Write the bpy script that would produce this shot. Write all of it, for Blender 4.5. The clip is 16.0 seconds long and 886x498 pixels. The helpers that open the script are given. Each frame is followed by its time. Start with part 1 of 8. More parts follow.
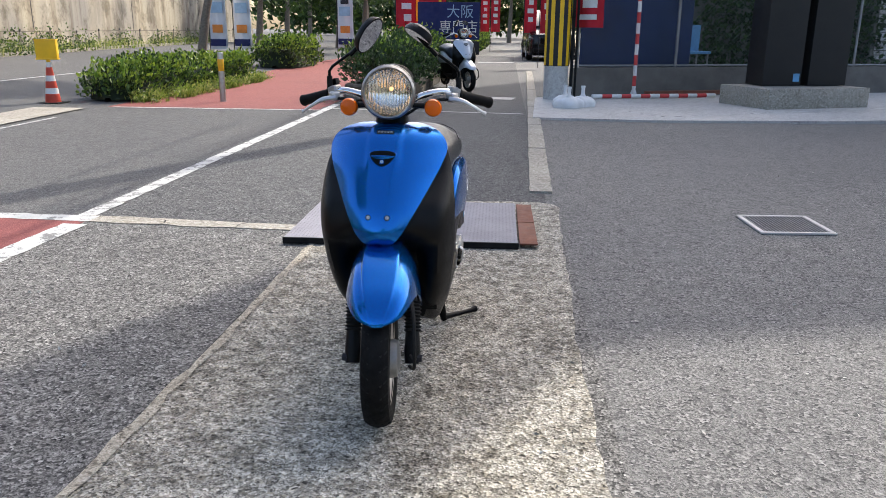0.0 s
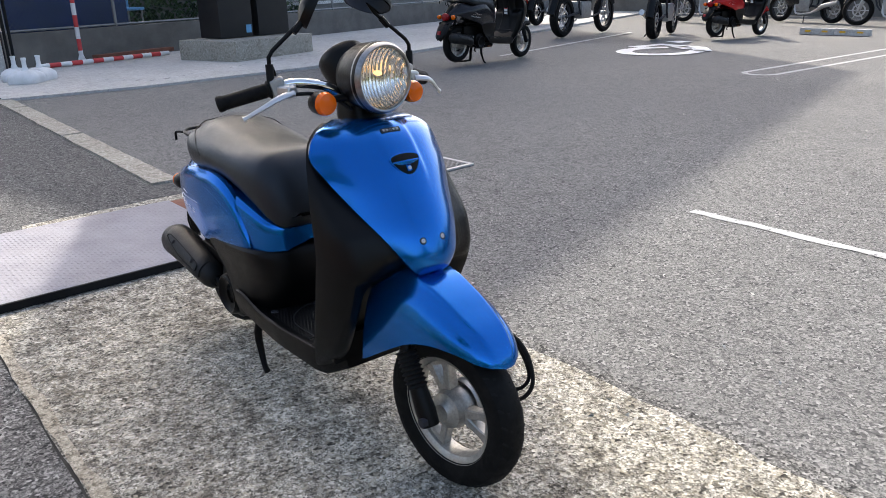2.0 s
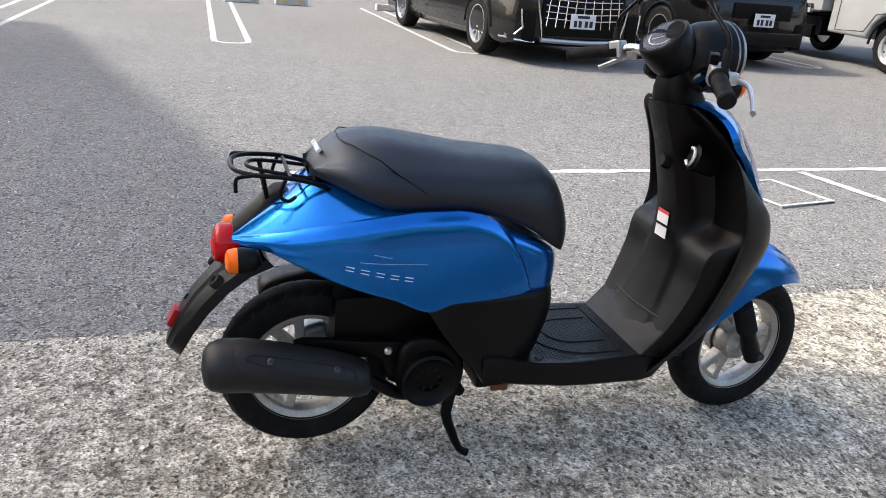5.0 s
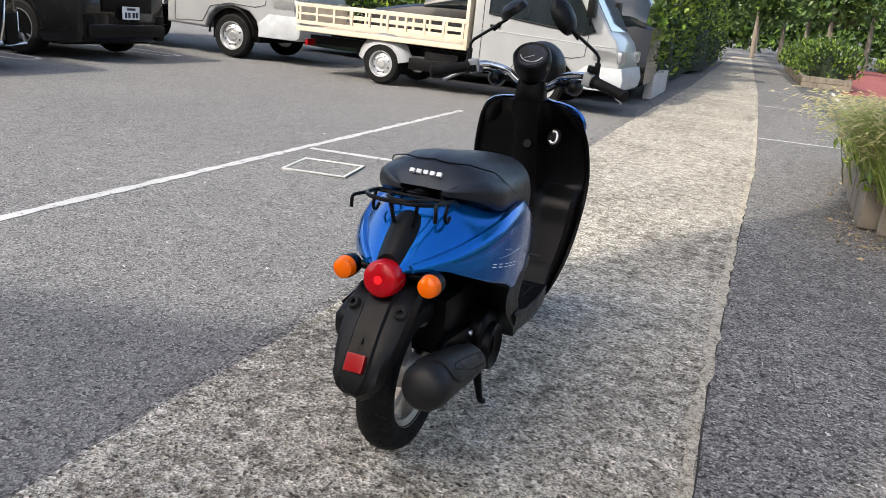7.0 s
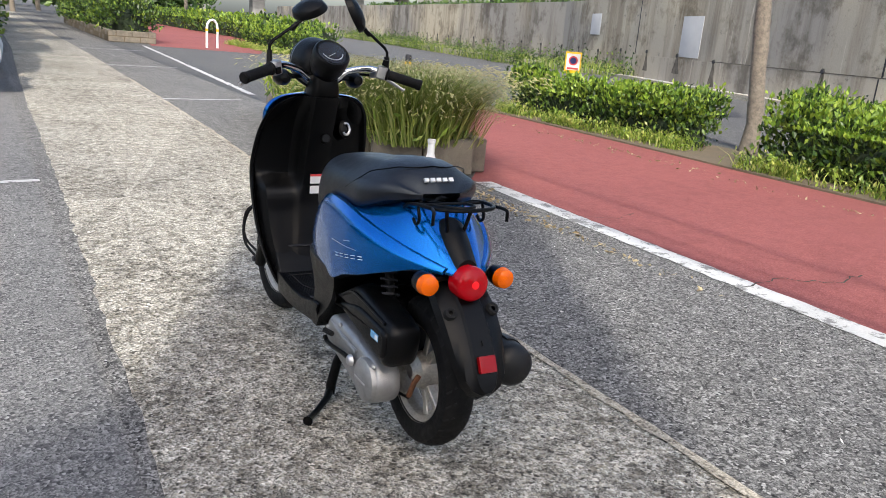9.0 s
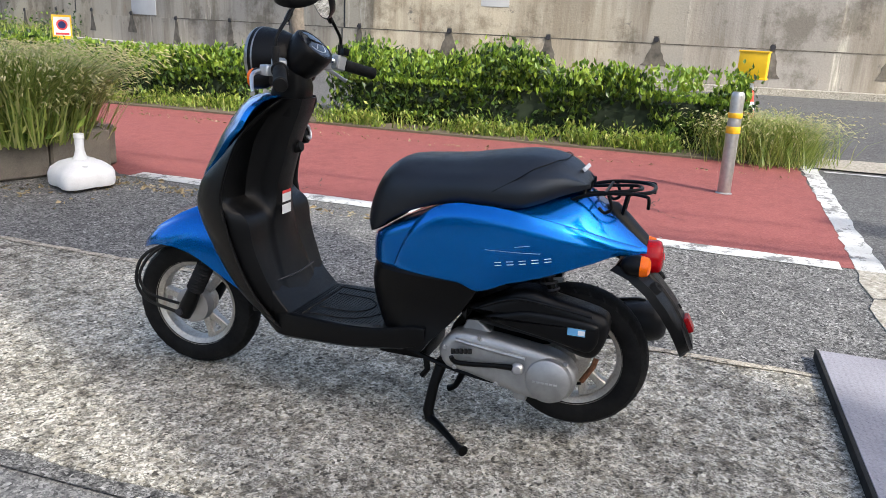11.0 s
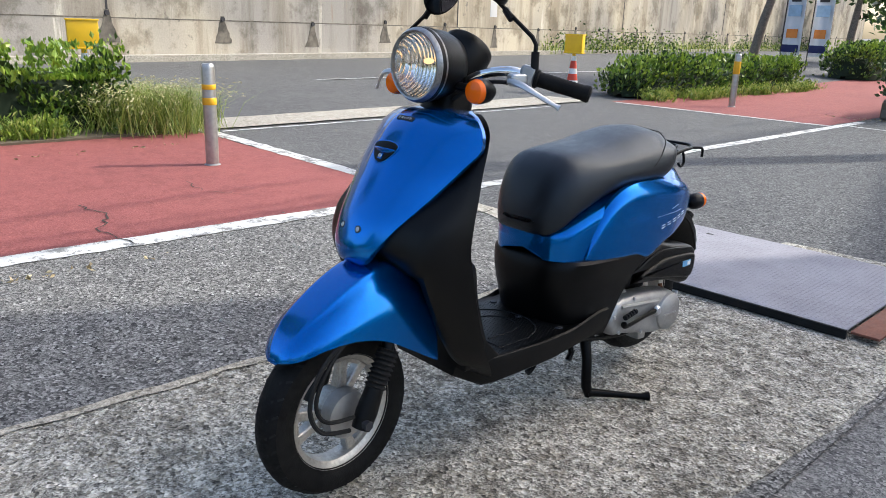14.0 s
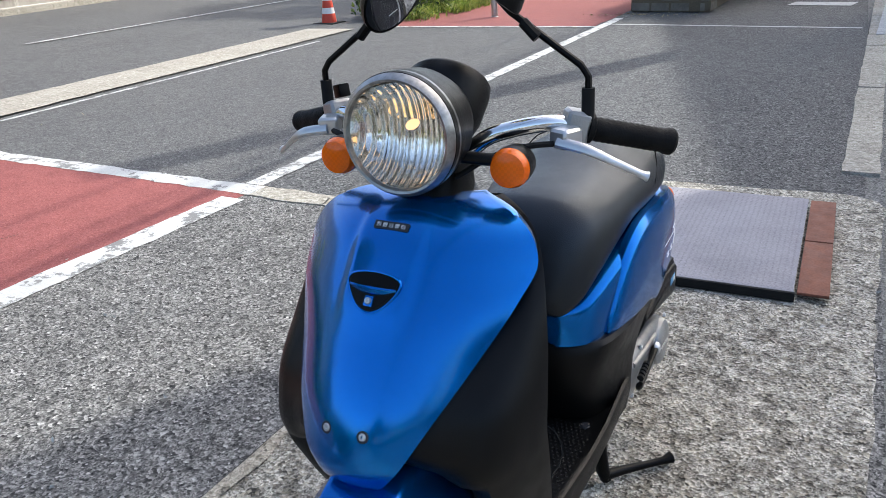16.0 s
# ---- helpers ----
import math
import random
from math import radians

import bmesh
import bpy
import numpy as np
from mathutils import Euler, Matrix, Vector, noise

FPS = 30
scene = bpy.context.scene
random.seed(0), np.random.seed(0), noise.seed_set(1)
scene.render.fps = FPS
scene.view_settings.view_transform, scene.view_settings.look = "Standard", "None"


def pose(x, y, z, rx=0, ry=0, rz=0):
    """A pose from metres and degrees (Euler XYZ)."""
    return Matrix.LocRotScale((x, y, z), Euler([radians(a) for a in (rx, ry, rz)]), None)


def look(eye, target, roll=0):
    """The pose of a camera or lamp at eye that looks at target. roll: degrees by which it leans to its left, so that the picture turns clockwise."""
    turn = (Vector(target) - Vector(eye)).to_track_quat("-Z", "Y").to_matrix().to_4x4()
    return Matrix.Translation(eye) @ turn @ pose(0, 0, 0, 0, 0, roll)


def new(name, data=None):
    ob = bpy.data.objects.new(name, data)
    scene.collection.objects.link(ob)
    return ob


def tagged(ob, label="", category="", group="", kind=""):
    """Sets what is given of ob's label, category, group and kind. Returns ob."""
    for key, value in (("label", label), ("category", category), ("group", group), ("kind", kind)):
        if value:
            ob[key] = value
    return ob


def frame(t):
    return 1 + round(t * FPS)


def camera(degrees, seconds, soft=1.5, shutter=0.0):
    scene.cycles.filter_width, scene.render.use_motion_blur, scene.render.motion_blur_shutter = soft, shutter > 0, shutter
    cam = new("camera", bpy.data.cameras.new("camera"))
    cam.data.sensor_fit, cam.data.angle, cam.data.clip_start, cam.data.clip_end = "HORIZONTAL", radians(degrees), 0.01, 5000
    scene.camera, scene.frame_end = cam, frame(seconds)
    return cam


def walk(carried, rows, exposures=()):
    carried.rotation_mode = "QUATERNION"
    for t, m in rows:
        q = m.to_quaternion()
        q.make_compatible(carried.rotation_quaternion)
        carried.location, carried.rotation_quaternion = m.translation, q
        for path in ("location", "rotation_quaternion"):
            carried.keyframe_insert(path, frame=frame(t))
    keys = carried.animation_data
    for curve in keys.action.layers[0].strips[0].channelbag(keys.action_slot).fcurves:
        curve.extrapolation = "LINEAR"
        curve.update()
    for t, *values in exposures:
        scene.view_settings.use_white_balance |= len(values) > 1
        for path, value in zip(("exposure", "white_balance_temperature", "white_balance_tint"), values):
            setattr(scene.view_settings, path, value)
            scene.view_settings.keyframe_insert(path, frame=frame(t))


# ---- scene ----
cam = camera(59.9, 16.0, 0.7)
PATH = [
    (0, (0.059, -0.08, 1.106), (-0.091, 1.837, 0.556), 0.5),
    (0.5, (-0.296, -0.057, 1.142), (-0.085, 1.843, 0.555), -0.6),
    (1, (-0.656, 0.138, 1.123), (-0.094, 1.957, 0.51), -1.1),
    (1.5, (-1.028, 0.395, 1.137), (-0.131, 2.06, 0.486), -1.4),
    (2, (-1.289, 0.746, 1.137), (-0.083, 2.194, 0.47), -1.3),
    (2.5, (-1.539, 1.104, 1.138), (-0.087, 2.278, 0.422), -1.2),
    (3, (-1.693, 1.486, 1.13), (-0.044, 2.346, 0.393), -0.5),
    (3.5, (-1.779, 1.945, 1.132), (-0.007, 2.462, 0.361), 0.7),
    (4, (-1.848, 2.404, 1.125), (-0.003, 2.557, 0.37), 2.1),
    (6.5, (-1.195, 4.39, 1.062), (-0.188, 2.778, 0.438), 6.7),
    (7, (-0.871, 4.632, 1.066), (-0.244, 2.826, 0.478), 6.0),
    (7.5, (-0.529, 4.801, 1.084), (-0.336, 2.893, 0.514), 5.9),
    (8, (-0.147, 4.817, 1.083), (-0.386, 2.912, 0.523), 5.7),
    (8.5, (0.277, 4.805, 1.069), (-0.367, 2.992, 0.521), 5.6),
    (9, (0.657, 4.606, 1.057), (-0.346, 2.962, 0.517), 4.9),
    (9.5, (0.998, 4.372, 1.037), (-0.297, 2.945, 0.501), 3.6),
    (12, (1.702, 2.405, 1.026), (-0.22, 2.54, 0.49), 3.4),
    (12.5, (1.609, 2.005, 1.02), (-0.256, 2.51, 0.503), 3.2),
    (13, (1.479, 1.628, 1.03), (-0.265, 2.458, 0.508), 2.7),
    (13.5, (1.249, 1.312, 1.006), (-0.328, 2.421, 0.472), 2.3),
    (14, (0.983, 1.044, 1.017), (-0.405, 2.369, 0.453), 2.0),
    (14.5, (0.739, 0.838, 1.045), (-0.463, 2.319, 0.444), 1.3),
    (15, (0.472, 0.879, 1.1), (-0.564, 2.464, 0.457), 0.2),
    (15.5, (0.292, 1.073, 1.174), (-0.622, 2.71, 0.478), -1.5),
    (16, (0.206, 1.35, 1.161), (-0.668, 2.979, 0.397), -3.4),
]
walk(cam, [(t, look(eye, target, roll)) for t, eye, target, roll in PATH], [(0, 1.32, 6850, 9), (1.5, 1.40, 6900, 9), (3.0, 1.65, 7000, 9), (4.2, 1.80, 7000, 9), (6.3, 1.54, 7000, 9), (8.0, 1.27, 6800, 8), (9.5, 1.32, 6700, 8), (12.0, 1.39, 6600, 7), (16.0, 1.42, 6500, 6)])


# ---- light ----
SUN_DIR = Vector((0.446, 0.89, 0.93)).normalized()
sun_data = bpy.data.lights.new("sun", "SUN")
sun_data.energy, sun_data.angle, sun_data.color = 1.8, radians(0.6), (1.0, 0.972, 0.92)
sun = new("sun", sun_data)
sun.matrix_world = look((20, 40, 42), Vector((20, 40, 42)) - SUN_DIR)
world = bpy.data.worlds.new("sky")
scene.world = world
world.use_nodes = True
wn = world.node_tree.nodes
sky = wn.new("ShaderNodeTexSky")
sky.sky_type, sky.sun_disc = "NISHITA", False
sky.sun_elevation, sky.sun_rotation = math.asin(SUN_DIR.z), math.atan2(SUN_DIR.x, SUN_DIR.y)
sky.air_density, sky.dust_density, sky.ozone_density = 0.85, 3.4, 1.0
world.node_tree.links.new(sky.outputs[0], wn["Background"].inputs[0])
wn["Background"].inputs[1].default_value = 0.15


# ---- materials ----
def nodes_of(name):
    m = bpy.data.materials.new(name)
    m.use_nodes = True
    t = m.node_tree
    return m, t, t.nodes["Principled BSDF"]


def place(t, local=False):
    if local:
        return t.nodes.new("ShaderNodeTexCoord").outputs["Object"]
    return t.nodes.new("ShaderNodeNewGeometry").outputs["Position"]


def noise_fac(t, pos, scale, lo=0.35, hi=0.65, detail=4.0, rough=0.6):
    n = t.nodes.new("ShaderNodeTexNoise")
    n.inputs["Scale"].default_value, n.inputs["Detail"].default_value, n.inputs["Roughness"].default_value = scale, detail, rough
    t.links.new(pos, n.inputs["Vector"])
    r = t.nodes.new("ShaderNodeMapRange")
    r.inputs["From Min"].default_value, r.inputs["From Max"].default_value = lo, hi
    t.links.new(n.outputs["Fac"], r.inputs["Value"])
    return r.outputs["Result"]


def blend(t, fac, a, b, kind="MIX"):
    m = t.nodes.new("ShaderNodeMix")
    m.data_type, m.blend_type = "RGBA", kind
    for sock, v in ((m.inputs["Factor"], fac), (m.inputs["A"], a), (m.inputs["B"], b)):
        if isinstance(v, (int, float)):
            sock.default_value = v
        elif isinstance(v, (tuple, list)):
            sock.default_value = (*v, 1) if len(v) == 3 else v
        else:
            t.links.new(v, sock)
    return m.outputs["Result"]


def bump_on(t, b, height, strength, distance=0.01):
    n = t.nodes.new("ShaderNodeBump")
    n.inputs["Strength"].default_value, n.inputs["Distance"].default_value = strength, distance
    t.links.new(height, n.inputs["Height"])
    t.links.new(n.outputs["Normal"], b.inputs["Normal"])


def surf(name, col, col2=None, scale=6.0, rough=0.5, metal=0.0, coat=0.0, bump=0.0, bump_scale=300.0, rough2=None, grain=0.0, grain_scale=150.0, local=False, spec=0.5, tint=(1, 1, 1)):
    """Two tones mixed by broad noise, a fine grain, an uneven gloss and a fine relief."""
    m, t, b = nodes_of(name)
    pos = place(t, local)
    broad = noise_fac(t, pos, scale)
    c = blend(t, broad, col, col2 or tuple(min(1, x * 0.8) for x in col))
    if grain:
        g = noise_fac(t, pos, grain_scale, 0.3, 0.7, 2.0)
        c = blend(t, grain, c, blend(t, g, tuple(x * 0.45 for x in col), tuple(min(1, x * 1.5) for x in col)))
    t.links.new(c, b.inputs["Base Color"])
    r = t.nodes.new("ShaderNodeMapRange")
    r.inputs["To Min"].default_value, r.inputs["To Max"].default_value = rough, rough2 if rough2 is not None else min(1, rough * 1.25)
    t.links.new(noise_fac(t, pos, scale * 2.7), r.inputs["Value"])
    t.links.new(r.outputs["Result"], b.inputs["Roughness"])
    b.inputs["Metallic"].default_value, b.inputs["Coat Weight"].default_value = metal, coat
    b.inputs["Specular Tint"].default_value = (*tint, 1)
    b.inputs["Coat Roughness"].default_value, b.inputs["Specular IOR Level"].default_value = 0.04, spec
    if bump:
        bump_on(t, b, noise_fac(t, pos, bump_scale, 0.2, 0.8, 3.0), bump, 0.002)
    return m


def aggregate(name, dark, mid, light, stone=110.0, grime=None, grime_scale=1.2, grime_amount=0.5, bump=0.6, rough=0.85, fine=0.35, pits=0.0):
    """Stones of a centimetre or less in a binder, with broad stains: asphalt and washed concrete."""
    m, t, b = nodes_of(name)
    pos = place(t)
    v = t.nodes.new("ShaderNodeTexVoronoi")
    v.inputs["Scale"].default_value = stone
    t.links.new(pos, v.inputs["Vector"])
    hsv = t.nodes.new("ShaderNodeSeparateColor")
    t.links.new(v.outputs["Color"], hsv.inputs["Color"])
    ramp = t.nodes.new("ShaderNodeValToRGB")
    e = ramp.color_ramp.elements
    e[0].position, e[0].color, e[1].position, e[1].color = 0.08, (*dark, 1), 0.95, (*light, 1)
    e.new(0.55).color = (*mid, 1)
    t.links.new(hsv.outputs["Red"], ramp.inputs["Fac"])
    v2 = t.nodes.new("ShaderNodeTexVoronoi")
    v2.inputs["Scale"].default_value = stone * 2.3
    t.links.new(pos, v2.inputs["Vector"])
    s2 = t.nodes.new("ShaderNodeSeparateColor")
    t.links.new(v2.outputs["Color"], s2.inputs["Color"])
    ramp2 = t.nodes.new("ShaderNodeValToRGB")
    e = ramp2.color_ramp.elements
    e[0].position, e[0].color, e[1].position, e[1].color = 0.1, (*dark, 1), 0.9, (*light, 1)
    t.links.new(s2.outputs["Green"], ramp2.inputs["Fac"])
    c = blend(t, noise_fac(t, pos, stone * 0.3, 0.4, 0.6, 3), blend(t, fine, ramp2.outputs["Color"], mid), ramp.outputs["Color"])
    c = blend(t, noise_fac(t, pos, stone * 0.09, 0.44, 0.58, 6.0, 0.75), c, blend(t, 1.0, c, (1.0 - 0.5 * pits,) * 3, "MULTIPLY"))
    c = blend(t, noise_fac(t, pos, stone * 0.42, 0.47, 0.6, 5.0, 0.7), c, blend(t, 1.0, c, (1.0 - pits,) * 3, "MULTIPLY"))
    c = blend(t, noise_fac(t, pos, 0.35, 0.3, 0.7), c, blend(t, 1.0, c, (0.82, 0.82, 0.84), "MULTIPLY"))
    if grime:
        g = noise_fac(t, pos, grime_scale, 0.42, 0.66, 7.0, 0.68)
        g2 = noise_fac(t, pos, grime_scale * 13, 0.46, 0.58, 6.0, 0.75)
        low = t.nodes.new("ShaderNodeMapRange")
        low.inputs["To Min"].default_value, low.inputs["To Max"].default_value = 0.55, 1.0
        t.links.new(g, low.inputs["Value"])
        gm = t.nodes.new("ShaderNodeMath")
        gm.operation = "MULTIPLY"
        t.links.new(g2, gm.inputs[0])
        t.links.new(low.outputs["Result"], gm.inputs[1])
        gg = t.nodes.new("ShaderNodeMath")
        gg.operation = "MULTIPLY_ADD"
        gg.inputs[1].default_value = 0.3
        t.links.new(g, gg.inputs[0])
        t.links.new(gm.outputs[0], gg.inputs[2])
        ga = t.nodes.new("ShaderNodeMath")
        ga.operation, ga.use_clamp = "MULTIPLY", True
        ga.inputs[1].default_value = grime_amount
        t.links.new(gg.outputs[0], ga.inputs[0])
        gg = ga
        c = blend(t, gg.outputs[0], c, blend(t, 1.0, c, grime, "MULTIPLY"))
    t.links.new(c, b.inputs["Base Color"])
    b.inputs["Roughness"].default_value = rough
    b.inputs["Specular IOR Level"].default_value = 0.3
    bump_on(t, b, v.outputs["Distance"], bump, 0.004)
    return m


def painted(name, col, under, wear=0.5, scale=14.0, rough=0.7):
    """Road paint, worn through to the surface below."""
    m, t, b = nodes_of(name)
    pos = place(t)
    w = noise_fac(t, pos, scale, 0.66 - 0.16 * wear, 0.69 - 0.15 * wear, 9.0, 0.78)
    tone = blend(t, noise_fac(t, pos, 2.2), col, tuple(x * 0.8 for x in col))
    tone = blend(t, noise_fac(t, pos, 90, 0.3, 0.7), tone, blend(t, 1.0, tone, (0.8, 0.8, 0.8), "MULTIPLY"))
    t.links.new(blend(t, w, tone, under), b.inputs["Base Color"])
    b.inputs["Roughness"].default_value = rough
    bump_on(t, b, noise_fac(t, pos, 120, 0.2, 0.8), 0.4, 0.003)
    return m


def leafy(name, cols, trans=0.25, rough=0.45):
    """Leaves that differ one from the next, a little light passing through."""
    m, t, b = nodes_of(name)
    geo = t.nodes.new("ShaderNodeNewGeometry")
    ramp = t.nodes.new("ShaderNodeValToRGB")
    e = ramp.color_ramp.elements
    e[0].color, e[1].color = (*cols[0], 1), (*cols[-1], 1)
    for i, c in enumerate(cols[1:-1], 1):
        e.new(i / (len(cols) - 1)).color = (*c, 1)
    t.links.new(geo.outputs["Random Per Island"], ramp.inputs["Fac"])
    t.links.new(ramp.outputs["Color"], b.inputs["Base Color"])
    b.inputs["Roughness"].default_value = rough
    tr = t.nodes.new("ShaderNodeBsdfTranslucent")
    t.links.new(ramp.outputs["Color"], tr.inputs["Color"])
    mix = t.nodes.new("ShaderNodeMixShader")
    mix.inputs[0].default_value = trans
    t.links.new(b.outputs[0], mix.inputs[1])
    t.links.new(tr.outputs[0], mix.inputs[2])
    t.links.new(mix.outputs[0], t.nodes["Material Output"].inputs["Surface"])
    return m


def glass(name, col=(1, 1, 1), rough=0.02, ior=1.45):
    m, t, b = nodes_of(name)
    b.inputs["Base Color"].default_value = (*col, 1)
    b.inputs["Transmission Weight"].default_value, b.inputs["Roughness"].default_value, b.inputs["IOR"].default_value = 1.0, rough, ior
    return m


def lens(name, col, glow=0.0, rough=0.18):
    """Tinted moulded plastic with fine prisms behind a gloss skin."""
    m, t, b = nodes_of(name)
    pos = place(t, True)
    w = t.nodes.new("ShaderNodeTexChecker")
    w.inputs["Scale"].default_value = 260
    t.links.new(pos, w.inputs["Vector"])
    t.links.new(blend(t, w.outputs["Fac"], col, tuple(x * 0.93 for x in col)), b.inputs["Base Color"])
    b.inputs["Roughness"].default_value, b.inputs["Coat Weight"].default_value = rough, 0.2
    b.inputs["Specular IOR Level"].default_value = 0.22
    if glow:
        b.inputs["Emission Color"].default_value, b.inputs["Emission Strength"].default_value = (*col, 1), glow
    bump_on(t, b, w.outputs["Fac"], 0.25, 0.001)
    return m


def flake_paint(name, col, col2, metal=0.35, flake=700.0):
    m, t, b = nodes_of(name)
    pos = place(t, True)
    v = t.nodes.new("ShaderNodeTexVoronoi")
    v.inputs["Scale"].default_value = flake
    t.links.new(pos, v.inputs["Vector"])
    s = t.nodes.new("ShaderNodeSeparateColor")
    t.links.new(v.outputs["Color"], s.inputs["Color"])
    scuff = noise_fac(t, pos, 38, 0.62, 0.75, 6.0, 0.7)
    c = blend(t, s.outputs["Red"], col, col2)
    c = blend(t, noise_fac(t, pos, 7, 0.35, 0.7), c, blend(t, 1.0, c, (0.9, 0.92, 0.95), "MULTIPLY"))
    t.links.new(c, b.inputs["Base Color"])
    b.inputs["Metallic"].default_value = metal
    r = t.nodes.new("ShaderNodeMapRange")
    r.inputs["To Min"].default_value, r.inputs["To Max"].default_value = 0.2, 0.29
    t.links.new(scuff, r.inputs["Value"])
    t.links.new(r.outputs["Result"], b.inputs["Roughness"])
    b.inputs["Coat Weight"].default_value, b.inputs["Coat Roughness"].default_value = 0.5, 0.02
    b.inputs["Coat IOR"].default_value, b.inputs["Specular IOR Level"].default_value = 1.38, 0.1
    return m


M = {}
M["asphalt"] = aggregate("asphalt_parking", (0.048, 0.048, 0.048), (0.149, 0.147, 0.142), (0.38, 0.372, 0.35), 122, (0.74, 0.74, 0.75), 0.5, 0.5, pits=0.16)
M["asphalt_old"] = aggregate("asphalt_worn", (0.018, 0.018, 0.018), (0.124, 0.12, 0.112), (0.55, 0.535, 0.5), 118, (0.5, 0.5, 0.5), 0.7, 0.55, pits=0.45)
M["asphalt_drive"] = aggregate("asphalt_driveway", (0.02, 0.02, 0.021), (0.08, 0.08, 0.081), (0.31, 0.308, 0.298), 112, (0.75, 0.75, 0.76), 0.5, 0.5, pits=0.42)
M["road"] = aggregate("asphalt_road", (0.055, 0.055, 0.055), (0.108, 0.108, 0.106), (0.25, 0.245, 0.235), 110, (0.75, 0.75, 0.77), 0.3, 0.5, pits=0.35)
M["strip"] = aggregate("washed_concrete", (0.08, 0.072, 0.056), (0.58, 0.528, 0.412), (0.92, 0.88, 0.77), 116, (0.27, 0.252, 0.228), 1.1, 0.85, 1.0, fine=0.15, pits=0.45)
M["concrete"] = aggregate("concrete_pale", (0.4, 0.39, 0.375), (0.54, 0.53, 0.505), (0.64, 0.63, 0.6), 60, (0.6, 0.58, 0.55), 0.9, 0.5, 0.25)
M["kerb"] = aggregate("kerb_concrete", (0.24, 0.22, 0.18), (0.4, 0.37, 0.31), (0.56, 0.53, 0.46), 70, (0.5, 0.47, 0.42), 2.0, 0.6, 0.4)
M["red"] = aggregate("red_paving", (0.19, 0.05, 0.046), (0.26, 0.074, 0.067), (0.35, 0.125, 0.11), 150, (0.72, 0.68, 0.68), 0.55, 0.55, 0.35)
M["white"] = painted("white_line", (0.6, 0.6, 0.58), (0.16, 0.157, 0.15), 0.86, 7.0)
M["rim_concrete"] = aggregate("strip_rim", (0.2, 0.18, 0.14), (0.46, 0.41, 0.32), (0.72, 0.66, 0.54), 130, (0.35, 0.33, 0.3), 3.0, 0.8, 0.6)
M["white_new"] = painted("white_line_fresh", (0.5, 0.5, 0.49), (0.12, 0.12, 0.12), 0.6)
M["blue"] = flake_paint("blue_metallic", (0.0, 0.118, 0.42), (0.0, 0.158, 0.54), 0.8, 2600.0)
M["silver_paint"] = flake_paint("silver_metallic", (0.55, 0.58, 0.62), (0.66, 0.69, 0.73), 0.4)
M["dark_paint"] = flake_paint("dark_metallic", (0.012, 0.012, 0.014), (0.03, 0.03, 0.034), 0.3)
M["red_paint"] = flake_paint("red_metallic", (0.4, 0.01, 0.012), (0.5, 0.02, 0.02), 0.2)
M["car_black"] = surf("car_black", (0.003, 0.003, 0.0035), (0.005, 0.005, 0.0055), 3, rough=0.22, coat=0.35, spec=0.25)
M["car_white"] = surf("car_white", (0.28, 0.285, 0.29), (0.25, 0.255, 0.26), 3, rough=0.3, coat=0.7)
M["plastic"] = surf("black_plastic", (0.0016, 0.0016, 0.0018), (0.0028, 0.0028, 0.003), 9, rough=0.32, rough2=0.44, bump=0.15, bump_scale=900, local=True, spec=0.19)
M["plastic_soft"] = surf("black_inner_plastic", (0.0015, 0.0015, 0.0016), (0.0028, 0.0028, 0.0028), 7, rough=0.3, rough2=0.42, bump=0.12, bump_scale=700, local=True, spec=0.12)
M["muffler"] = surf("heatproof_black", (0.0055, 0.0055, 0.006), (0.009, 0.009, 0.0092), 14, rough=0.42, rough2=0.55, bump=0.2, bump_scale=500, local=True, spec=0.3)
M["vinyl"] = surf("seat_vinyl", (0.0075, 0.008, 0.0095), (0.0105, 0.011, 0.013), 8, rough=0.33, rough2=0.42, bump=0.22, bump_scale=650, local=True, spec=0.46, tint=(0.74, 0.86, 1.0))
M["rubber"] = surf("tyre_rubber", (0.0035, 0.0035, 0.0037), (0.009, 0.0087, 0.0083), 22, rough=0.6, bump=0.3, bump_scale=300, local=True, spec=0.13)
M["alloy"] = surf("wheel_alloy", (0.48, 0.46, 0.42), (0.36, 0.34, 0.31), 30, rough=0.38, metal=0.75, bump=0.2, bump_scale=400, grain=0.25, local=True)
M["cast"] = surf("cast_aluminium", (0.41, 0.41, 0.405), (0.31, 0.31, 0.305), 18, rough=0.4, metal=0.8, bump=0.3, bump_scale=350, local=True)
M["chrome"] = surf("chrome", (0.75, 0.75, 0.76), (0.7, 0.7, 0.7), 20, rough=0.1, metal=1.0, local=True)
M["satin"] = surf("satin_metal", (0.55, 0.55, 0.56), (0.5, 0.5, 0.5), 20, rough=0.32, metal=0.8, local=True)
M["ring_metal"] = surf("worn_lamp_ring", (0.3, 0.3, 0.3), (0.2, 0.2, 0.2), 60, rough=0.3, metal=0.9, grain=0.3, local=True)
M["mirror"] = surf("mirror_glass", (0.8, 0.8, 0.82), (0.8, 0.8, 0.82), 5, rough=0.02, rough2=0.03, metal=1.0)
M["glass"] = glass("clear_glass")


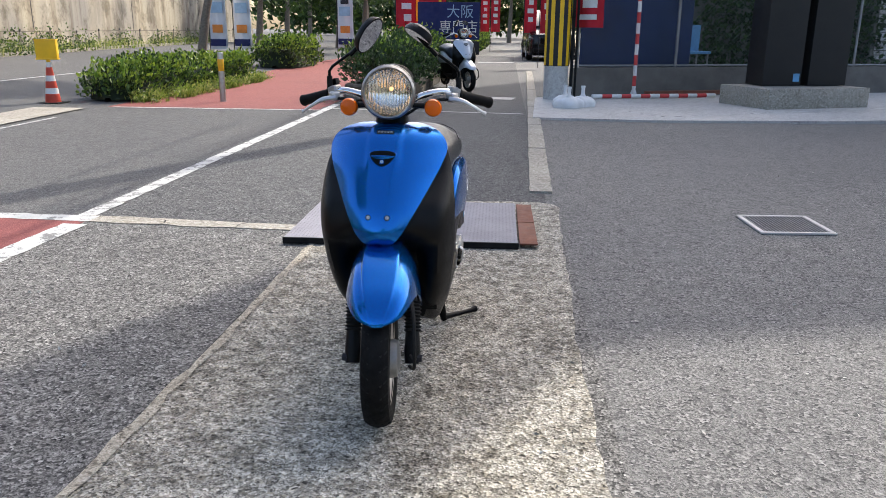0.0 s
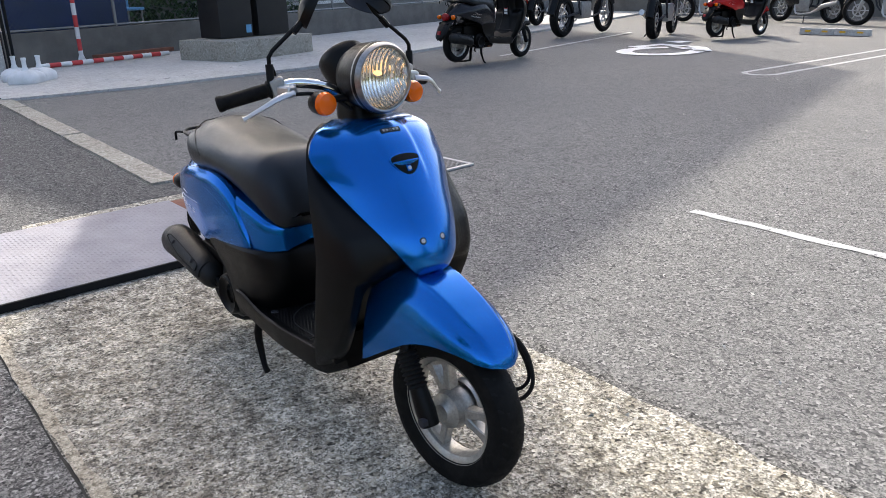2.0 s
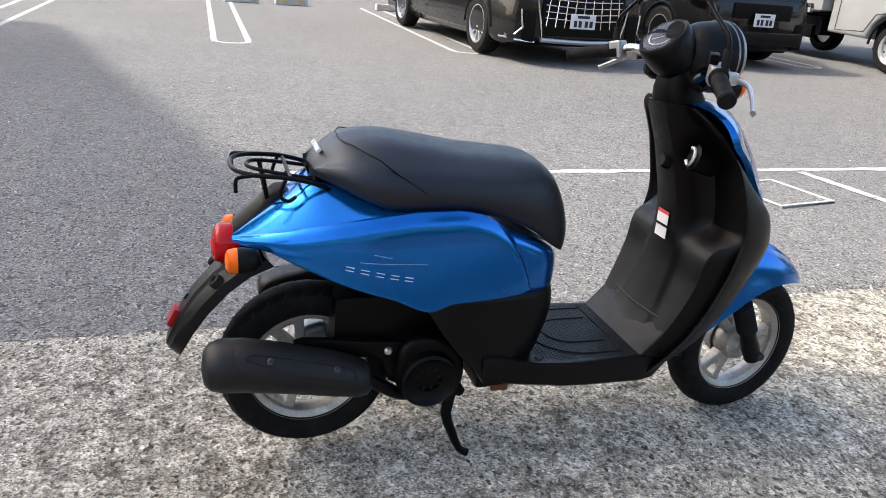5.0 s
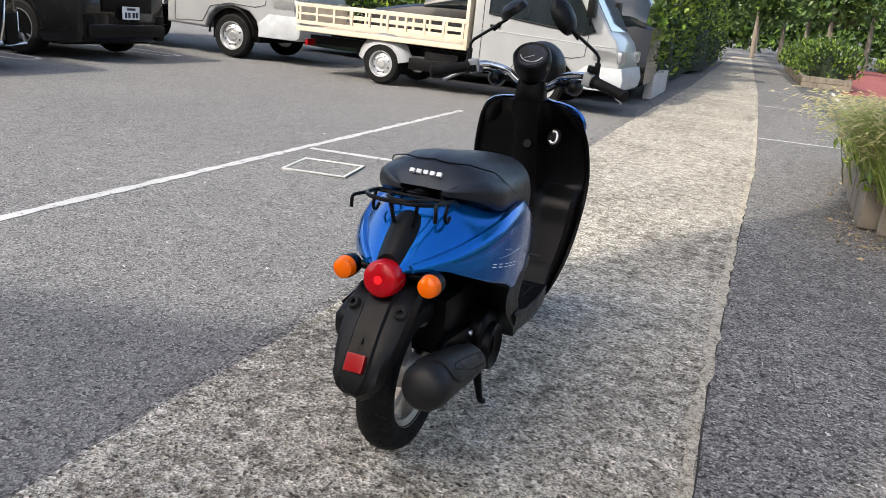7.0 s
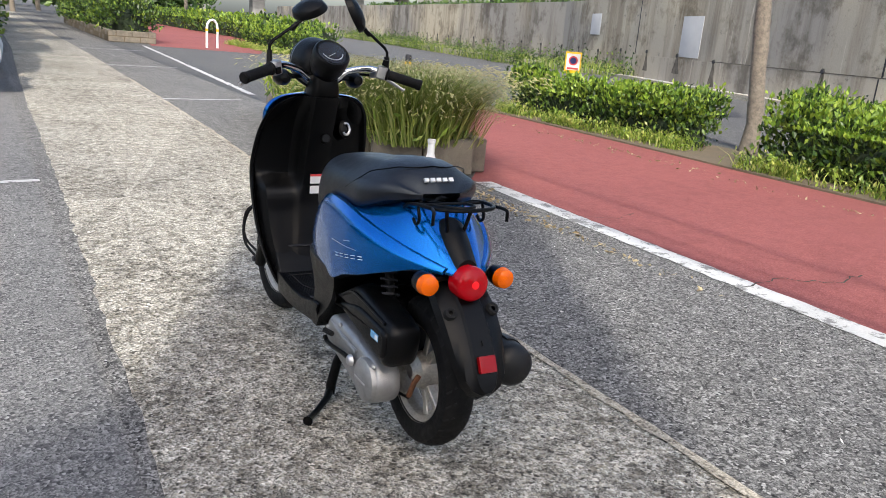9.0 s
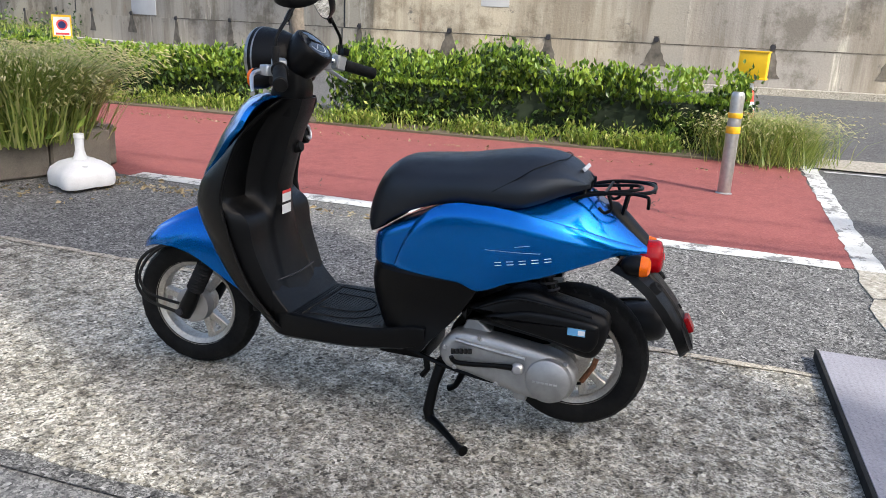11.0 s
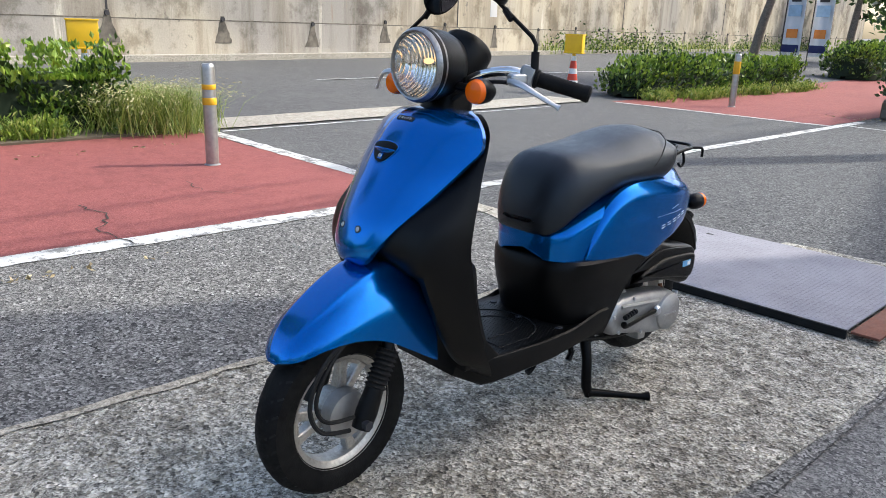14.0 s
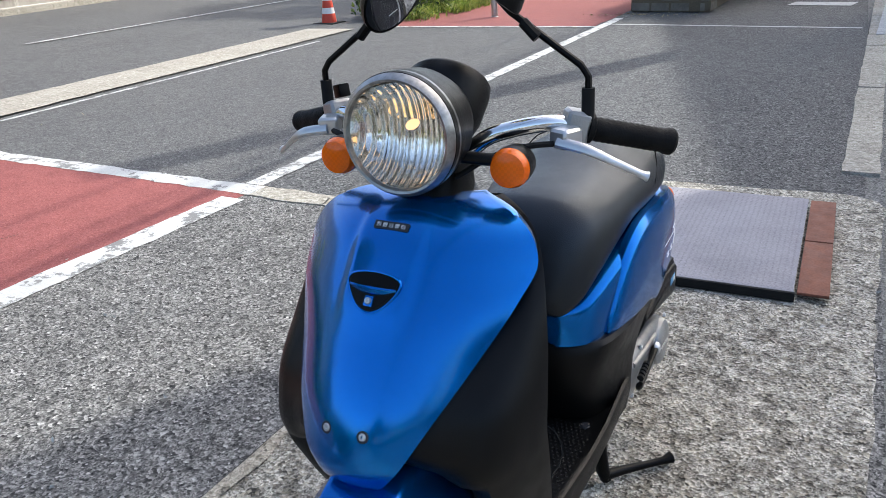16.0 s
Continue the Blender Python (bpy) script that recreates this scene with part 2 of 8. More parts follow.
def faceted(name):
    """Mirror metal pressed into upright strips, each broken into facets of its own slant."""
    m, t, b = nodes_of(name)
    pos = place(t, True)
    stretch = t.nodes.new("ShaderNodeMapping")
    stretch.inputs["Scale"].default_value = (1.0, 1.0, 0.42)
    t.links.new(pos, stretch.inputs["Vector"])
    v = t.nodes.new("ShaderNodeTexVoronoi")
    v.distance = "CHEBYCHEV"
    v.inputs["Scale"].default_value = 42
    t.links.new(stretch.outputs["Vector"], v.inputs["Vector"])
    w = t.nodes.new("ShaderNodeTexWave")
    w.bands_direction = "X"
    w.inputs["Scale"].default_value, w.inputs["Distortion"].default_value = 34, 0.5
    t.links.new(pos, w.inputs["Vector"])
    mix = t.nodes.new("ShaderNodeMath")
    mix.operation = "MULTIPLY_ADD"
    mix.inputs[1].default_value = 0.55
    t.links.new(w.outputs["Fac"], mix.inputs[0])
    t.links.new(v.outputs["Distance"], mix.inputs[2])
    t.links.new(blend(t, noise_fac(t, pos, 160), (0.8, 0.76, 0.7), (0.9, 0.86, 0.8)), b.inputs["Base Color"])
    b.inputs["Metallic"].default_value, b.inputs["Roughness"].default_value = 1.0, 0.1
    bump_on(t, b, mix.outputs[0], 0.6, 0.008)
    return m


M["reflector_bowl"] = faceted("lamp_bowl")
M["dark_glass"] = surf("tinted_glass", (0.012, 0.016, 0.018), rough=0.04, coat=1.0)
M["amber"] = lens("amber_lens", (0.8, 0.13, 0.002))
M["red_lens"] = lens("red_lens", (0.26, 0.0005, 0.003), 0.0, 0.3)
M["bulb"] = lens("warm_bulb", (1.0, 0.62, 0.3), 0.6)
M["tail_lens"] = lens("tail_lamp_lens", (0.34, 0.001, 0.005), 0.035, 0.14)
M["tuft"] = leafy("straw_grass", ((0.08, 0.13, 0.02), (0.18, 0.25, 0.04), (0.29, 0.35, 0.075), (0.44, 0.42, 0.17)))
M["tail_glow"] = lens("lit_tail_bulb", (0.9, 0.012, 0.018), 0.1)
M["rust"] = surf("rusty_steel", (0.16, 0.06, 0.025), (0.09, 0.04, 0.02), 25, rough=0.7, metal=0.3, grain=0.4)
M["sticker"] = surf("printed_sticker", (0.75, 0.75, 0.74), rough=0.5)
M["sticker_red"] = surf("printed_red", (0.6, 0.05, 0.05), rough=0.5)
M["sticker_blue"] = surf("printed_blue", (0.12, 0.35, 0.6), rough=0.4)
M["ink"] = surf("ink_dark", (0.03, 0.03, 0.035), rough=0.6, spec=0.28)
M["steel_plate"] = surf("chequer_plate_steel", (0.29, 0.28, 0.308), (0.225, 0.217, 0.24), 4, rough=0.66, metal=0.1, grain=0.25, spec=0.25)
M["rust_plate"] = surf("rusted_plate", (0.2, 0.075, 0.045), (0.12, 0.05, 0.035), 9, rough=0.75, grain=0.3)
M["black_rubber"] = surf("rubber_edge", (0.012, 0.012, 0.012), rough=0.8, spec=0.28)
M["pale_galv"] = surf("weathered_zinc", (0.56, 0.56, 0.54), (0.42, 0.42, 0.4), 14, rough=0.6, metal=0.15, grain=0.2)
M["galv"] = surf("galvanised_steel", (0.3, 0.305, 0.305), (0.22, 0.225, 0.225), 12, rough=0.45, metal=0.5, grain=0.2)
M["grate_hole"] = surf("drain_dark", (0.03, 0.03, 0.03), rough=0.9)
M["steel"] = surf("brushed_steel", (0.5, 0.48, 0.45), (0.4, 0.38, 0.36), 25, rough=0.3, metal=0.85)
M["yellow"] = surf("yellow_tape", (0.75, 0.42, 0.01), (0.65, 0.36, 0.01), 20, rough=0.45)
M["yellow_box"] = surf("yellow_plastic", (0.85, 0.5, 0.01), (0.78, 0.45, 0.01), 9, rough=0.4)
M["cone_red"] = surf("cone_red", (0.6, 0.06, 0.03), rough=0.5)
M["plain_white"] = surf("white_plastic", (0.72, 0.72, 0.72), (0.62, 0.62, 0.61), 9, rough=0.5, grain=0.1)
M["joint"] = surf("dirty_joint", (0.03, 0.028, 0.024), (0.06, 0.055, 0.045), 6, rough=0.95, grain=0.4)
M["soil"] = surf("dry_soil", (0.13, 0.1, 0.065), (0.08, 0.065, 0.045), 4, rough=0.95, bump=1.0, bump_scale=60, grain=0.5)
M["bark"] = surf("tree_bark", (0.21, 0.18, 0.145), (0.075, 0.063, 0.053), 22, rough=0.9, bump=1.0, bump_scale=45, grain=0.4)
M["leaf"] = leafy("hedge_leaf", ((0.01, 0.025, 0.006), (0.03, 0.066, 0.011), (0.07, 0.135, 0.017), (0.2, 0.27, 0.035)))
M["leaf_new"] = leafy("young_leaf", ((0.08, 0.16, 0.015), (0.17, 0.27, 0.025), (0.28, 0.37, 0.05)))
M["leaf_dark"] = leafy("dark_leaf", ((0.013, 0.032, 0.01), (0.03, 0.066, 0.016), (0.058, 0.11, 0.024)))
M["grass"] = leafy("grass_blade", ((0.06, 0.11, 0.016), (0.16, 0.25, 0.03), (0.29, 0.37, 0.055), (0.46, 0.45, 0.16)))
M["seedhead"] = leafy("grass_seed", ((0.3, 0.27, 0.12), (0.42, 0.38, 0.2), (0.26, 0.28, 0.1)))
M["straw"] = leafy("dry_straw", ((0.16, 0.11, 0.05), (0.3, 0.23, 0.12), (0.42, 0.36, 0.22)), 0.1)
M["chips"] = leafy("pale_grit", ((0.2, 0.19, 0.17), (0.5, 0.48, 0.44), (0.66, 0.64, 0.6)), 0.0, 0.8)
# near-black green: shade between the leaves, put into the colour
M["core"] = surf("shrub_inner_shade", (0.008, 0.016, 0.005), (0.014, 0.024, 0.008), 20, rough=0.95)
M["tower"] = surf("black_sheet", (0.006, 0.006, 0.0065), (0.01, 0.01, 0.0105), 1.5, rough=0.45)
M["block_wall"] = surf("dark_block_wall", (0.17, 0.16, 0.145), (0.1, 0.094, 0.085), 2.5, rough=0.9, grain=0.3, bump=0.6, bump_scale=80)
M["mesh_green"] = surf("fence_wire", (0.12, 0.16, 0.15), rough=0.5)
M["blue_sheet"] = surf("blue_tarpaulin", (0.012, 0.03, 0.11), (0.008, 0.02, 0.075), 2, rough=0.6)
M["stone"] = surf("planter_stone", (0.2, 0.175, 0.14), (0.085, 0.073, 0.06), 5, rough=0.9, grain=0.35, bump=0.7, bump_scale=70)
M["bed_wood"] = surf("cream_bed_paint", (0.55, 0.47, 0.36), (0.45, 0.38, 0.28), 6, rough=0.6, grain=0.15)
M["bumper_grey"] = surf("grey_bumper", (0.38, 0.4, 0.42), rough=0.45)
M["facade"] = surf("facade_plaster", (0.28, 0.272, 0.26), (0.2, 0.197, 0.19), 0.6, rough=0.9)
M["far_green"] = leafy("far_leaf", ((0.02, 0.045, 0.012), (0.05, 0.1, 0.02), (0.1, 0.17, 0.03)))
M["banner_red"] = surf("banner_cloth_red", (0.55, 0.02, 0.035), (0.45, 0.015, 0.03), 3, rough=0.8)
M["banner_white"] = surf("banner_cloth_white", (0.7, 0.7, 0.72), (0.6, 0.62, 0.66), 2, rough=0.8)
M["banner_navy"] = surf("banner_cloth_navy", (0.02, 0.03, 0.12), (0.015, 0.02, 0.09), 2, rough=0.8)
M["orange_print"] = surf("print_orange", (0.75, 0.25, 0.05), rough=0.7)
M["sky_print"] = surf("print_pale_blue", (0.35, 0.5, 0.65), rough=0.7)


def wall_material():
    """Old cast concrete: tan to grey, run down with dark and pale streaks, blotched, with board lines."""
    m, t, b = nodes_of("retaining_concrete")
    pos = place(t)
    def streaks(scale, stretch, lo, hi):
        sc = t.nodes.new("ShaderNodeMapping")
        sc.inputs["Scale"].default_value = (1.0, 1.0, stretch)
        t.links.new(pos, sc.inputs["Vector"])
        return noise_fac(t, sc.outputs["Vector"], scale, lo, hi, 7.0, 0.72)
    c = blend(t, noise_fac(t, pos, 0.13, 0.42, 0.58, 3.0), (0.5, 0.44, 0.335), (0.28, 0.262, 0.238))
    c = blend(t, streaks(1.1, 0.09, 0.46, 0.6), c, blend(t, 1.0, c, (0.63, 0.6, 0.57), "MULTIPLY"))
    c = blend(t, streaks(2.6, 0.07, 0.62, 0.72), c, (0.64, 0.59, 0.5))
    c = blend(t, streaks(3.2, 0.1, 0.63, 0.74), c, (0.26, 0.19, 0.13))
    c = blend(t, noise_fac(t, pos, 0.9, 0.5, 0.6, 8.0, 0.72), c, blend(t, 1.0, c, (0.58, 0.56, 0.53), "MULTIPLY"))
    c = blend(t, noise_fac(t, pos, 3.5, 0.6, 0.68, 8.0, 0.75), c, (0.16, 0.145, 0.125))
    c = blend(t, noise_fac(t, pos, 40, 0.3, 0.7), c, blend(t, 1.0, c, (0.85, 0.85, 0.85), "MULTIPLY"))
    t.links.new(c, b.inputs["Base Color"])
    b.inputs["Roughness"].default_value = 0.92
    bump_on(t, b, noise_fac(t, pos, 25, 0.2, 0.8), 0.4, 0.01)
    return m


M["wall"] = wall_material()
M["damp"] = surf("damp_stain", (0.06, 0.053, 0.045), (0.19, 0.168, 0.136), 5, rough=0.95, grain=0.3)
M["patch"] = surf("repaired_patch", (0.5, 0.5, 0.5), (0.44, 0.44, 0.45), 2, rough=0.9)


# ---- mesh tools ----
def link_mesh(name, bm, material, smooth=True):
    me = bpy.data.meshes.new(name)
    bm.normal_update()
    bm.to_mesh(me)
    bm.free()
    mats = material if isinstance(material, (list, tuple)) else [material]
    for m in mats:
        me.materials.append(m)
    if smooth:
        me.shade_smooth()
        me.set_sharp_from_angle(angle=radians(38))
    return new(name, me)


def part(name, bm, material, parent, label="", smooth=True):
    """One mesh under a thing or under a part, built in that thing's own coordinates."""
    ob = link_mesh(name, bm, material, smooth)
    ob.parent = parent
    return tagged(ob, label) if label else ob


def thing(name, label, category, at=None, group="", kind=""):
    root = new(name)
    root.empty_display_size = 0.1
    if at is not None:
        root.matrix_basis = at
    return tagged(root, label, category, group, kind)


def solid(name, bm, material, label="", category="", kind="", smooth=True, at=None, group=""):
    ob = link_mesh(name, bm, material, smooth)
    if at is not None:
        ob.matrix_basis = at
    return tagged(ob, label, category, group, kind)


def raw(name, verts, faces, material, parent=None, smooth=False):
    me = bpy.data.meshes.new(name)
    me.from_pydata(verts, [], faces)
    me.materials.append(material)
    if smooth:
        me.shade_smooth()
    ob = new(name, me)
    ob.parent = parent
    return ob


def spl(xs, ys):
    """A smooth curve through points, without overshoot."""
    xs, ys = np.array(xs, float), np.array(ys, float)
    h, d = np.diff(xs), np.diff(ys) / np.diff(xs)
    s = np.zeros(len(xs))
    s[0], s[-1] = d[0], d[-1]
    for i in range(1, len(xs) - 1):
        if d[i - 1] * d[i] > 0:
            w1, w2 = 2 * h[i] + h[i - 1], h[i] + 2 * h[i - 1]
            s[i] = (w1 + w2) / (w1 / d[i - 1] + w2 / d[i])

    def f(x):
        x = min(max(x, xs[0]), xs[-1])
        i = min(max(int(np.searchsorted(xs, x)) - 1, 0), len(xs) - 2)
        u = (x - xs[i]) / h[i]
        return float((2 * u**3 - 3 * u**2 + 1) * ys[i] + (u**3 - 2 * u**2 + u) * h[i] * s[i] + (3 * u**2 - 2 * u**3) * ys[i + 1] + (u**3 - u**2) * h[i] * s[i + 1])

    return f


def rounded(pts, n=4, closed=False):
    """A Catmull-Rom curve through points."""
    pts = [Vector(p) for p in pts]
    k, out = len(pts), []
    for i in range(k if closed else k - 1):
        a, b, c, d = (pts[(i + j) % k] if closed else pts[min(max(i + j, 0), k - 1)] for j in (-1, 0, 1, 2))
        for s in range(n):
            u = s / n
            out.append(0.5 * ((2 * b) + (c - a) * u + (2 * a - 5 * b + 4 * c - d) * u * u + (3 * b - a - 3 * c + d) * u**3))
    if not closed:
        out.append(pts[-1])
    return out


def loft(rings, caps=True, bm=None, closed=True):
    bm = bm or bmesh.new()
    rows = [[bm.verts.new(p) for p in r] for r in rings]
    n = len(rows[0])
    for a, b in zip(rows, rows[1:]):
        for i in range(n if closed else n - 1):
            j = (i + 1) % n
            bm.faces.new((a[i], a[j], b[j], b[i]))
    if caps and closed:
        bm.faces.new(rows[0][::-1])
        bm.faces.new(rows[-1])
    bmesh.ops.recalc_face_normals(bm, faces=bm.faces[:])
    return bm


def mirrored(half):
    """A closed ring from its half, given from the top or front middle to the bottom or rear middle, at x >= 0."""
    right = [p for p in half]
    left = [Vector((-p[0], p[1], p[2])) for p in reversed(half) if abs(p[0]) > 1e-5]
    return right + left


def tube(pts, r, n=8, bm=None, smooth=0, closed=False, flat=1.0):
    """A round bar along points; r may be a list."""
    pts = rounded(pts, smooth, closed) if smooth else [Vector(p) for p in pts]
    rs = r if isinstance(r, (list, tuple)) else [r] * len(pts)
    if len(rs) != len(pts):
        rs = [float(v) for v in np.interp(np.linspace(0, 1, len(pts)), np.linspace(0, 1, len(rs)), rs)]
    k, rings, up = len(pts), [], None
    for i, p in enumerate(pts):
        a = pts[(i - 1) % k] if closed or i else p
        b = pts[(i + 1) % k] if closed or i < k - 1 else p
        d = (b - a).normalized()
        if up is None:
            up = d.orthogonal().normalized()
        up = (up - d * up.dot(d)).normalized()
        side = d.cross(up)
        rings.append([p + rs[i] * (math.cos(q) * up + flat * math.sin(q) * side) for q in (2 * math.pi * s / n for s in range(n))])
    if closed:
        rings.append(rings[0])
        return loft(rings, False, bm)
    return loft(rings, True, bm)


def lathe(profile, m=Matrix(), n=32, bm=None, caps=False):
    """(radius, height) turned round z, then set by m."""
    rings = [[m @ Vector((r * math.cos(a), r * math.sin(a), h)) for a in (2 * math.pi * i / n for i in range(n))] for r, h in profile]
    return loft(rings, caps, bm)


def box(cx, cy, cz, sx, sy, sz, bevel=0.0, seg=2, bm=None, m=None):
    b = bmesh.new()
    bmesh.ops.create_cube(b, size=1.0)
    bmesh.ops.scale(b, vec=(sx, sy, sz), verts=b.verts[:])
    if bevel:
        bmesh.ops.bevel(b, geom=b.edges[:], offset=bevel, segments=seg, affect="EDGES", profile=0.7)
    bmesh.ops.translate(b, vec=(cx, cy, cz), verts=b.verts[:])
    if m is not None:
        b.transform(m)
    return join(bm, b)


def join(bm, b):
    if bm is None:
        return b
    base = {}
    for v in b.verts:
        base[v] = bm.verts.new(v.co)
    for f in b.faces:
        bm.faces.new([base[v] for v in f.verts])
    b.free()
    return bm


def prism(outline, axis, a, b, bevel=0.0, seg=2, bm=None):
    """An outline in two axes, drawn out along the third from a to b."""
    put = {"x": lambda p, h: (h, p[0], p[1]), "y": lambda p, h: (p[0], h, p[1]), "z": lambda p, h: (p[0], p[1], h)}[axis]
    t = bmesh.new()
    lo, hi = [t.verts.new(put(p, a)) for p in outline], [t.verts.new(put(p, b)) for p in outline]
    t.faces.new(lo[::-1])
    t.faces.new(hi)
    n = len(outline)
    for i in range(n):
        t.faces.new((lo[i], lo[(i + 1) % n], hi[(i + 1) % n], hi[i]))
    bmesh.ops.recalc_face_normals(t, faces=t.faces[:])
    if bevel:
        rim = [e for e in t.edges if abs((put((0, 0), 1) and (e.verts[0].co - e.verts[1].co).normalized()).dot(Vector(put((0, 0), 1)))) < 0.5]
        bmesh.ops.bevel(t, geom=rim, offset=bevel, segments=seg, affect="EDGES", profile=0.6)
    return join(bm, t)


# ---- ground ----
rng = np.random.default_rng(7)


def sheet(name, outline, z, material, label, kind="structure", category="", jitter=0.0, step=0.12, thick=0.0):
    """A level patch with slightly broken edges; thick: how deep its side goes."""
    pts = []
    for i, a in enumerate(outline):
        b = outline[(i + 1) % len(outline)]
        a, b = Vector(a), Vector(b)
        k = max(1, int((b - a).length / step)) if jitter else 1
        nrm = Vector((b.y - a.y, a.x - b.x)).normalized()
        for s in range(k):
            q = a.lerp(b, s / k)
            pts.append(q + nrm * (jitter * float(rng.normal()) if jitter and s else 0.0))
    bm = bmesh.new()
    if thick:
        bm = prism([(p.x, p.y) for p in pts], "z", z - thick, z)
    else:
        bm.faces.new([bm.verts.new((p.x, p.y, z)) for p in pts])
        bmesh.ops.recalc_face_normals(bm, faces=bm.faces[:])
        if bm.faces[:][0].normal.z < 0:
            bmesh.ops.reverse_faces(bm, faces=bm.faces[:])
    bmesh.ops.triangulate(bm, faces=[f for f in bm.faces if len(f.verts) > 4])
    return solid(name, bm, material, label, category, kind, smooth=False)


def stripe(name, a, b, width, z, material, label, jitter=0.004, width2=None, step=0.08):
    a, b = Vector(a), Vector(b)
    n = Vector((b.y - a.y, a.x - b.x)).normalized()
    w2 = width2 or width
    return sheet(name, [a + n * width / 2, b + n * w2 / 2, b - n * w2 / 2, a - n * width / 2], z, material, label, category="road marking", jitter=jitter, step=step)


ground = sheet("ground", [(-700, -700), (700, -700), (700, 700), (-700, 700)], -0.02, M["asphalt"], "grey asphalt ground reaching to the horizon", category="ground")
sheet("parking_lot", [(0.2, -40), (30, -40), (30, 10.6), (0.3, 10.0)], -0.010, M["asphalt"], "dark grey parking lot asphalt with fine stones", category="parking lot")
sheet("forecourt", [(-2.45, -60), (0.4, -60), (0.4, 4.22), (-2.45, 4.22)], -0.001, M["asphalt_old"], "worn pale asphalt with coarse exposed stones", category="pavement")
sheet("driveway", [(-2.45, 4.21), (0.35, 4.21), (0.35, 34), (-1.6, 34), (-2.45, 11.4)], -0.004, M["asphalt_drive"], "dark patched driveway asphalt", category="driveway")


def rise(x, y):
    """How far the road climbs towards the retaining wall."""
    return 0.18 * min(1.0, max(0.0, (-6.2 - x) / 5.8)) * min(1.0, max(0.0, (y + 22) / 8))


bm = bmesh.new()
grid = [[bm.verts.new((x, y, -0.002 + rise(x, y))) for x in (-60, -12, -9.1, -6.2, -2.45)] for y in (-300, -22, -14, 40, 300)]
for a, b in zip(grid, grid[1:]):
    for i in range(4):
        bm.faces.new((a[i], a[i + 1], b[i + 1], b[i]))
solid("road", bm, M["road"], "pale grey asphalt road climbing a little towards the wall", "road", "structure", False)
sheet("side_road", [(-6.0, -18.6), (-3.3, -19.5), (-2.75, -8.0), (-3.6, -5.2), (-6.0, -5.3)], -0.001, M["road"], "grey asphalt crossing between two stretches of path", category="road")

# the washed concrete strip on which the scooter stands
LEFT = [(3.84, -0.955), (2.3, -0.97), (0.0, -1.05), (-2.8, -1.17), (-8.0, -1.27), (-14, -1.35), (-60, -1.5)]
RIGHT = [(-60, -0.1), (-14, 0.1), (-8, 0.22), (-4.3, 0.28), (-0.45, 0.305), (2.5, 0.352), (4.3, 0.40), (4.80, 0.43)]
strip = sheet("concrete_strip", [(x, y) for y, x in LEFT] + [(x, y) for y, x in RIGHT] + [(0.40, 4.90), (0.30, 4.96), (-0.55, 4.93), (-0.56, 4.86), (-0.2, 4.80), (-0.2, 3.86)], 0.003, M["strip"], "mottled tan washed-concrete strip with dark grime", category="pavement", jitter=0.005, step=0.09, thick=0.05)
sheet("gutter_band", [(-2.42, 4.12), (-1.12, 4.06), (-1.12, 4.18), (-2.42, 4.27)], 0.004, M["kerb"], "cracked pale concrete edging band", category="kerb", jitter=0.006, thick=0.03)
for i, (a, b) in enumerate(((5.30, 7.35), (7.40, 9.3), (9.33, 11.6), (11.65, 15.0), (15.05, 22))):
    xa, xb = 0.33 + (a - 5.3) * 0.022, 0.33 + (b - 5.3) * 0.022
    sheet("kerb_stone", [(xa - 0.08, a), (xa + 0.08, a), (xb + 0.08, b), (xb - 0.08, b)], 0.01, M["kerb"], "flush pale concrete kerb stone beside the driveway", category="kerb", jitter=0.003, thick=0.03)

for line, w in ((LEFT[:6], -0.006),):
    pts = [Vector((x, y)) for y, x in line]
    far = [p + Vector((w, 0)) for p in pts]
    sheet("strip_joint", [(p.x - w, p.y) for p in pts] + [(p.x, p.y) for p in reversed(far)], 0.0014, M["joint"], "dark dirty joint along the concrete strip", category="pavement", jitter=0.0015, step=0.2)
for name, line, w in (("strip_rim", LEFT[:5], 0.034),):
    pts = [Vector((x, y)) for y, x in line]
    far = [p + Vector((w, 0)) for p in pts]
    sheet(name, [(p.x, p.y) for p in pts] + [(p.x, p.y) for p in reversed(far)], 0.0072, M["rim_concrete"], "paler trowelled rim along the concrete strip", category="pavement", jitter=0.006, step=0.09)

# red path beside the road
sheet("red_path", [(-2.5, -0.25), (-2.38, 4.2), (-5.6, 4.2), (-5.6, 0.5), (-5.7, -2.0), (-5.75, -5.2), (-3.7, -5.0), (-2.85, -0.7)], 0.002, M["red"], "dusty red paved path", category="path", jitter=0.008)
sheet("red_path_north", [(-5.6, 10.62), (-2.55, 10.62), (-2.55, 12.4), (-3.3, 18.5), (-4.2, 40), (-7.6, 40), (-5.9, 16)], 0.002, M["red"], "dusty red paved path beyond the crossing", category="path", jitter=0.008)
sheet("red_path_south", [(-3.6, -19.4), (-6.5, -18.4), (-9.8, -28), (-12.5, -60), (-8, -60), (-5.2, -32)], 0.002, M["red"], "red paved path beyond the side road", category="path")
stripe("edge_line", (-2.545, -0.15), (-2.405, 4.06), 0.15, 0.0032, M["white"], "worn white painted line along the red path", 0.004)
stripe("path_end_line", (-2.36, 4.19), (-5.75, 4.3), 0.13, 0.0042, M["white"], "white painted line across the end of the red path", 0.006)
stripe("lane_line", (-2.455, 4.28), (-2.47, 11.5), 0.115, 0.0008, M["white"], "long white painted line across the side road", 0.003)
stripe("path_north_line", (-5.5, 10.58), (-2.42, 10.62), 0.09, 0.0036, M["white"], "white painted line at the red path beyond the crossing")
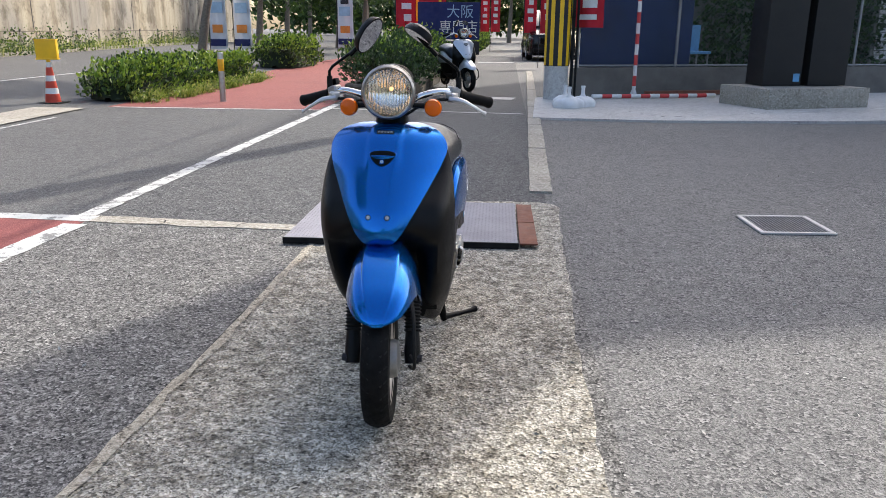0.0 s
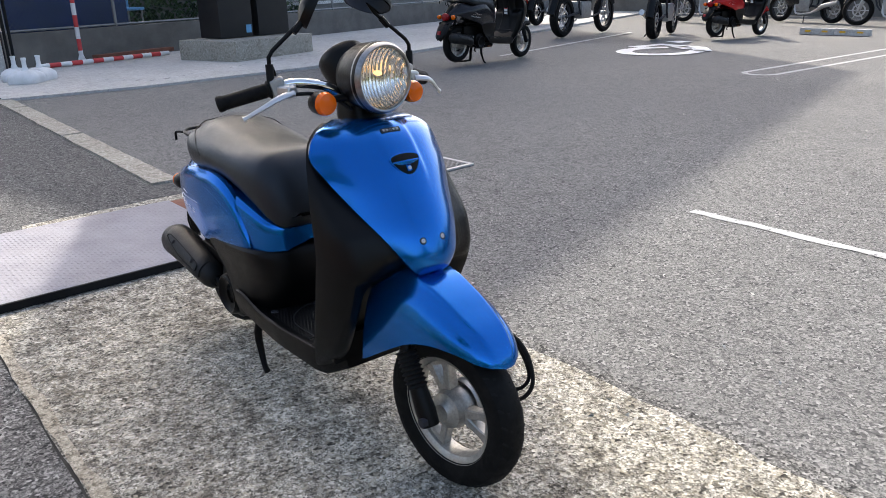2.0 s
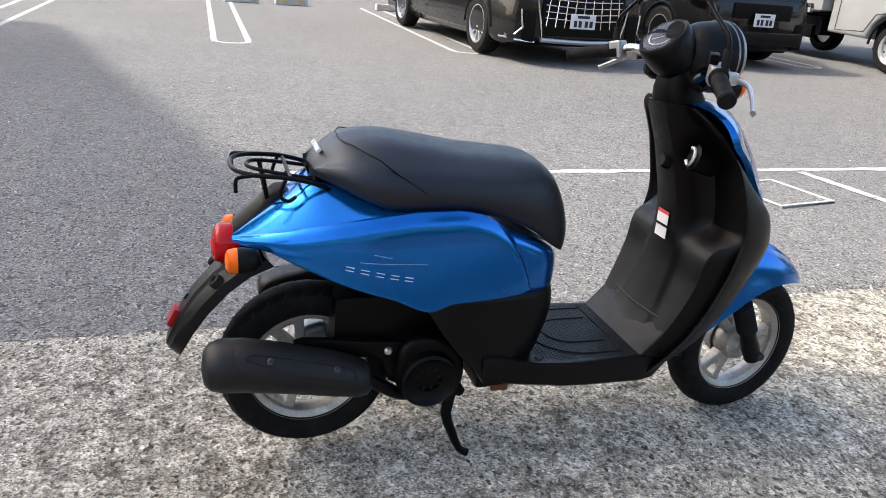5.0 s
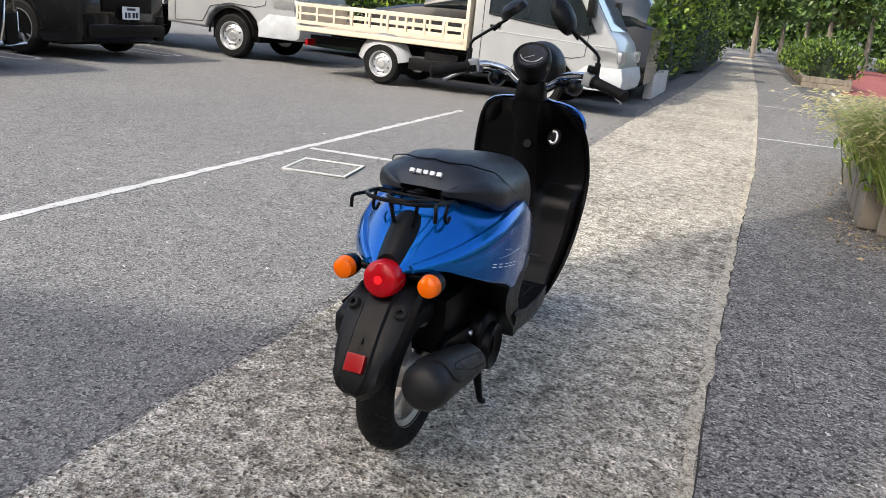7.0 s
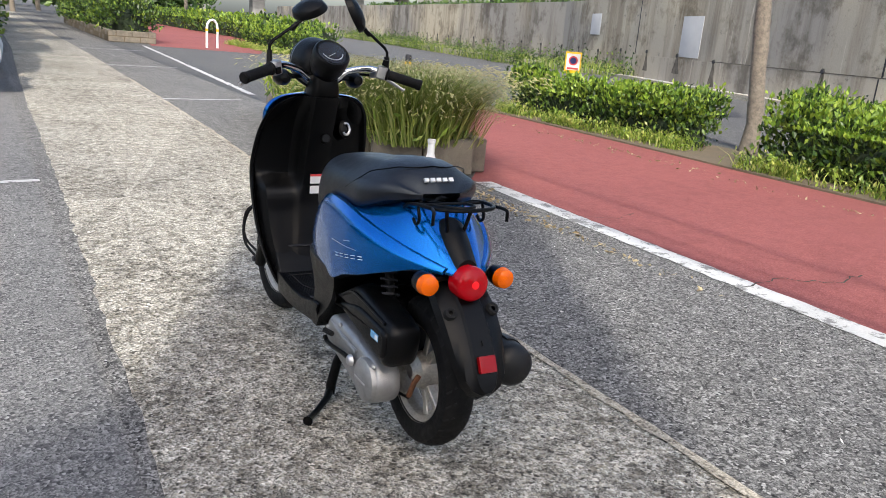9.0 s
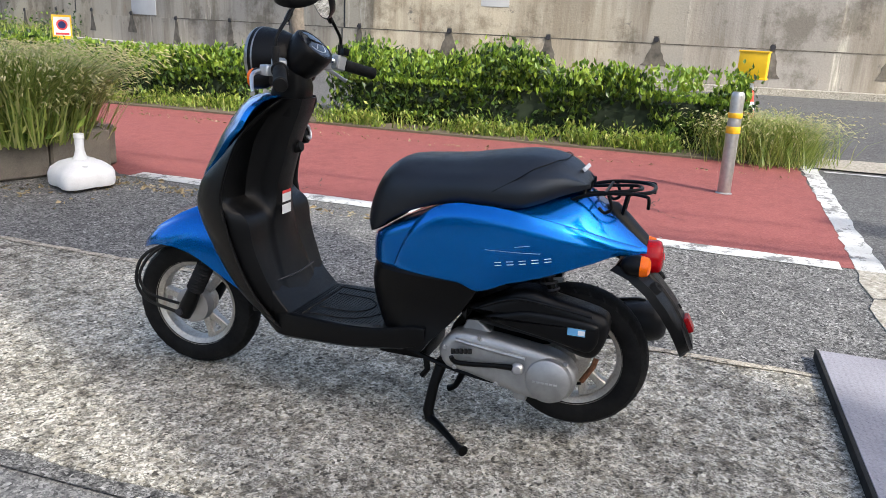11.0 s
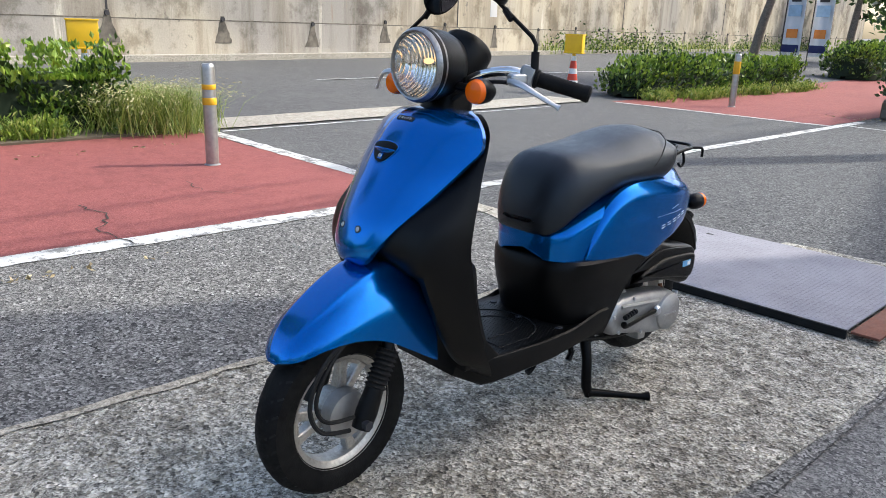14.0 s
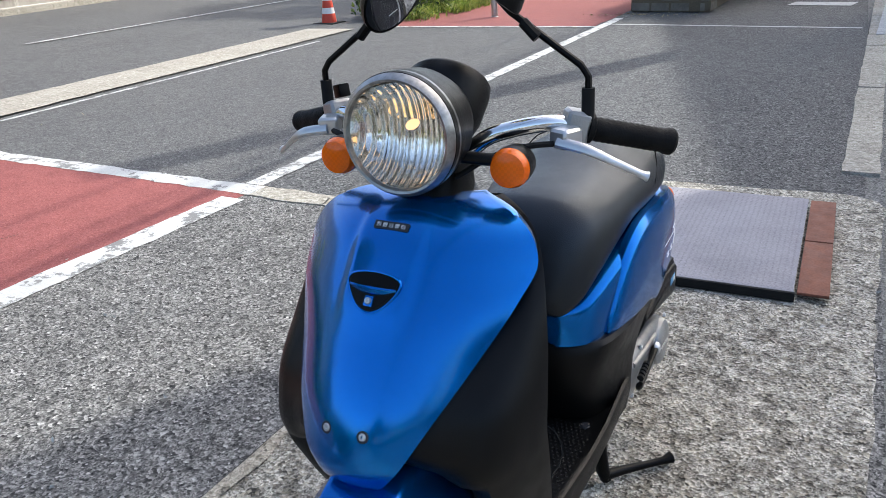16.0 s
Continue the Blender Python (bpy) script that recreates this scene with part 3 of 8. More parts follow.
stripe("drive_line", (-2.4, 10.9), (0.3, 10.6), 0.06, -0.001, M["white_new"], "thin white line across the driveway")
stripe("stop_bar", (-0.56, 13.1), (0.2, 12.95), 0.42, 0.003, M["white_new"], "short white painted bar on the driveway")
stripe("stop_bar", (-0.95, 27.5), (0.32, 27.7), 0.5, 0.003, M["white_new"], "short white painted bar further up the driveway")
sheet("road_gutter", [(-6.3, 4.3), (-5.62, 4.3), (-5.75, 10.3), (-6.5, 10.3)], 0.012, M["kerb"], "pale concrete gutter along the road", category="gutter", jitter=0.006)
stripe("road_line", (-5.5, 4.4), (-5.55, 9.2), 0.05, 0.003, M["white"], "thin white line beside the gutter")
stripe("road_centre_line", (-9.3, 8.0), (-9.5, 22), 0.1, 0.104, M["white"], "faded white line along the road")
stripe("dash_line", (-2.6, -6.2), (-3.35, -19.2), 0.1, 0.0015, M["white"], "white painted line along the southern forecourt", 0.01)
for y in (-5.35, -10.8, -16.2):
    stripe("bay_line", (-1.22, y), (-2.2 - 0.06 * abs(y + 5), y - 0.1), 0.07, 0.001, M["white_new"], "short white bay line beside the concrete strip")

# parking lines
stripe("lot_line", (2.07, 2.8), (2.04, -3.9), 0.065, -0.007, M["white_new"], "white painted line along the parking lot", 0.005)
stripe("lot_line", (2.0, -0.39), (0.3, -0.595), 0.07, -0.006, M["white_new"], "white painted line from the lot to the concrete strip", 0.005)


def bay(y, slope, x0=7.3, x1=13.6, gap=0.3, name="parking_bay_line"):
    """Two lines joined by a round end: the mark between two parking places."""
    n, w = 10, 0.07
    path = [(x1, y + gap / 2 + slope * (x1 - x0))] + [(x0 + gap / 2 - gap / 2 * math.sin(a), y + gap / 2 * math.cos(a)) for a in np.linspace(0, math.pi, n)] + [(x1, y - gap / 2 + slope * (x1 - x0))]
    bm = bmesh.new()
    vs = []
    for i, p in enumerate(path):
        a, b = Vector(path[max(i - 1, 0)]), Vector(path[min(i + 1, len(path) - 1)])
        nrm = Vector((b.y - a.y, a.x - b.x)).normalized() * w / 2
        vs.append((bm.verts.new((p[0] + nrm.x, p[1] + nrm.y, -0.007)), bm.verts.new((p[0] - nrm.x, p[1] - nrm.y, -0.007))))
    for a, b in zip(vs, vs[1:]):
        bm.faces.new((a[0], a[1], b[1], b[0]))
    bmesh.ops.recalc_face_normals(bm, faces=bm.faces[:])
    if bm.faces[:][0].normal.z < 0:
        bmesh.ops.reverse_faces(bm, faces=bm.faces[:])
    return solid(name, bm, M["white_new"], "white U-shaped line between parking bays", "road marking", "structure", False)


for y in (5.37, 2.74, -0.1, -2.75, -5.4):
    bay(y, -0.025, gap=0.38)
stripe("lot_line", (7.0, 9.25), (12.0, 10.6), 0.08, 0.0, M["white_new"], "white painted line before the motorcycles")

# painted wheelchair mark: ring, body and arm strokes
bm = bmesh.new()
ring = [(9.05 + 0.62 * math.cos(a), 7.85 + 0.5 * math.sin(a), 0.0) for a in np.linspace(0.5, 5.4, 22)]
for path, w in ((ring, 0.25), ([(9.3, 8.55, 0), (10.0, 8.5, 0), (9.85, 7.7, 0), (9.35, 7.3, 0)], 0.27), ([(9.85, 8.1, 0), (9.6, 7.7, 0)], 0.24), ([(10.45, 8.6, 0), (10.75, 8.5, 0)], 0.32)):
    vs = []
    for i, p in enumerate(path):
        a, b = Vector(path[max(i - 1, 0)]), Vector(path[min(i + 1, len(path) - 1)])
        nrm = Vector((b.y - a.y, a.x - b.x, 0)).normalized() * w / 2
        vs.append((bm.verts.new(Vector(p) + nrm), bm.verts.new(Vector(p) - nrm)))
    for a, b in zip(vs, vs[1:]):
        bm.faces.new((a[0], b[0], b[1], a[1]))
bmesh.ops.recalc_face_normals(bm, faces=bm.faces[:])
solid("wheelchair_mark", bm, M["plain_white"], "white painted wheelchair symbol on the asphalt", "road marking", "structure", False)


# drain covers
def drain_cover(cx, cy, w, d, turn, bars, bar_dir=0):
    root = thing("drain_cover", "square galvanised drain grating set flush in the asphalt" if bars else "square asphalt-filled cover with a steel rim in the ground", "drain cover", pose(cx, cy, 0.0, 0, 0, turn), "drain covers", "structure")
    f = 0.026 if bars else 0.016
    part("pit", box(0, 0, -0.009 if bars else -0.005, w, d, 0.006), M["grate_hole" if bars else "asphalt"], root, smooth=False)
    bm = None
    for sx, sy, px, py in ((w, f, 0, d / 2 - f / 2), (w, f, 0, -d / 2 + f / 2), (f, d - 2 * f, w / 2 - f / 2, 0), (f, d - 2 * f, -w / 2 + f / 2, 0)):
        bm = box(px, py, -0.002, sx, sy, 0.012, bm=bm)
    part("rim", bm, M["pale_galv" if cy > -2 else "galv"], root, smooth=False)
    for i in range(bars):
        u = (i + 0.5) / bars - 0.5
        if bar_dir == 0:
            part("bar", box(u * (w - 2 * f), 0, -0.001, 0.006, d - 2 * f, 0.01), M["galv"], root, smooth=False)
        else:
            part("bar", box(0, u * (d - 2 * f), 0.002, w - 2 * f, 0.009, 0.012), M["galv"], root, smooth=False)
    return root


drain_cover(1.745, 4.535, 0.43, 0.44, 3, 18)
drain_cover(1.575, 0.155, 0.43, 0.42, 9, 0)
drain_cover(1.49, -4.07, 0.42, 0.42, 5, 0)

# steel plate with rusted end pieces over the gutter
plate = thing("steel_plate", "grey chequered steel plate lying over the gutter", "steel plate", pose(-0.478, 4.27, 0.0, 0, 0, 0.6), kind="structure")
bm = box(0, 0, 0.034, 1.24, 0.95, 0.008, 0.002)
part("plate", bm, M["steel_plate"], plate, smooth=False)
part("rubber_edge", box(0, -0.482, 0.022, 1.25, 0.012, 0.032, 0.003), M["black_rubber"], plate, "black edge strip")
verts, faces = [], []
for i in range(62):
    for j in range(47):
        x, y = -0.605 + i * 0.0198, -0.46 + j * 0.0198
        a = radians(45 if (i + j) % 2 else -45)
        c, s = math.cos(a), math.sin(a)
        k = len(verts)
        for px, py, pz in ((-0.009, 0, 0), (0, -0.003, 0), (0.009, 0, 0), (0, 0.003, 0), (0, 0, 0.0016)):
            verts.append((x + c * px - s * py, y + s * px + c * py, 0.038 + pz))
        faces += [(k, k + 1, k + 4), (k + 1, k + 2, k + 4), (k + 2, k + 3, k + 4), (k + 3, k, k + 4)]
tagged(raw("tread_pattern", verts, faces, M["steel_plate"], plate), "raised lozenge tread", kind="stuff")
for y0, y1 in ((-0.46, 0.0), (0.01, 0.48)):
    part("rusted_sheet", box(0.677, (y0 + y1) / 2, 0.026, 0.095, y1 - y0, 0.01, 0.003), M["rust_plate"], plate, "rust-brown steel sheet")
part("lifting_hole", lathe([(0.0, 0.0395), (0.022, 0.0395)], pose(-0.33, 0.35, 0) @ Matrix.Diagonal((1, 0.5, 1, 1)), 14), M["grate_hole"], plate)


# ---- plants ----
def leaf_mass(name, sample, n, size, material, parent, up=0.4, lengthen=1.7, spread=0.35):
    """Many small bent leaves: sample(n) gives places and outward directions."""
    c, d = sample(n)
    n = len(c)
    s = size * rng.uniform(1 - spread, 1 + spread, (n, 1))
    d = d + rng.normal(0, 0.75, (n, 3)) + np.array([0, 0, up])
    d /= np.linalg.norm(d, axis=1, keepdims=True)
    side = np.cross(d, rng.normal(0, 1, (n, 3)))
    side /= np.linalg.norm(side, axis=1, keepdims=True) + 1e-9
    nrm = np.cross(side, d)
    L = lengthen * s
    v = np.stack([c - d * L * 0.5, c + side * s * 0.5 + nrm * s * 0.12, c + d * L * 0.5 - nrm * s * 0.15, c - side * s * 0.5 + nrm * s * 0.12], 1).reshape(-1, 3)
    k = np.arange(n)[:, None] * 4
    f = np.concatenate([k + np.array([0, 1, 2]), k + np.array([0, 2, 3])])
    me = bpy.data.meshes.new(name)
    me.from_pydata(v.tolist(), [], f.tolist())
    me.materials.append(material)
    ob = new(name, me)
    ob.parent = parent
    return tagged(ob, kind="stuff")


def hedge_sampler(x0, x1, y0, y1, z0, z1, lump=0.12, seed=3):
    def f(n):
        m = int(n * 1.7)
        x, y, q = rng.uniform(x0, x1, m), rng.uniform(y0, y1, m), rng.uniform(0, 1, m) ** 0.6
        f_ = 1.0 / max(0.6, min(1.6, z1))
        keep = np.array([noise.noise(Vector((a * 4.2 * f_, b * 4.2 * f_, c * 3.4 + seed))) + 0.4 * noise.noise(Vector((a * 11, b * 11, c * 8))) > -0.12 for a, b, c in zip(x, y, q)])
        x, y, q = x[keep][:n], y[keep][:n], q[keep][:n]
        n = len(x)
        swell = np.array([0.86 + 0.3 * noise.noise(Vector((b * 1.9, c * 1.5, seed + 7.5))) for b, c in zip(y, q)])
        x = (x0 + x1) / 2 + (x - (x0 + x1) / 2) * swell
        top = z1 + lump * np.array([1.5 * noise.noise(Vector((a * 0.8, b * 1.1, seed))) + 0.6 * noise.noise(Vector((a * 6, b * 6, seed))) for a, b in zip(x, y)])
        mid, half = (x0 + x1) / 2, (x1 - x0) / 2
        edge = np.clip(1 - ((np.abs(x - mid) / half) ** 4) * 0.45, 0.2, 1)
        z = z0 + (top * edge - z0) * q
        push = rng.normal(0, 0.05, (n, 2))
        d = np.stack([(x - mid) / half, np.zeros(n), 1.2 * q], 1)
        return np.stack([x + push[:, 0], y + push[:, 1], z], 1), d

    return f


def round_sampler(cx, cy, cz, rx, ry, rz, lump=0.25, seed=5, shell=0.55):
    def f(n):
        d = rng.normal(0, 1, (n, 3))
        d /= np.linalg.norm(d, axis=1, keepdims=True)
        b = np.array([noise.noise(Vector((a[0] * 2 + seed, a[1] * 2, a[2] * 2))) for a in d])
        r = (1 + lump * b)[:, None] * rng.uniform(shell, 1.0, (n, 1))
        p = d * r * np.array([rx, ry, rz]) + np.array([cx, cy, cz])
        p[:, 2] = np.maximum(p[:, 2], 0.03)
        return p, d

    return f


def grass_mass(name, sample, n, height, material, parent, lean=0.5, width=0.006, heads=None):
    """Curved blades in three joints."""
    c = sample(n)
    h = height * rng.uniform(0.45, 1.1, (n, 1))
    a = rng.uniform(0, 2 * math.pi, (n, 1))
    if c.shape[1] == 4:
        a, c = c[:, 3:] + rng.normal(0, 0.5, (n, 1)), c[:, :3]
    d = np.concatenate([np.cos(a), np.sin(a), np.zeros((n, 1))], 1)
    l = lean * h * rng.uniform(0.2, 1.0, (n, 1))
    side = np.concatenate([-np.sin(a), np.cos(a), np.zeros((n, 1))], 1) * width
    z = np.array([[0, 0, 1.0]])
    p1, p2 = c + z * h * 0.6 + d * l * 0.35, c + z * h * 0.92 + d * l
    v = np.stack([c - side, c + side, p1 - side * 0.8, p1 + side * 0.8, p2], 1).reshape(-1, 3)
    k = np.arange(n)[:, None] * 5
    f = [tuple(r) for r in (k + np.array([0, 1, 3, 2])).tolist()] + [tuple(r) for r in (k + np.array([2, 3, 4])).tolist()]
    me = bpy.data.meshes.new(name)
    me.from_pydata(v.tolist(), [], f)
    me.materials.append(material)
    ob = new(name, me)
    ob.parent = parent
    tagged(ob, kind="stuff")
    if heads:
        pick = rng.choice(n, heads, replace=False)
        q, e, w = p2[pick], d[pick], side[pick] / width
        t = 0.055 * rng.uniform(0.6, 1.2, (heads, 1))
        e2 = e * 0.8 - z * rng.uniform(-0.3, 0.7, (heads, 1))
        v = np.stack([q, q + e2 * t * 0.5 + w * 0.006, q + e2 * t, q + e2 * t * 0.5 - w * 0.006, q + e2 * t * 0.5 + z * 0.007], 1).reshape(-1, 3)
        k = np.arange(heads)[:, None] * 5
        f = np.concatenate([k + np.array(x) for x in ((0, 1, 4), (1, 2, 4), (2, 3, 4), (3, 0, 4))])
        me = bpy.data.meshes.new("seed_heads")
        me.from_pydata(v.tolist(), [], f.tolist())
        me.materials.append(M["seedhead"])
        hd = new("seed_heads", me)
        hd.parent = parent
        tagged(hd, "straw-coloured drooping seed heads", kind="stuff")
    return ob


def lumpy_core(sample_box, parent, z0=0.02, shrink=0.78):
    # solid dark body inside the leaves; its colour paints the shade in the gaps
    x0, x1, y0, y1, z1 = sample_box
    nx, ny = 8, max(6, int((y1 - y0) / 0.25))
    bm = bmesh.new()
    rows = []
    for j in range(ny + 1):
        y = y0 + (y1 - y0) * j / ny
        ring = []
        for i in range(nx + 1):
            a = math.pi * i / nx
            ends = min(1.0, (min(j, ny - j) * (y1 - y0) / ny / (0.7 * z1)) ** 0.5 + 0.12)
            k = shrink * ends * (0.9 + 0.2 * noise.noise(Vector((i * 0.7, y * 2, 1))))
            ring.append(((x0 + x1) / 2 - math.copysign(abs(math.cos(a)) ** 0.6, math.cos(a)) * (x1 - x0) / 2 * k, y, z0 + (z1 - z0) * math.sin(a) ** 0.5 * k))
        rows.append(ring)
    return part("inner_shade_mass", loft(rows, False, bm, closed=False), M["core"], parent, "dark solid core coloured as the shade inside the leaves")


def hedge(x0, x1, y0, y1, z1, n, label, leaf=0.04, fresh=0.26, lump=0.2, seed=3, grass_side=0, dark=False):
    root = thing("hedge", label, "hedge")
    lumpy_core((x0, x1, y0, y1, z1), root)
    tagged(leaf_mass("leaves", hedge_sampler(x0, x1, y0, y1, 0.03, z1, lump, seed), n, leaf, M["leaf_dark" if dark else "leaf"], root), "glossy green leaves")
    if fresh:
        def tips(k):
            p, d = hedge_sampler(x0, x1, y0, y1, 0.3, z1 + 0.05, lump, seed)(k)
            p[:, 2] = np.maximum(p[:, 2], z1 * 0.72)
            return p, d
        tagged(leaf_mass("young_leaves", tips, int(n * fresh), leaf * 0.95, M["leaf_new"], root, 0.9), "light yellow-green young leaves")
    def shoots(k):
        c = np.stack([rng.uniform(x0, x1, k // 14 + 1), rng.uniform(y0, y1, k // 14 + 1)], 1)
        c = np.repeat(c, 14, 0)[:k]
        return np.stack([c[:, 0] + rng.normal(0, 0.03, k), c[:, 1] + rng.normal(0, 0.03, k), z1 * 0.85 + rng.uniform(0, 0.3, k) * z1], 1), np.tile([0, 0, 1.0], (k, 1))

    tagged(leaf_mass("shoot", shoots, int(n * 0.09), leaf, M["leaf_new"], root, 0.6), "upright young shoots")
    if grass_side:
        def foot(k):
            c = np.stack([rng.uniform(x1 - 0.25, x1 + grass_side * 1.25, 4 * k), rng.uniform(y0 - 0.2, y1 + 0.2, 4 * k)], 1)
            w = np.array([noise.noise(Vector((a * 3, b * 2.2, seed))) + 0.5 * noise.noise(Vector((a * 9, b * 9, seed))) for a, b in c])
            c = c[np.argsort(-w + rng.normal(0, 0.25, 4 * k))][:k]
            return np.concatenate([c, np.zeros((k, 1))], 1)
        grass_mass("grass", foot, int(380 * (y1 - y0)), 0.2, M["grass"], root, 2.1, 0.004)
        def weedy(k):
            p = foot(k)
            p[:, 2] = np.abs(rng.normal(0.05, 0.06, k)) + 0.02
            return p, np.tile([0.4, 0, 1.0], (k, 1))
        tagged(leaf_mass("weed_leaves", weedy, int(700 * (y1 - y0)), 0.024, M["grass"], root, 0.5, 2.2), "low weed leaves")
    return root


sheet("planting_bed", [(-5.58, 4.15), (-7.1, 4.1), (-7.2, -5.2), (-5.74, -5.3), (-5.68, -2.0), (-5.58, 0.5)], 0.02, M["soil"], "dry brown soil of the planting bed", category="soil", thick=0.06)
hedge(-6.95, -5.9, -0.45, 3.75, 0.66, 14000, "clipped green hedge beside the red path with young tips", lump=0.34, grass_side=0.22)
hedge(-6.9, -6.05, -5.1, -1.55, 0.58, 11500, "green hedge with grass at its foot beside a tree", seed=9, grass_side=0.22)
verge = thing("grass_verge", "tall bright grass at the end of the hedge", "grass", kind="stuff")
grass_mass("grass_blades", lambda n: np.stack([rng.normal(-6.0, 0.24, n), 3.95 + 0.2 * rng.normal(0, 1, n), np.full(n, 0.01)], 1), 5000, 0.42, M["tuft"], verge, 1.5, 0.0032, 1500)


# ---- scooter ----
Y0 = 2.53  # the scooter's own origin lies under its footboard


def _set(bm, m):
    bm.transform(m)
    return bm


def P(u, y, z):
    return Vector((u, y - Y0, z))


def wheel_set(root, name, yc, zc, width, turn, size, lod=1, off=0.0):
    """Tyre, three-armed twin-spoke alloy rim and hub, axle along x."""
    m = Matrix.Translation(P(off, yc, zc)) @ pose(0, 0, 0, 0, 0, turn) @ pose(0, 0, 0, 0, 90, 0) @ Matrix.Diagonal((size, size, 1, 1))
    w = width / 2
    wheel = part(name, lathe([(0.136, -w * 0.72), (0.150, -w * 0.93), (0.172, -w), (0.188, -w * 0.9), (0.199, -w * 0.55), (0.2045, 0), (0.199, w * 0.55), (0.188, w * 0.9), (0.172, w), (0.150, w * 0.93), (0.136, w * 0.72), (0.134, 0), (0.136, -w * 0.72)], m, 56), M["rubber"], root, "black rubber tyre")
    if lod:
        for i in range(30):
            for s in (-1, 1):
                a = 2 * math.pi * (i + 0.25 * s) / 30
                q = m @ Matrix.Rotation(a, 4, "Z") @ Matrix.Translation((0.1935, 0, s * w * 0.62)) @ pose(0, 0, 0, 35 * s, s * -32, 0)
                part("tread_groove", box(0, 0, 0, 0.005, 0.005, w * 0.7, m=q), M["black_rubber"], wheel, smooth=False)
    rim = part("rim", lathe([(0.139, -w * 0.78), (0.137, -w * 0.7), (0.131, -w * 0.66), (0.122, -w * 0.5), (0.118, -w * 0.1), (0.118, w * 0.1), (0.122, w * 0.5), (0.131, w * 0.66), (0.137, w * 0.7), (0.139, w * 0.78), (0.134, w * 0.6), (0.134, -w * 0.6), (0.139, -w * 0.78)], m, 56), M["alloy"], wheel, "dull silver alloy rim")
    for k in range(3):
        bm = None
        for s in (-1, 1):
            a = radians(120 * k + 35 + 15 * s)
            q = m @ Matrix.Rotation(a, 4, "Z")
            arm = loft([[q @ Vector((r, c * ww - s * off, d * th)) for c, d in ((-1, -1), (1, -1), (1, 1), (-1, 1))] for r, ww, th, off in ((0.04, 0.014, 0.016, 0.004), (0.07, 0.0115, 0.014, 0.003), (0.1, 0.011, 0.012, 0.001), (0.121, 0.016, 0.014, 0.002))])
            bmesh.ops.bevel(arm, geom=arm.edges[:], offset=0.003, segments=1, affect="EDGES")
            bm = join(bm, arm)
        q = m @ Matrix.Rotation(radians(120 * k + 35), 4, "Z")
        bm = box(0.05, 0, 0, 0.03, 0.03, 0.022, 0.004, bm=bm, m=q)
        bm = box(0.116, 0, 0, 0.012, 0.06, 0.024, 0.003, bm=bm, m=q)
        part("spoke", bm, M["alloy"], wheel, "twin silver spoke")
    part("hub", lathe([(0.0, -0.045), (0.022, -0.045), (0.03, -0.036), (0.045, -0.03), (0.052, -0.01), (0.052, 0.015), (0.045, 0.03), (0.03, 0.036), (0.018, 0.045), (0.0, 0.045)], m, 28), M["alloy"], wheel)
    return wheel, m


def bars(root, name, spots, length, height, depth, m, material, label):
    """Plain bars where small lettering stands."""
    for x in spots:
        part(name, box(x, 0, 0, length, height, depth, m=m), material, root, label, smooth=False)


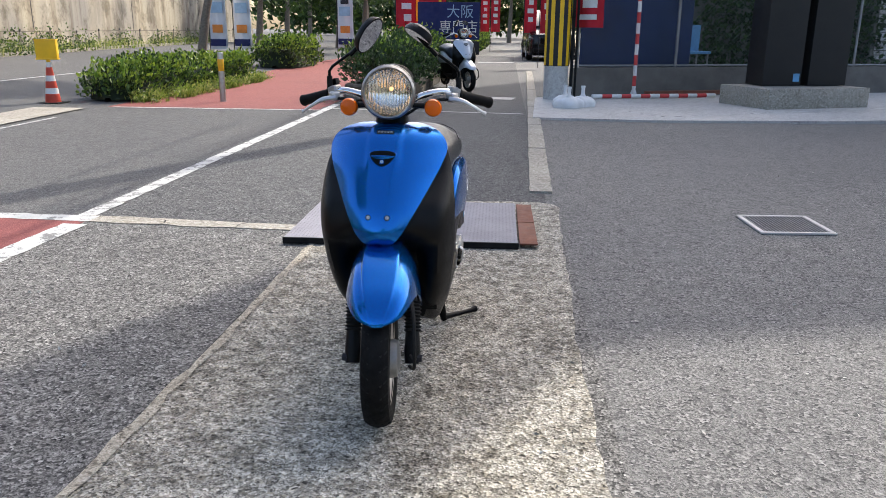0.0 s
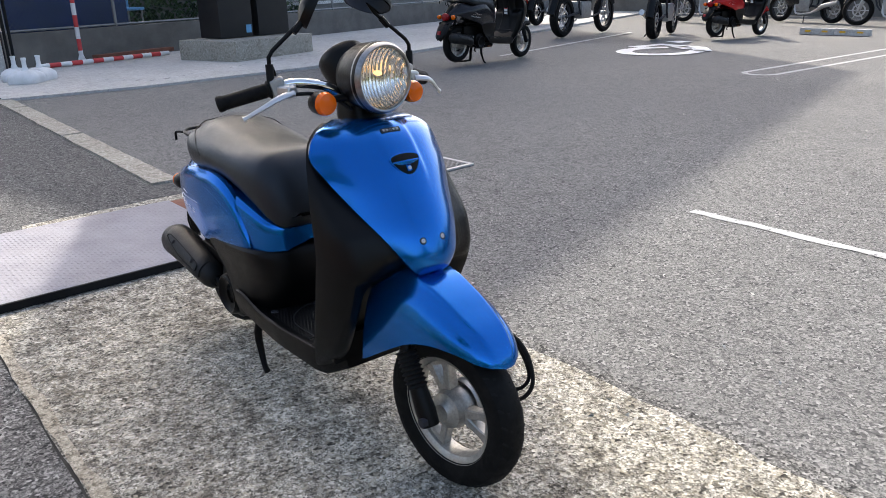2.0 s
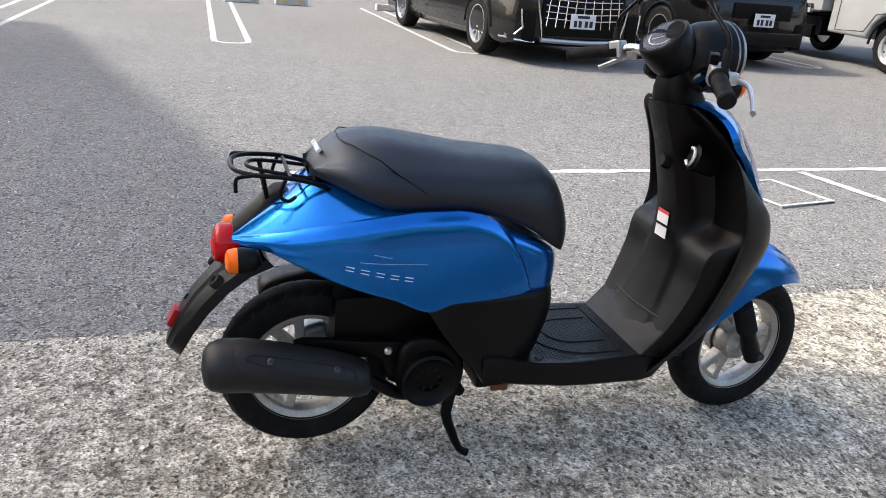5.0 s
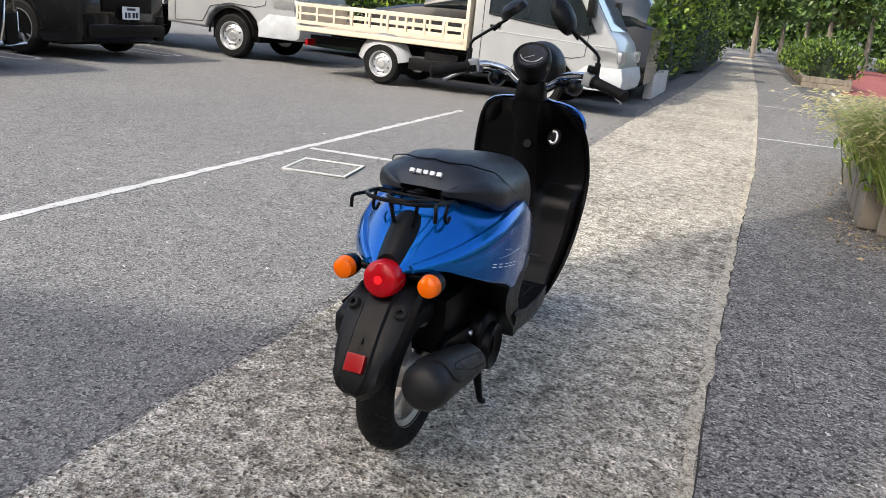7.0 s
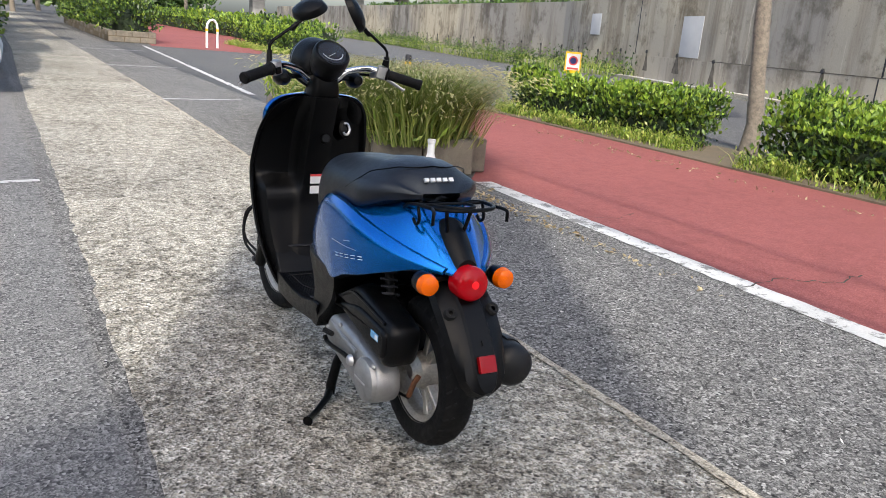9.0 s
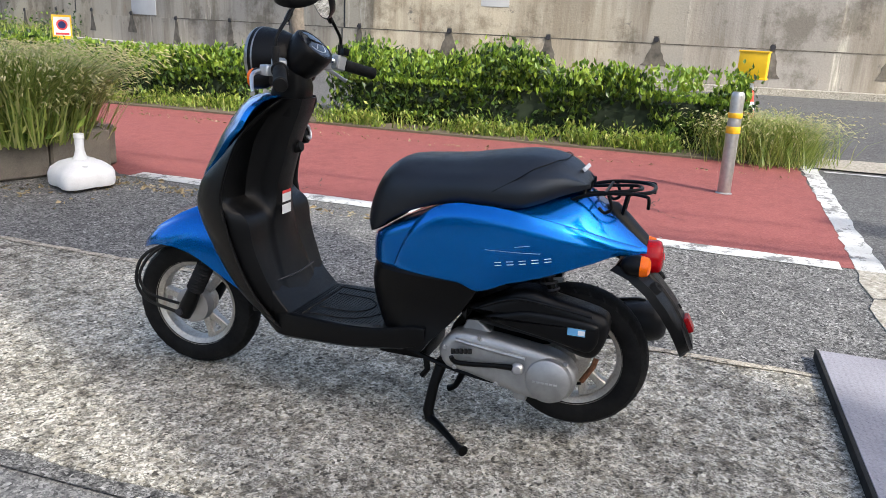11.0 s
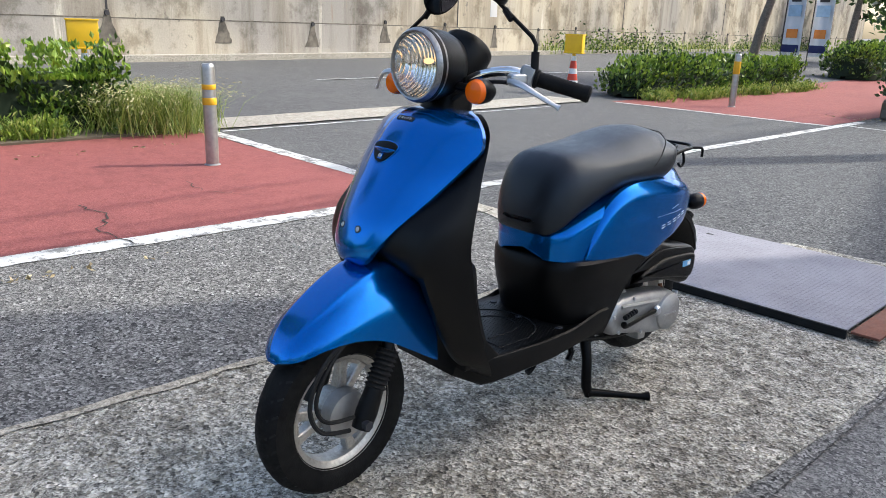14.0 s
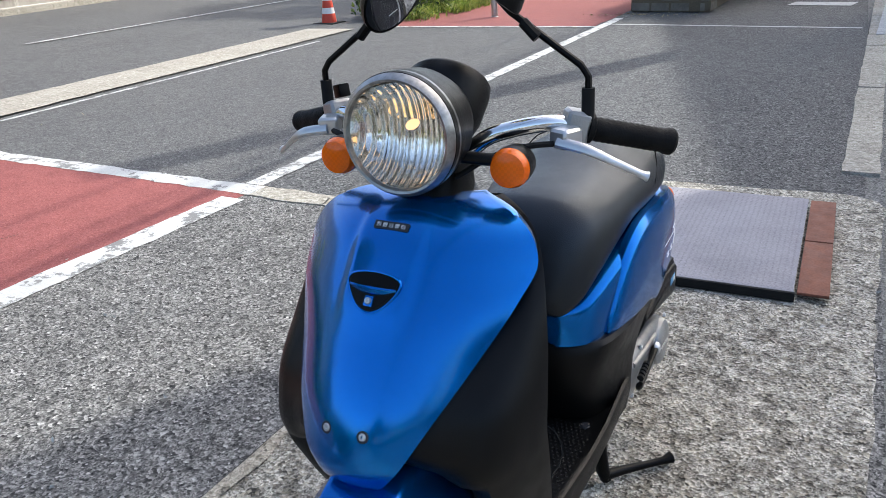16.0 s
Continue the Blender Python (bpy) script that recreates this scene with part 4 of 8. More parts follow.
def scooter(name, label, paint, at, group="", lod=1, lit=True):
    root = thing(name, label, "scooter", at, group)
    STEER = 3.5

    # rear body: a core under the seat, and a proud side panel with an arched front edge on each flank
    wd = spl([2.53, 2.545, 2.57, 2.62, 2.7, 2.78, 2.86, 2.93, 3.02, 3.1, 3.16, 3.2, 3.218], [0.085, 0.112, 0.136, 0.154, 0.172, 0.182, 0.187, 0.186, 0.17, 0.138, 0.1, 0.066, 0.05])
    zt = spl([2.53, 2.6, 2.7, 2.8, 2.95, 3.02, 3.06, 3.112, 3.168, 3.218], [0.505, 0.545, 0.588, 0.615, 0.65, 0.664, 0.662, 0.632, 0.589, 0.548])
    zs = spl([2.53, 2.6, 2.69, 2.775, 2.92, 3.04, 3.165, 3.218], [0.508, 0.556, 0.598, 0.618, 0.619, 0.596, 0.555, 0.54])
    zl = spl([2.53, 2.57, 2.615, 2.79, 2.84, 2.92, 3.0, 3.1, 3.165, 3.218], [0.441, 0.439, 0.438, 0.437, 0.423, 0.454, 0.478, 0.514, 0.534, 0.532])
    crest = spl([2.612, 2.62, 2.635, 2.655, 2.68, 2.71, 2.75, 2.8, 2.86, 2.92, 3.04, 3.165, 3.205], [0.443, 0.472, 0.512, 0.548, 0.578, 0.603, 0.622, 0.63, 0.63, 0.624, 0.6, 0.561, 0.547])
    rings = []
    for y in np.concatenate([np.linspace(2.53, 2.6, 8), np.linspace(2.62, 3.218, 44)]):
        t, c, w, l = zt(y), min(zs(y), zt(y) - 0.003), wd(y) - 0.011, zl(y)
        half = [P(0, y, t), P(0.36 * w, y, t - 0.002), P(0.6 * w, y, t - (t - c) * 0.3), P(0.84 * w, y, t - (t - c) * 0.8), P(0.93 * w, y, c - 0.004), P(0.985 * w, y, c - 0.02 * min(1.0, (c - l) / 0.06)), P(w, y, c + (l - c) * 0.5), P(0.985 * w, y, l), P(0.9 * w, y, l + 0.004), P(0, y, l + 0.02)]
        rings.append(mirrored(rounded(half[:8], 3) + half[8:]))
    body = part("rear_body", loft(rings), paint, root, "glossy painted rear body cover")

    def flank(y, z):
        """Half width of the side panel at that length and height."""
        c, l, w = crest(y), zl(y), wd(y)
        v = min(1.0, max(0.0, (c - z) / max(c - l, 1e-4)))
        lean = float(np.interp(v, [0, 0.12, 0.35, 0.65, 0.9, 1.0], [0.94, 0.972, 0.998, 1.0, 0.984, 0.972]))
        near = min(c - z, (y - 2.61) * 0.9) if y < 2.8 else c - z
        k = max(0.0, 1.0 - max(near, 0.0) / 0.03)
        return w * lean - 0.008 * k * k

    for s in (1, -1):
        rows_ = []
        for y in np.concatenate([np.linspace(2.613, 2.7, 18), np.linspace(2.712, 3.205, 42)]):
            c, l = crest(y), zl(y)
            line = [P(s * (flank(y, c) - 0.014), y, c - 0.001)]
            line += [P(s * flank(y, c + (l - c) * v), y, c + (l - c) * v) for v in (0, 0.015, 0.04, 0.08, 0.14, 0.22, 0.32, 0.44, 0.56, 0.68, 0.8, 0.9, 0.96, 0.99)]
            line += [P(s * (flank(y, l) - 0.002), y, l - 0.001), P(s * (flank(y, l) - 0.016), y, l + 0.001)]
            rows_.append(line)
        panel_ = part("side_panel", loft(rows_), paint, body, "bulging painted side panel")
        for i in range(5):
            y, z = (2.894 + 0.0285 * i, 0.5 + 0.0052 * i)
            u = flank(y, z)
            turn_z = math.degrees(math.atan2(flank(y + 0.01, z) - flank(y - 0.01, z), 0.02))
            q = Matrix.Translation(P(s * (u + 0.0006), y, z)) @ pose(0, 0, 0, 10, 0, -s * turn_z)
            for dz in (-0.0036, 0.0036):
                part("name_bar", box(0, 0, dz, 0.0014, 0.0165, 0.0014, m=q), M["sticker"], body, "thin silver bar", smooth=False)
        for (ya, za), (yb, zb) in (((2.86, 0.53), (2.99, 0.535)), ((2.93, 0.545), (2.965, 0.552))):
            part("scratch", tube([P(s * (flank(v, w_) + 0.0002), v, w_) for v, w_ in ((ya + (yb - ya) * f, za + (zb - za) * f) for f in np.linspace(0, 1, 6))], 0.0007, 4), M["satin"], body, "thin pale scratch")

    # black lower cover round the engine front
    rings = []
    for z, yf, w, yr in ((0.228, 2.57, 0.156, 2.7), (0.262, 2.56, 0.158, 2.722), (0.285, 2.548, 0.153, 2.745), (0.31, 2.538, 0.149, 2.768), (0.345, 2.528, 0.15, 2.795), (0.385, 2.524, 0.157, 2.822), (0.415, 2.528, 0.165, 2.84), (0.432, 2.533, 0.168, 2.834), (0.44, 2.538, 0.162, 2.81), (0.446, 2.55, 0.12, 2.62)):
        half = [P(0, yf, z), P(w * 0.45, yf + 0.004, z), P(w * 0.76, yf + 0.03, z), P(w * 0.92, yf + 0.075, z), P(w, yf * 0.45 + yr * 0.55, z), P(w * 1.03, yr, z), P(w * 0.88, yr + 0.002, z), P(0, yr - 0.02, z)]
        rings.append(mirrored(rounded(half[:6], 3) + half[6:]))
    part("under_cover", loft(rings), M["plastic"], root, "black plastic cover below the seat")

    # seat
    st = spl([2.503, 2.512, 2.53, 2.56, 2.6, 2.67, 2.75, 2.85, 2.94, 2.99, 3.02, 3.045, 3.062, 3.072], [0.55, 0.59, 0.637, 0.68, 0.706, 0.715, 0.724, 0.742, 0.753, 0.748, 0.738, 0.721, 0.702, 0.685])
    sb = spl([2.503, 2.52, 2.545, 2.6, 2.69, 2.775, 2.92, 2.97, 3.02, 3.072], [0.535, 0.508, 0.52, 0.561, 0.603, 0.622, 0.628, 0.643, 0.664, 0.676])
    sw = spl([2.503, 2.513, 2.54, 2.58, 2.65, 2.75, 2.85, 2.93, 2.99, 3.03, 3.055, 3.072], [0.045, 0.072, 0.104, 0.124, 0.14, 0.15, 0.158, 0.16, 0.144, 0.112, 0.08, 0.05])
    rings = []
    for y in np.concatenate([np.linspace(2.503, 2.6, 11), np.linspace(2.63, 3.0, 18), np.linspace(3.012, 3.072, 8)]):
        t, b, w = st(y), sb(y), sw(y)
        k = float(np.interp(y, [2.6, 2.7, 2.95], [0.0, 0.3, 1.0]))
        half = [P(0, y, t), P(0.45 * w, y, t - 0.004 - 0.006 * k), P(0.75 * w, y, t - 0.014 - (0.05 + 0.14 * k) * (t - b)), P(0.93 * w, y, t + (b - t) * (0.36 + 0.12 * k)), P(w, y, t + (b - t) * 0.68), P(0.985 * w, y, b + 0.012), P(0.93 * w, y, b), P(0.5 * w, y, b - 0.004), P(0, y, b - 0.004)]
        rings.append(mirrored(rounded(half[:7], 3) + half[7:]))
    seat = part("seat", loft(rings), M["vinyl"], root, "matt black vinyl saddle")
    ribs = []
    for a in np.linspace(-1, 1, 25):
        y = 3.012 - 0.15 * abs(a) ** 3
        t, b, w = st(y), sb(y), sw(y)
        u = float(np.interp(abs(a), [0, 0.5, 0.75, 0.9, 1.0], [0, 0.55, 0.82, 0.945, 1.0])) * w
        z = t - float(np.interp(abs(a), [0, 0.5, 0.75, 0.9, 1.0], [0, 0.11, 0.28, 0.5, 0.68])) * (t - b)
        ribs.append(P(math.copysign(u, a), y, z + 0.001))
    part("seam", tube(ribs, 0.0015, 5, smooth=2), M["plastic_soft"], seat, "stitched seam")
    q = Matrix.Translation(P(0, 3.052, 0.7165)) @ pose(0, 0, 0, -50, 0, 0)
    bars(seat, "name_bar", [-0.033 + 0.0165 * i for i in range(5)], 0.011, 0.0095, 0.006, q, M["sticker"], "row of small white bars")

    # leg shield
    zz = [0.185, 0.22, 0.27, 0.355, 0.44, 0.50, 0.54, 0.58, 0.64, 0.70, 0.75, 0.785, 0.81, 0.826]
    w_ = spl(zz, [0.118, 0.148, 0.168, 0.188, 0.198, 0.202, 0.203, 0.203, 0.199, 0.19, 0.176, 0.157, 0.128, 0.095])
    front = spl([0.185, 0.2, 0.271, 0.357, 0.44, 0.5, 0.54, 0.6, 0.66, 0.73, 0.775, 0.826], [2.30, 2.285, 2.205, 2.15, 2.108, 2.082, 2.072, 2.085, 2.135, 2.20, 2.235, 2.262])
    well = spl([0.185, 0.27, 0.36, 0.45, 0.5, 0.56, 0.65, 0.75, 0.826], [2.31, 2.27, 2.23, 2.175, 2.10, 2.05, 2.09, 2.16, 2.25])
    rim = spl([0.185, 0.268, 0.36, 0.447, 0.5, 0.564, 0.685, 0.76, 0.826], [2.315, 2.275, 2.235, 2.205, 2.19, 2.178, 2.205, 2.235, 2.275])
    dish = spl([0.185, 0.25, 0.3, 0.37, 0.45, 0.49, 0.515, 0.535, 0.56, 0.68, 0.76, 0.826], [2.325, 2.32, 2.3, 2.272, 2.246, 2.24, 2.23, 2.2, 2.17, 2.19, 2.222, 2.27])
    col = spl([0.185, 0.25, 0.3, 0.37, 0.49, 0.56, 0.69, 0.79, 0.826], [2.34, 2.335, 2.31, 2.283, 2.255, 2.256, 2.285, 2.308, 2.312])
    cw = spl([0.185, 0.3, 0.45, 0.6, 0.826], [0.09, 0.075, 0.06, 0.05, 0.046])
    back = spl([0.185, 0.22, 0.3, 0.4, 0.7, 0.826], [0.012, 0.014, 0.03, 0.035, 0.032, 0.012])

    def shifted(f):
        return lambda z: f(z) - back(z)

    front, well, rim, dish, col = (shifted(f) for f in (front, well, rim, dish, col))
    rings = []
    for z in np.linspace(0.185, 0.826, 56):
        w, f, r, d = w_(z), front(z), rim(z), dish(z)
        wl = max(well(z), f - 0.03 if z > 0.5 else 0)
        half = [P(0, wl, z), P(0.45 * w, wl, z), P(0.64 * w, f + (0.018 if z < 0.5 else -0.004), z), P(0.8 * w, f + 0.008, z), P(0.91 * w, (f * 0.6 + r * 0.4), z), P(0.97 * w, f * 0.25 + r * 0.75, z), P(w, r, z), P(w * 0.95, r + 0.001, z), P(0.9 * w, r - 0.012, z), P(0.8 * w, d, z), P(cw(z) + 0.02, d, z), P(cw(z), (d + col(z)) / 2, z), P(cw(z) * 0.82, col(z) - 0.004, z), P(0, col(z), z)]
        rings.append(mirrored([half[0]] + rounded(half[1:], 2)))
    shield = part("leg_shield", loft(rings), M["plastic"], root, "black plastic leg shield with a hollow back")
    part("kick_plate", prism([(y - Y0, z) for y, z in ((2.2, 0.318), (2.236, 0.33), (2.262, 0.318), (2.286, 0.29), (2.318, 0.258), (2.2, 0.25))], "x", -0.145, 0.145, 0.006, 3), M["plastic"], shield, "black skirting above the footboard")
    part("pocket_trim", tube([P(-0.165, 2.2, 0.3), P(-0.14, 2.224, 0.322), P(-0.1, 2.252, 0.333), P(0, 2.268, 0.336), P(0.1, 2.252, 0.333), P(0.14, 2.224, 0.322), P(0.165, 2.2, 0.3)], 0.0035, 6, smooth=4), M["ink"], shield, "thin worn edge line")
    lock = Matrix.Translation(P(-0.088, 2.238, 0.72)) @ pose(0, 0, 0, -75, 0, 0)
    part("hook_plate", lathe([(0.0, 0.002), (0.02, 0.002), (0.026, -0.002), (0.027, -0.06)], lock @ Matrix.Diagonal((0.85, 1.15, 1, 1)), 22), M["plastic_soft"], shield)
    part("luggage_hook", _set(tube([(0.012 * math.cos(a), 0.019 * math.sin(a), 0.006) for a in np.linspace(0.6, 5.2, 16)], 0.0042, 8), lock), M["satin"], shield, "silver C-shaped hook")
    part("key_switch", lathe([(0.0, 0.012), (0.013, 0.012), (0.016, 0.008), (0.017, -0.02)], Matrix.Translation(P(-0.012, 2.254, 0.69)) @ pose(0, 0, 0, -75, 0, 0), 18), M["plastic_soft"], shield)
    for z, m_ in ((0.555, M["sticker_red"]), (0.549, M["sticker"]), (0.515, M["sticker"])):
        part("label_sticker", box(0.0, 0, 0, 0.045, 0.0012, 0.008 if m_ is M["sticker_red"] else 0.026, bm=None, m=Matrix.Translation(P(0.0, col(z) + 0.003, z + (0.009 if m_ is M["sticker_red"] else 0)))), m_, shield, "small white warning sticker", smooth=False)

    # front panel
    rows = [(0.512, 1.992, 0.014, 1.994), (0.52, 1.979, 0.04, 1.988), (0.545, 1.971, 0.064, 1.992), (0.597, 1.986, 0.095, 2.025), (0.667, 2.026, 0.134, 2.095), (0.727, 2.067, 0.164, 2.152), (0.762, 2.093, 0.175, 2.19), (0.792, 2.117, 0.165, 2.203), (0.812, 2.14, 0.145, 2.212), (0.824, 2.162, 0.122, 2.222), (0.831, 2.184, 0.092, 2.234), (0.833, 2.212, 0.075, 2.246)]
    ts = np.linspace(0, 1, len(rows))
    fz, fy, fw, fe = (spl(ts, [r[i] for r in rows]) for i in range(4))

    def spine(u, z):
        """How far the middle of the panel stands proud at that width and height."""
        edge = min(1.0, max(0.0, (0.056 - abs(u)) / 0.016))
        up = min(1.0, max(0.0, (z - 0.69) / 0.05)) * min(1.0, max(0.0, (0.835 - z) / 0.012))
        return 0.006 * edge * edge * (3 - 2 * edge) * up * up * (3 - 2 * up)

    outer = []
    for t in np.linspace(0, 1, 40):
        z, y, w, e = fz(t), fy(t), fw(t), fe(t)
        line = [P(w * a, y + (e - y) * abs(a) ** 2.1 - 0.004 - spine(w * a, z), z + 0.004 * math.cos(a * 1.5)) for a in np.linspace(-1, 1, 57)]
        outer.append(line + [P(p.x * 0.97, p.y + Y0 + 0.014, p.z - 0.002) for p in reversed(line)])
    panel = part("front_panel", loft(outer), paint, root, "glossy painted front panel")

    def on_panel(u, z):
        t = min(np.linspace(0, 1, 300), key=lambda k: abs(fz(k) - z) + (10 if k > 0.93 else 0))
        return P(u, fy(t) + (fe(t) - fy(t)) * abs(u / fw(t)) ** 2.1 - 0.004 - spine(u, z), z + 0.003)

    slope = pose(0, 0, 0, 55, 0, 0)
    for s in (1, -1):
        part("screw_cup", lathe([(0.0054, 0.0012), (0.0072, 0.0016), (0.0082, 0.0006), (0.0084, -0.004)], Matrix.Translation(on_panel(s * 0.0265, 0.5925)) @ pose(0, 0, 0, 68, 0, 6 * s), 18), M["ink"], panel)
        part("panel_screw", lathe([(0, 0.0005), (0.0016, 0.0005), (0.002, 0.002), (0.0042, 0.002), (0.0054, 0.0008), (0.0056, -0.004)], Matrix.Translation(on_panel(s * 0.0265, 0.5925)) @ pose(0, 0, 0, 68, 0, 6 * s), 14), M["satin"], panel, "small chrome screw")
    q = Matrix.Translation(on_panel(0, 0.75)) @ slope
    duct = [(v.x * 0.8, v.y * 0.88) for v in rounded([(-0.045, 0.01, 0), (-0.03, 0.018, 0), (0, 0.021, 0), (0.03, 0.018, 0), (0.045, 0.01, 0), (0.04, -0.006, 0), (0.022, -0.027, 0), (0, -0.036, 0), (-0.022, -0.027, 0), (-0.04, -0.006, 0)], 3, True)]
    part("intake_duct", _set(prism(duct, "z", -0.012, 0.002, 0.0015), q), M["plastic_soft"], panel, "dark D-shaped air slot")
    part("intake_lip", _set(tube([(x * 1.05, y * 1.06, -0.0005) for x, y in duct], 0.0016, 6, closed=True), q), paint, panel)
    part("intake_bar", _set(tube([(-0.034, -0.001, 0.0), (-0.017, -0.004, 0.003), (0, -0.005, 0.004), (0.017, -0.004, 0.003), (0.034, -0.001, 0.0)], [0.003, 0.0055, 0.0065, 0.0055, 0.003], 8, smooth=3, flat=0.5), q), paint, panel)
    part("screw_tab", box(0, -0.0185, 0.002, 0.013, 0.014, 0.004, 0.002, m=q), paint, panel)
    part("panel_screw", lathe([(0, 0.001), (0.002, 0.001), (0.0024, 0.0025), (0.004, 0.0025), (0.0048, 0.0)], q @ Matrix.Translation((0, -0.0185, 0.004)), 14), M["satin"], panel)
    q = Matrix.Translation(on_panel(0, 0.811)) @ pose(0, 0, 0, 45, 0, 0)
    part("badge", box(0, 0, 0.001, 0.05, 0.011, 0.004, 0.001, m=q), M["ink"], panel, "small dark badge with silver bars")
    bars(panel, "badge_bar", [-0.018 + 0.009 * i for i in range(5)], 0.0065, 0.006, 0.006, q, M["sticker"], "tiny silver bars")

    # front fender
    ft = spl([1.77, 1.785, 1.82, 1.87, 1.92, 1.985, 2.03, 2.09, 2.14], [0.36, 0.385, 0.423, 0.456, 0.484, 0.511, 0.52, 0.508, 0.488])
    fl = spl([1.77, 1.8, 1.85, 1.9, 1.94, 1.98, 2.055, 2.13, 2.14], [0.357, 0.368, 0.385, 0.389, 0.384, 0.372, 0.331, 0.286, 0.281])
    fwid = spl([1.77, 1.782, 1.812, 1.872, 1.952, 2.05, 2.14], [0.018, 0.042, 0.068, 0.089, 0.101, 0.107, 0.107])
    steer_m = Matrix.Translation(P(0, 2.13, 0)) @ pose(0, 0, 0, 0, 0, 5.0) @ Matrix.Translation(-P(0, 2.13, 0))
    rings = []
    for y in np.linspace(1.77, 2.14, 32):
        t, l, w = ft(y), fl(y), fwid(y)
        half = [P(0, y, t), P(0.4 * w, y, t - 0.012 * (t - l)), P(0.5 * w, y, t - 0.04 * (t - l)), P(0.56 * w, y, t - 0.13 * (t - l)), P(0.76 * w, y, t - 0.3 * (t - l)), P(0.92 * w, y, t - 0.62 * (t - l)), P(w, y, l), P(0.95 * w, y, l), P(0.86 * w, y, t - 0.66 * (t - l) - 0.004), P(0.5 * w, y, t - 0.2 * (t - l) - 0.007), P(0, y, t - 0.008)]
        rings.append([steer_m @ p for p in mirrored(rounded(half[:7], 3) + half[7:])])
    part("front_fender", loft(rings), paint, root, "glossy painted front fender")

    # wheels, fork, brake
    _, fm = wheel_set(root, "front_wheel", 1.932, 0.195, 0.08, 5.0, 0.9535, lod, 0.012)
    wheel_set(root, "rear_wheel", 3.064, 0.231, 0.085, 0, 0.935, lod)
    part("brake_drum", lathe([(0, 0.056), (0.03, 0.056), (0.055, 0.05), (0.058, 0.036), (0.058, 0.02)], fm, 30), M["cast"], root, "grey cast brake drum")
    def F(u, y, z):
        """A point of the fork, which is turned a little with the bar."""
        return steer_m @ P(u, y - 0.027, z + 0.012)

    part("fork_stem", tube([F(0, 2.12, 0.5), F(0, 2.055, 0.41)], 0.022, 12), M["plastic"], root)
    for s in (1, -1):
        leg = part("fork_leg", tube([F(s * 0.06, 2.06, 0.42), F(s * 0.083, 2.035, 0.335), F(s * 0.085, 2.018, 0.295)], [0.014, 0.014, 0.014], 12), M["plastic"], root)
        prof, k = [], 9
        for i in range(k * 2):
            prof.append((0.026 if i % 2 else 0.019, 0.088 * i / (2 * k - 1)))
        ax = (F(0, 2.028, 0.32) - F(0, 1.965, 0.195)).normalized()
        mm = Matrix.Translation(F(s * 0.085, 1.995, 0.25)) @ ax.to_track_quat("Z", "Y").to_matrix().to_4x4()
        part("boot", lathe([(0.0, -0.001)] + prof + [(0, 0.09)], mm, 18), M["black_rubber"], leg, "ribbed rubber boot")
        part("lower_leg", tube([F(s * 0.085, 1.998, 0.256), F(s * 0.085, 1.972, 0.20), F(s * 0.085, 1.957, 0.168)], [0.02, 0.024, 0.021], 14), M["plastic"], leg)
        part("axle_nut", lathe([(0, 0.014), (0.011, 0.014), (0.012, 0), (0, 0)], Matrix.Translation(F(s * 0.1, 1.957, 0.185)) @ pose(0, 0, 0, 0, 90 * s, 0), 6), M["ink"], leg)
    part("brake_cable", tube([F(0.05, 2.06, 0.42), F(0.092, 1.87, 0.36), F(0.098, 1.815, 0.28), F(0.098, 1.84, 0.21), F(0.08, 1.93, 0.172)], 0.005, 7, smooth=6), M["black_rubber"], root, "black brake cable")
    part("meter_cable", tube([F(0.05, 2.06, 0.41), F(0.09, 1.90, 0.37), F(0.1, 1.83, 0.29), F(0.1, 1.85, 0.23), F(0.082, 1.94, 0.2)], 0.0045, 7, smooth=6), M["black_rubber"], root, "black meter cable")

    # footboard
    rings = []
    for y in np.linspace(2.2, 2.71, 16):
        w = float(np.interp(y, [2.2, 2.28, 2.45, 2.6, 2.71], [0.11, 0.148, 0.16, 0.164, 0.166]))
        bot = float(np.interp(y, [2.2, 2.275, 2.5, 2.65, 2.71], [0.225, 0.188, 0.2, 0.222, 0.24]))
        lip = float(np.interp(y, [2.48, 2.57, 2.68], [0.0, 0.006, 0.034]))
        half = [P(0, y, 0.262), P(w * 0.72, y, 0.262), P(w * 0.9, y, 0.262 + lip * 0.3), P(w * 0.95, y, 0.263 + lip), P(w * 0.985, y, 0.26 + lip), P(w, y, 0.25 + lip), P(w * 0.97, y, bot + 0.008), P(w * 0.91, y, bot), P(0, y, bot)]
        rings.append(mirrored(half))
    deck = part("footboard", loft(rings), M["plastic"], root, "black ribbed plastic footboard")
    def arch(w, y0, y1, tail=0.0):
        pts = [P(-w, y0, 0.2625), P(-w, y1 - w, 0.2625)] + [P(-w * math.cos(a), y1 - w + w * math.sin(a), 0.2625) for a in np.linspace(0.2, math.pi - 0.2, 9)] + [P(w, y1 - w, 0.2625), P(w, y0, 0.2625)]
        return tube(pts, 0.002, 5)
    for w, a, b in ((0.115, 2.34, 2.545), (0.06, 2.36, 2.50)):
        part("groove", arch(w, a, b), M["black_rubber"], deck)
    part("groove", tube([P(-0.13, 2.345, 0.2625), P(0.13, 2.345, 0.2625)], 0.002, 5), M["black_rubber"], deck)
    verts, faces = [], []
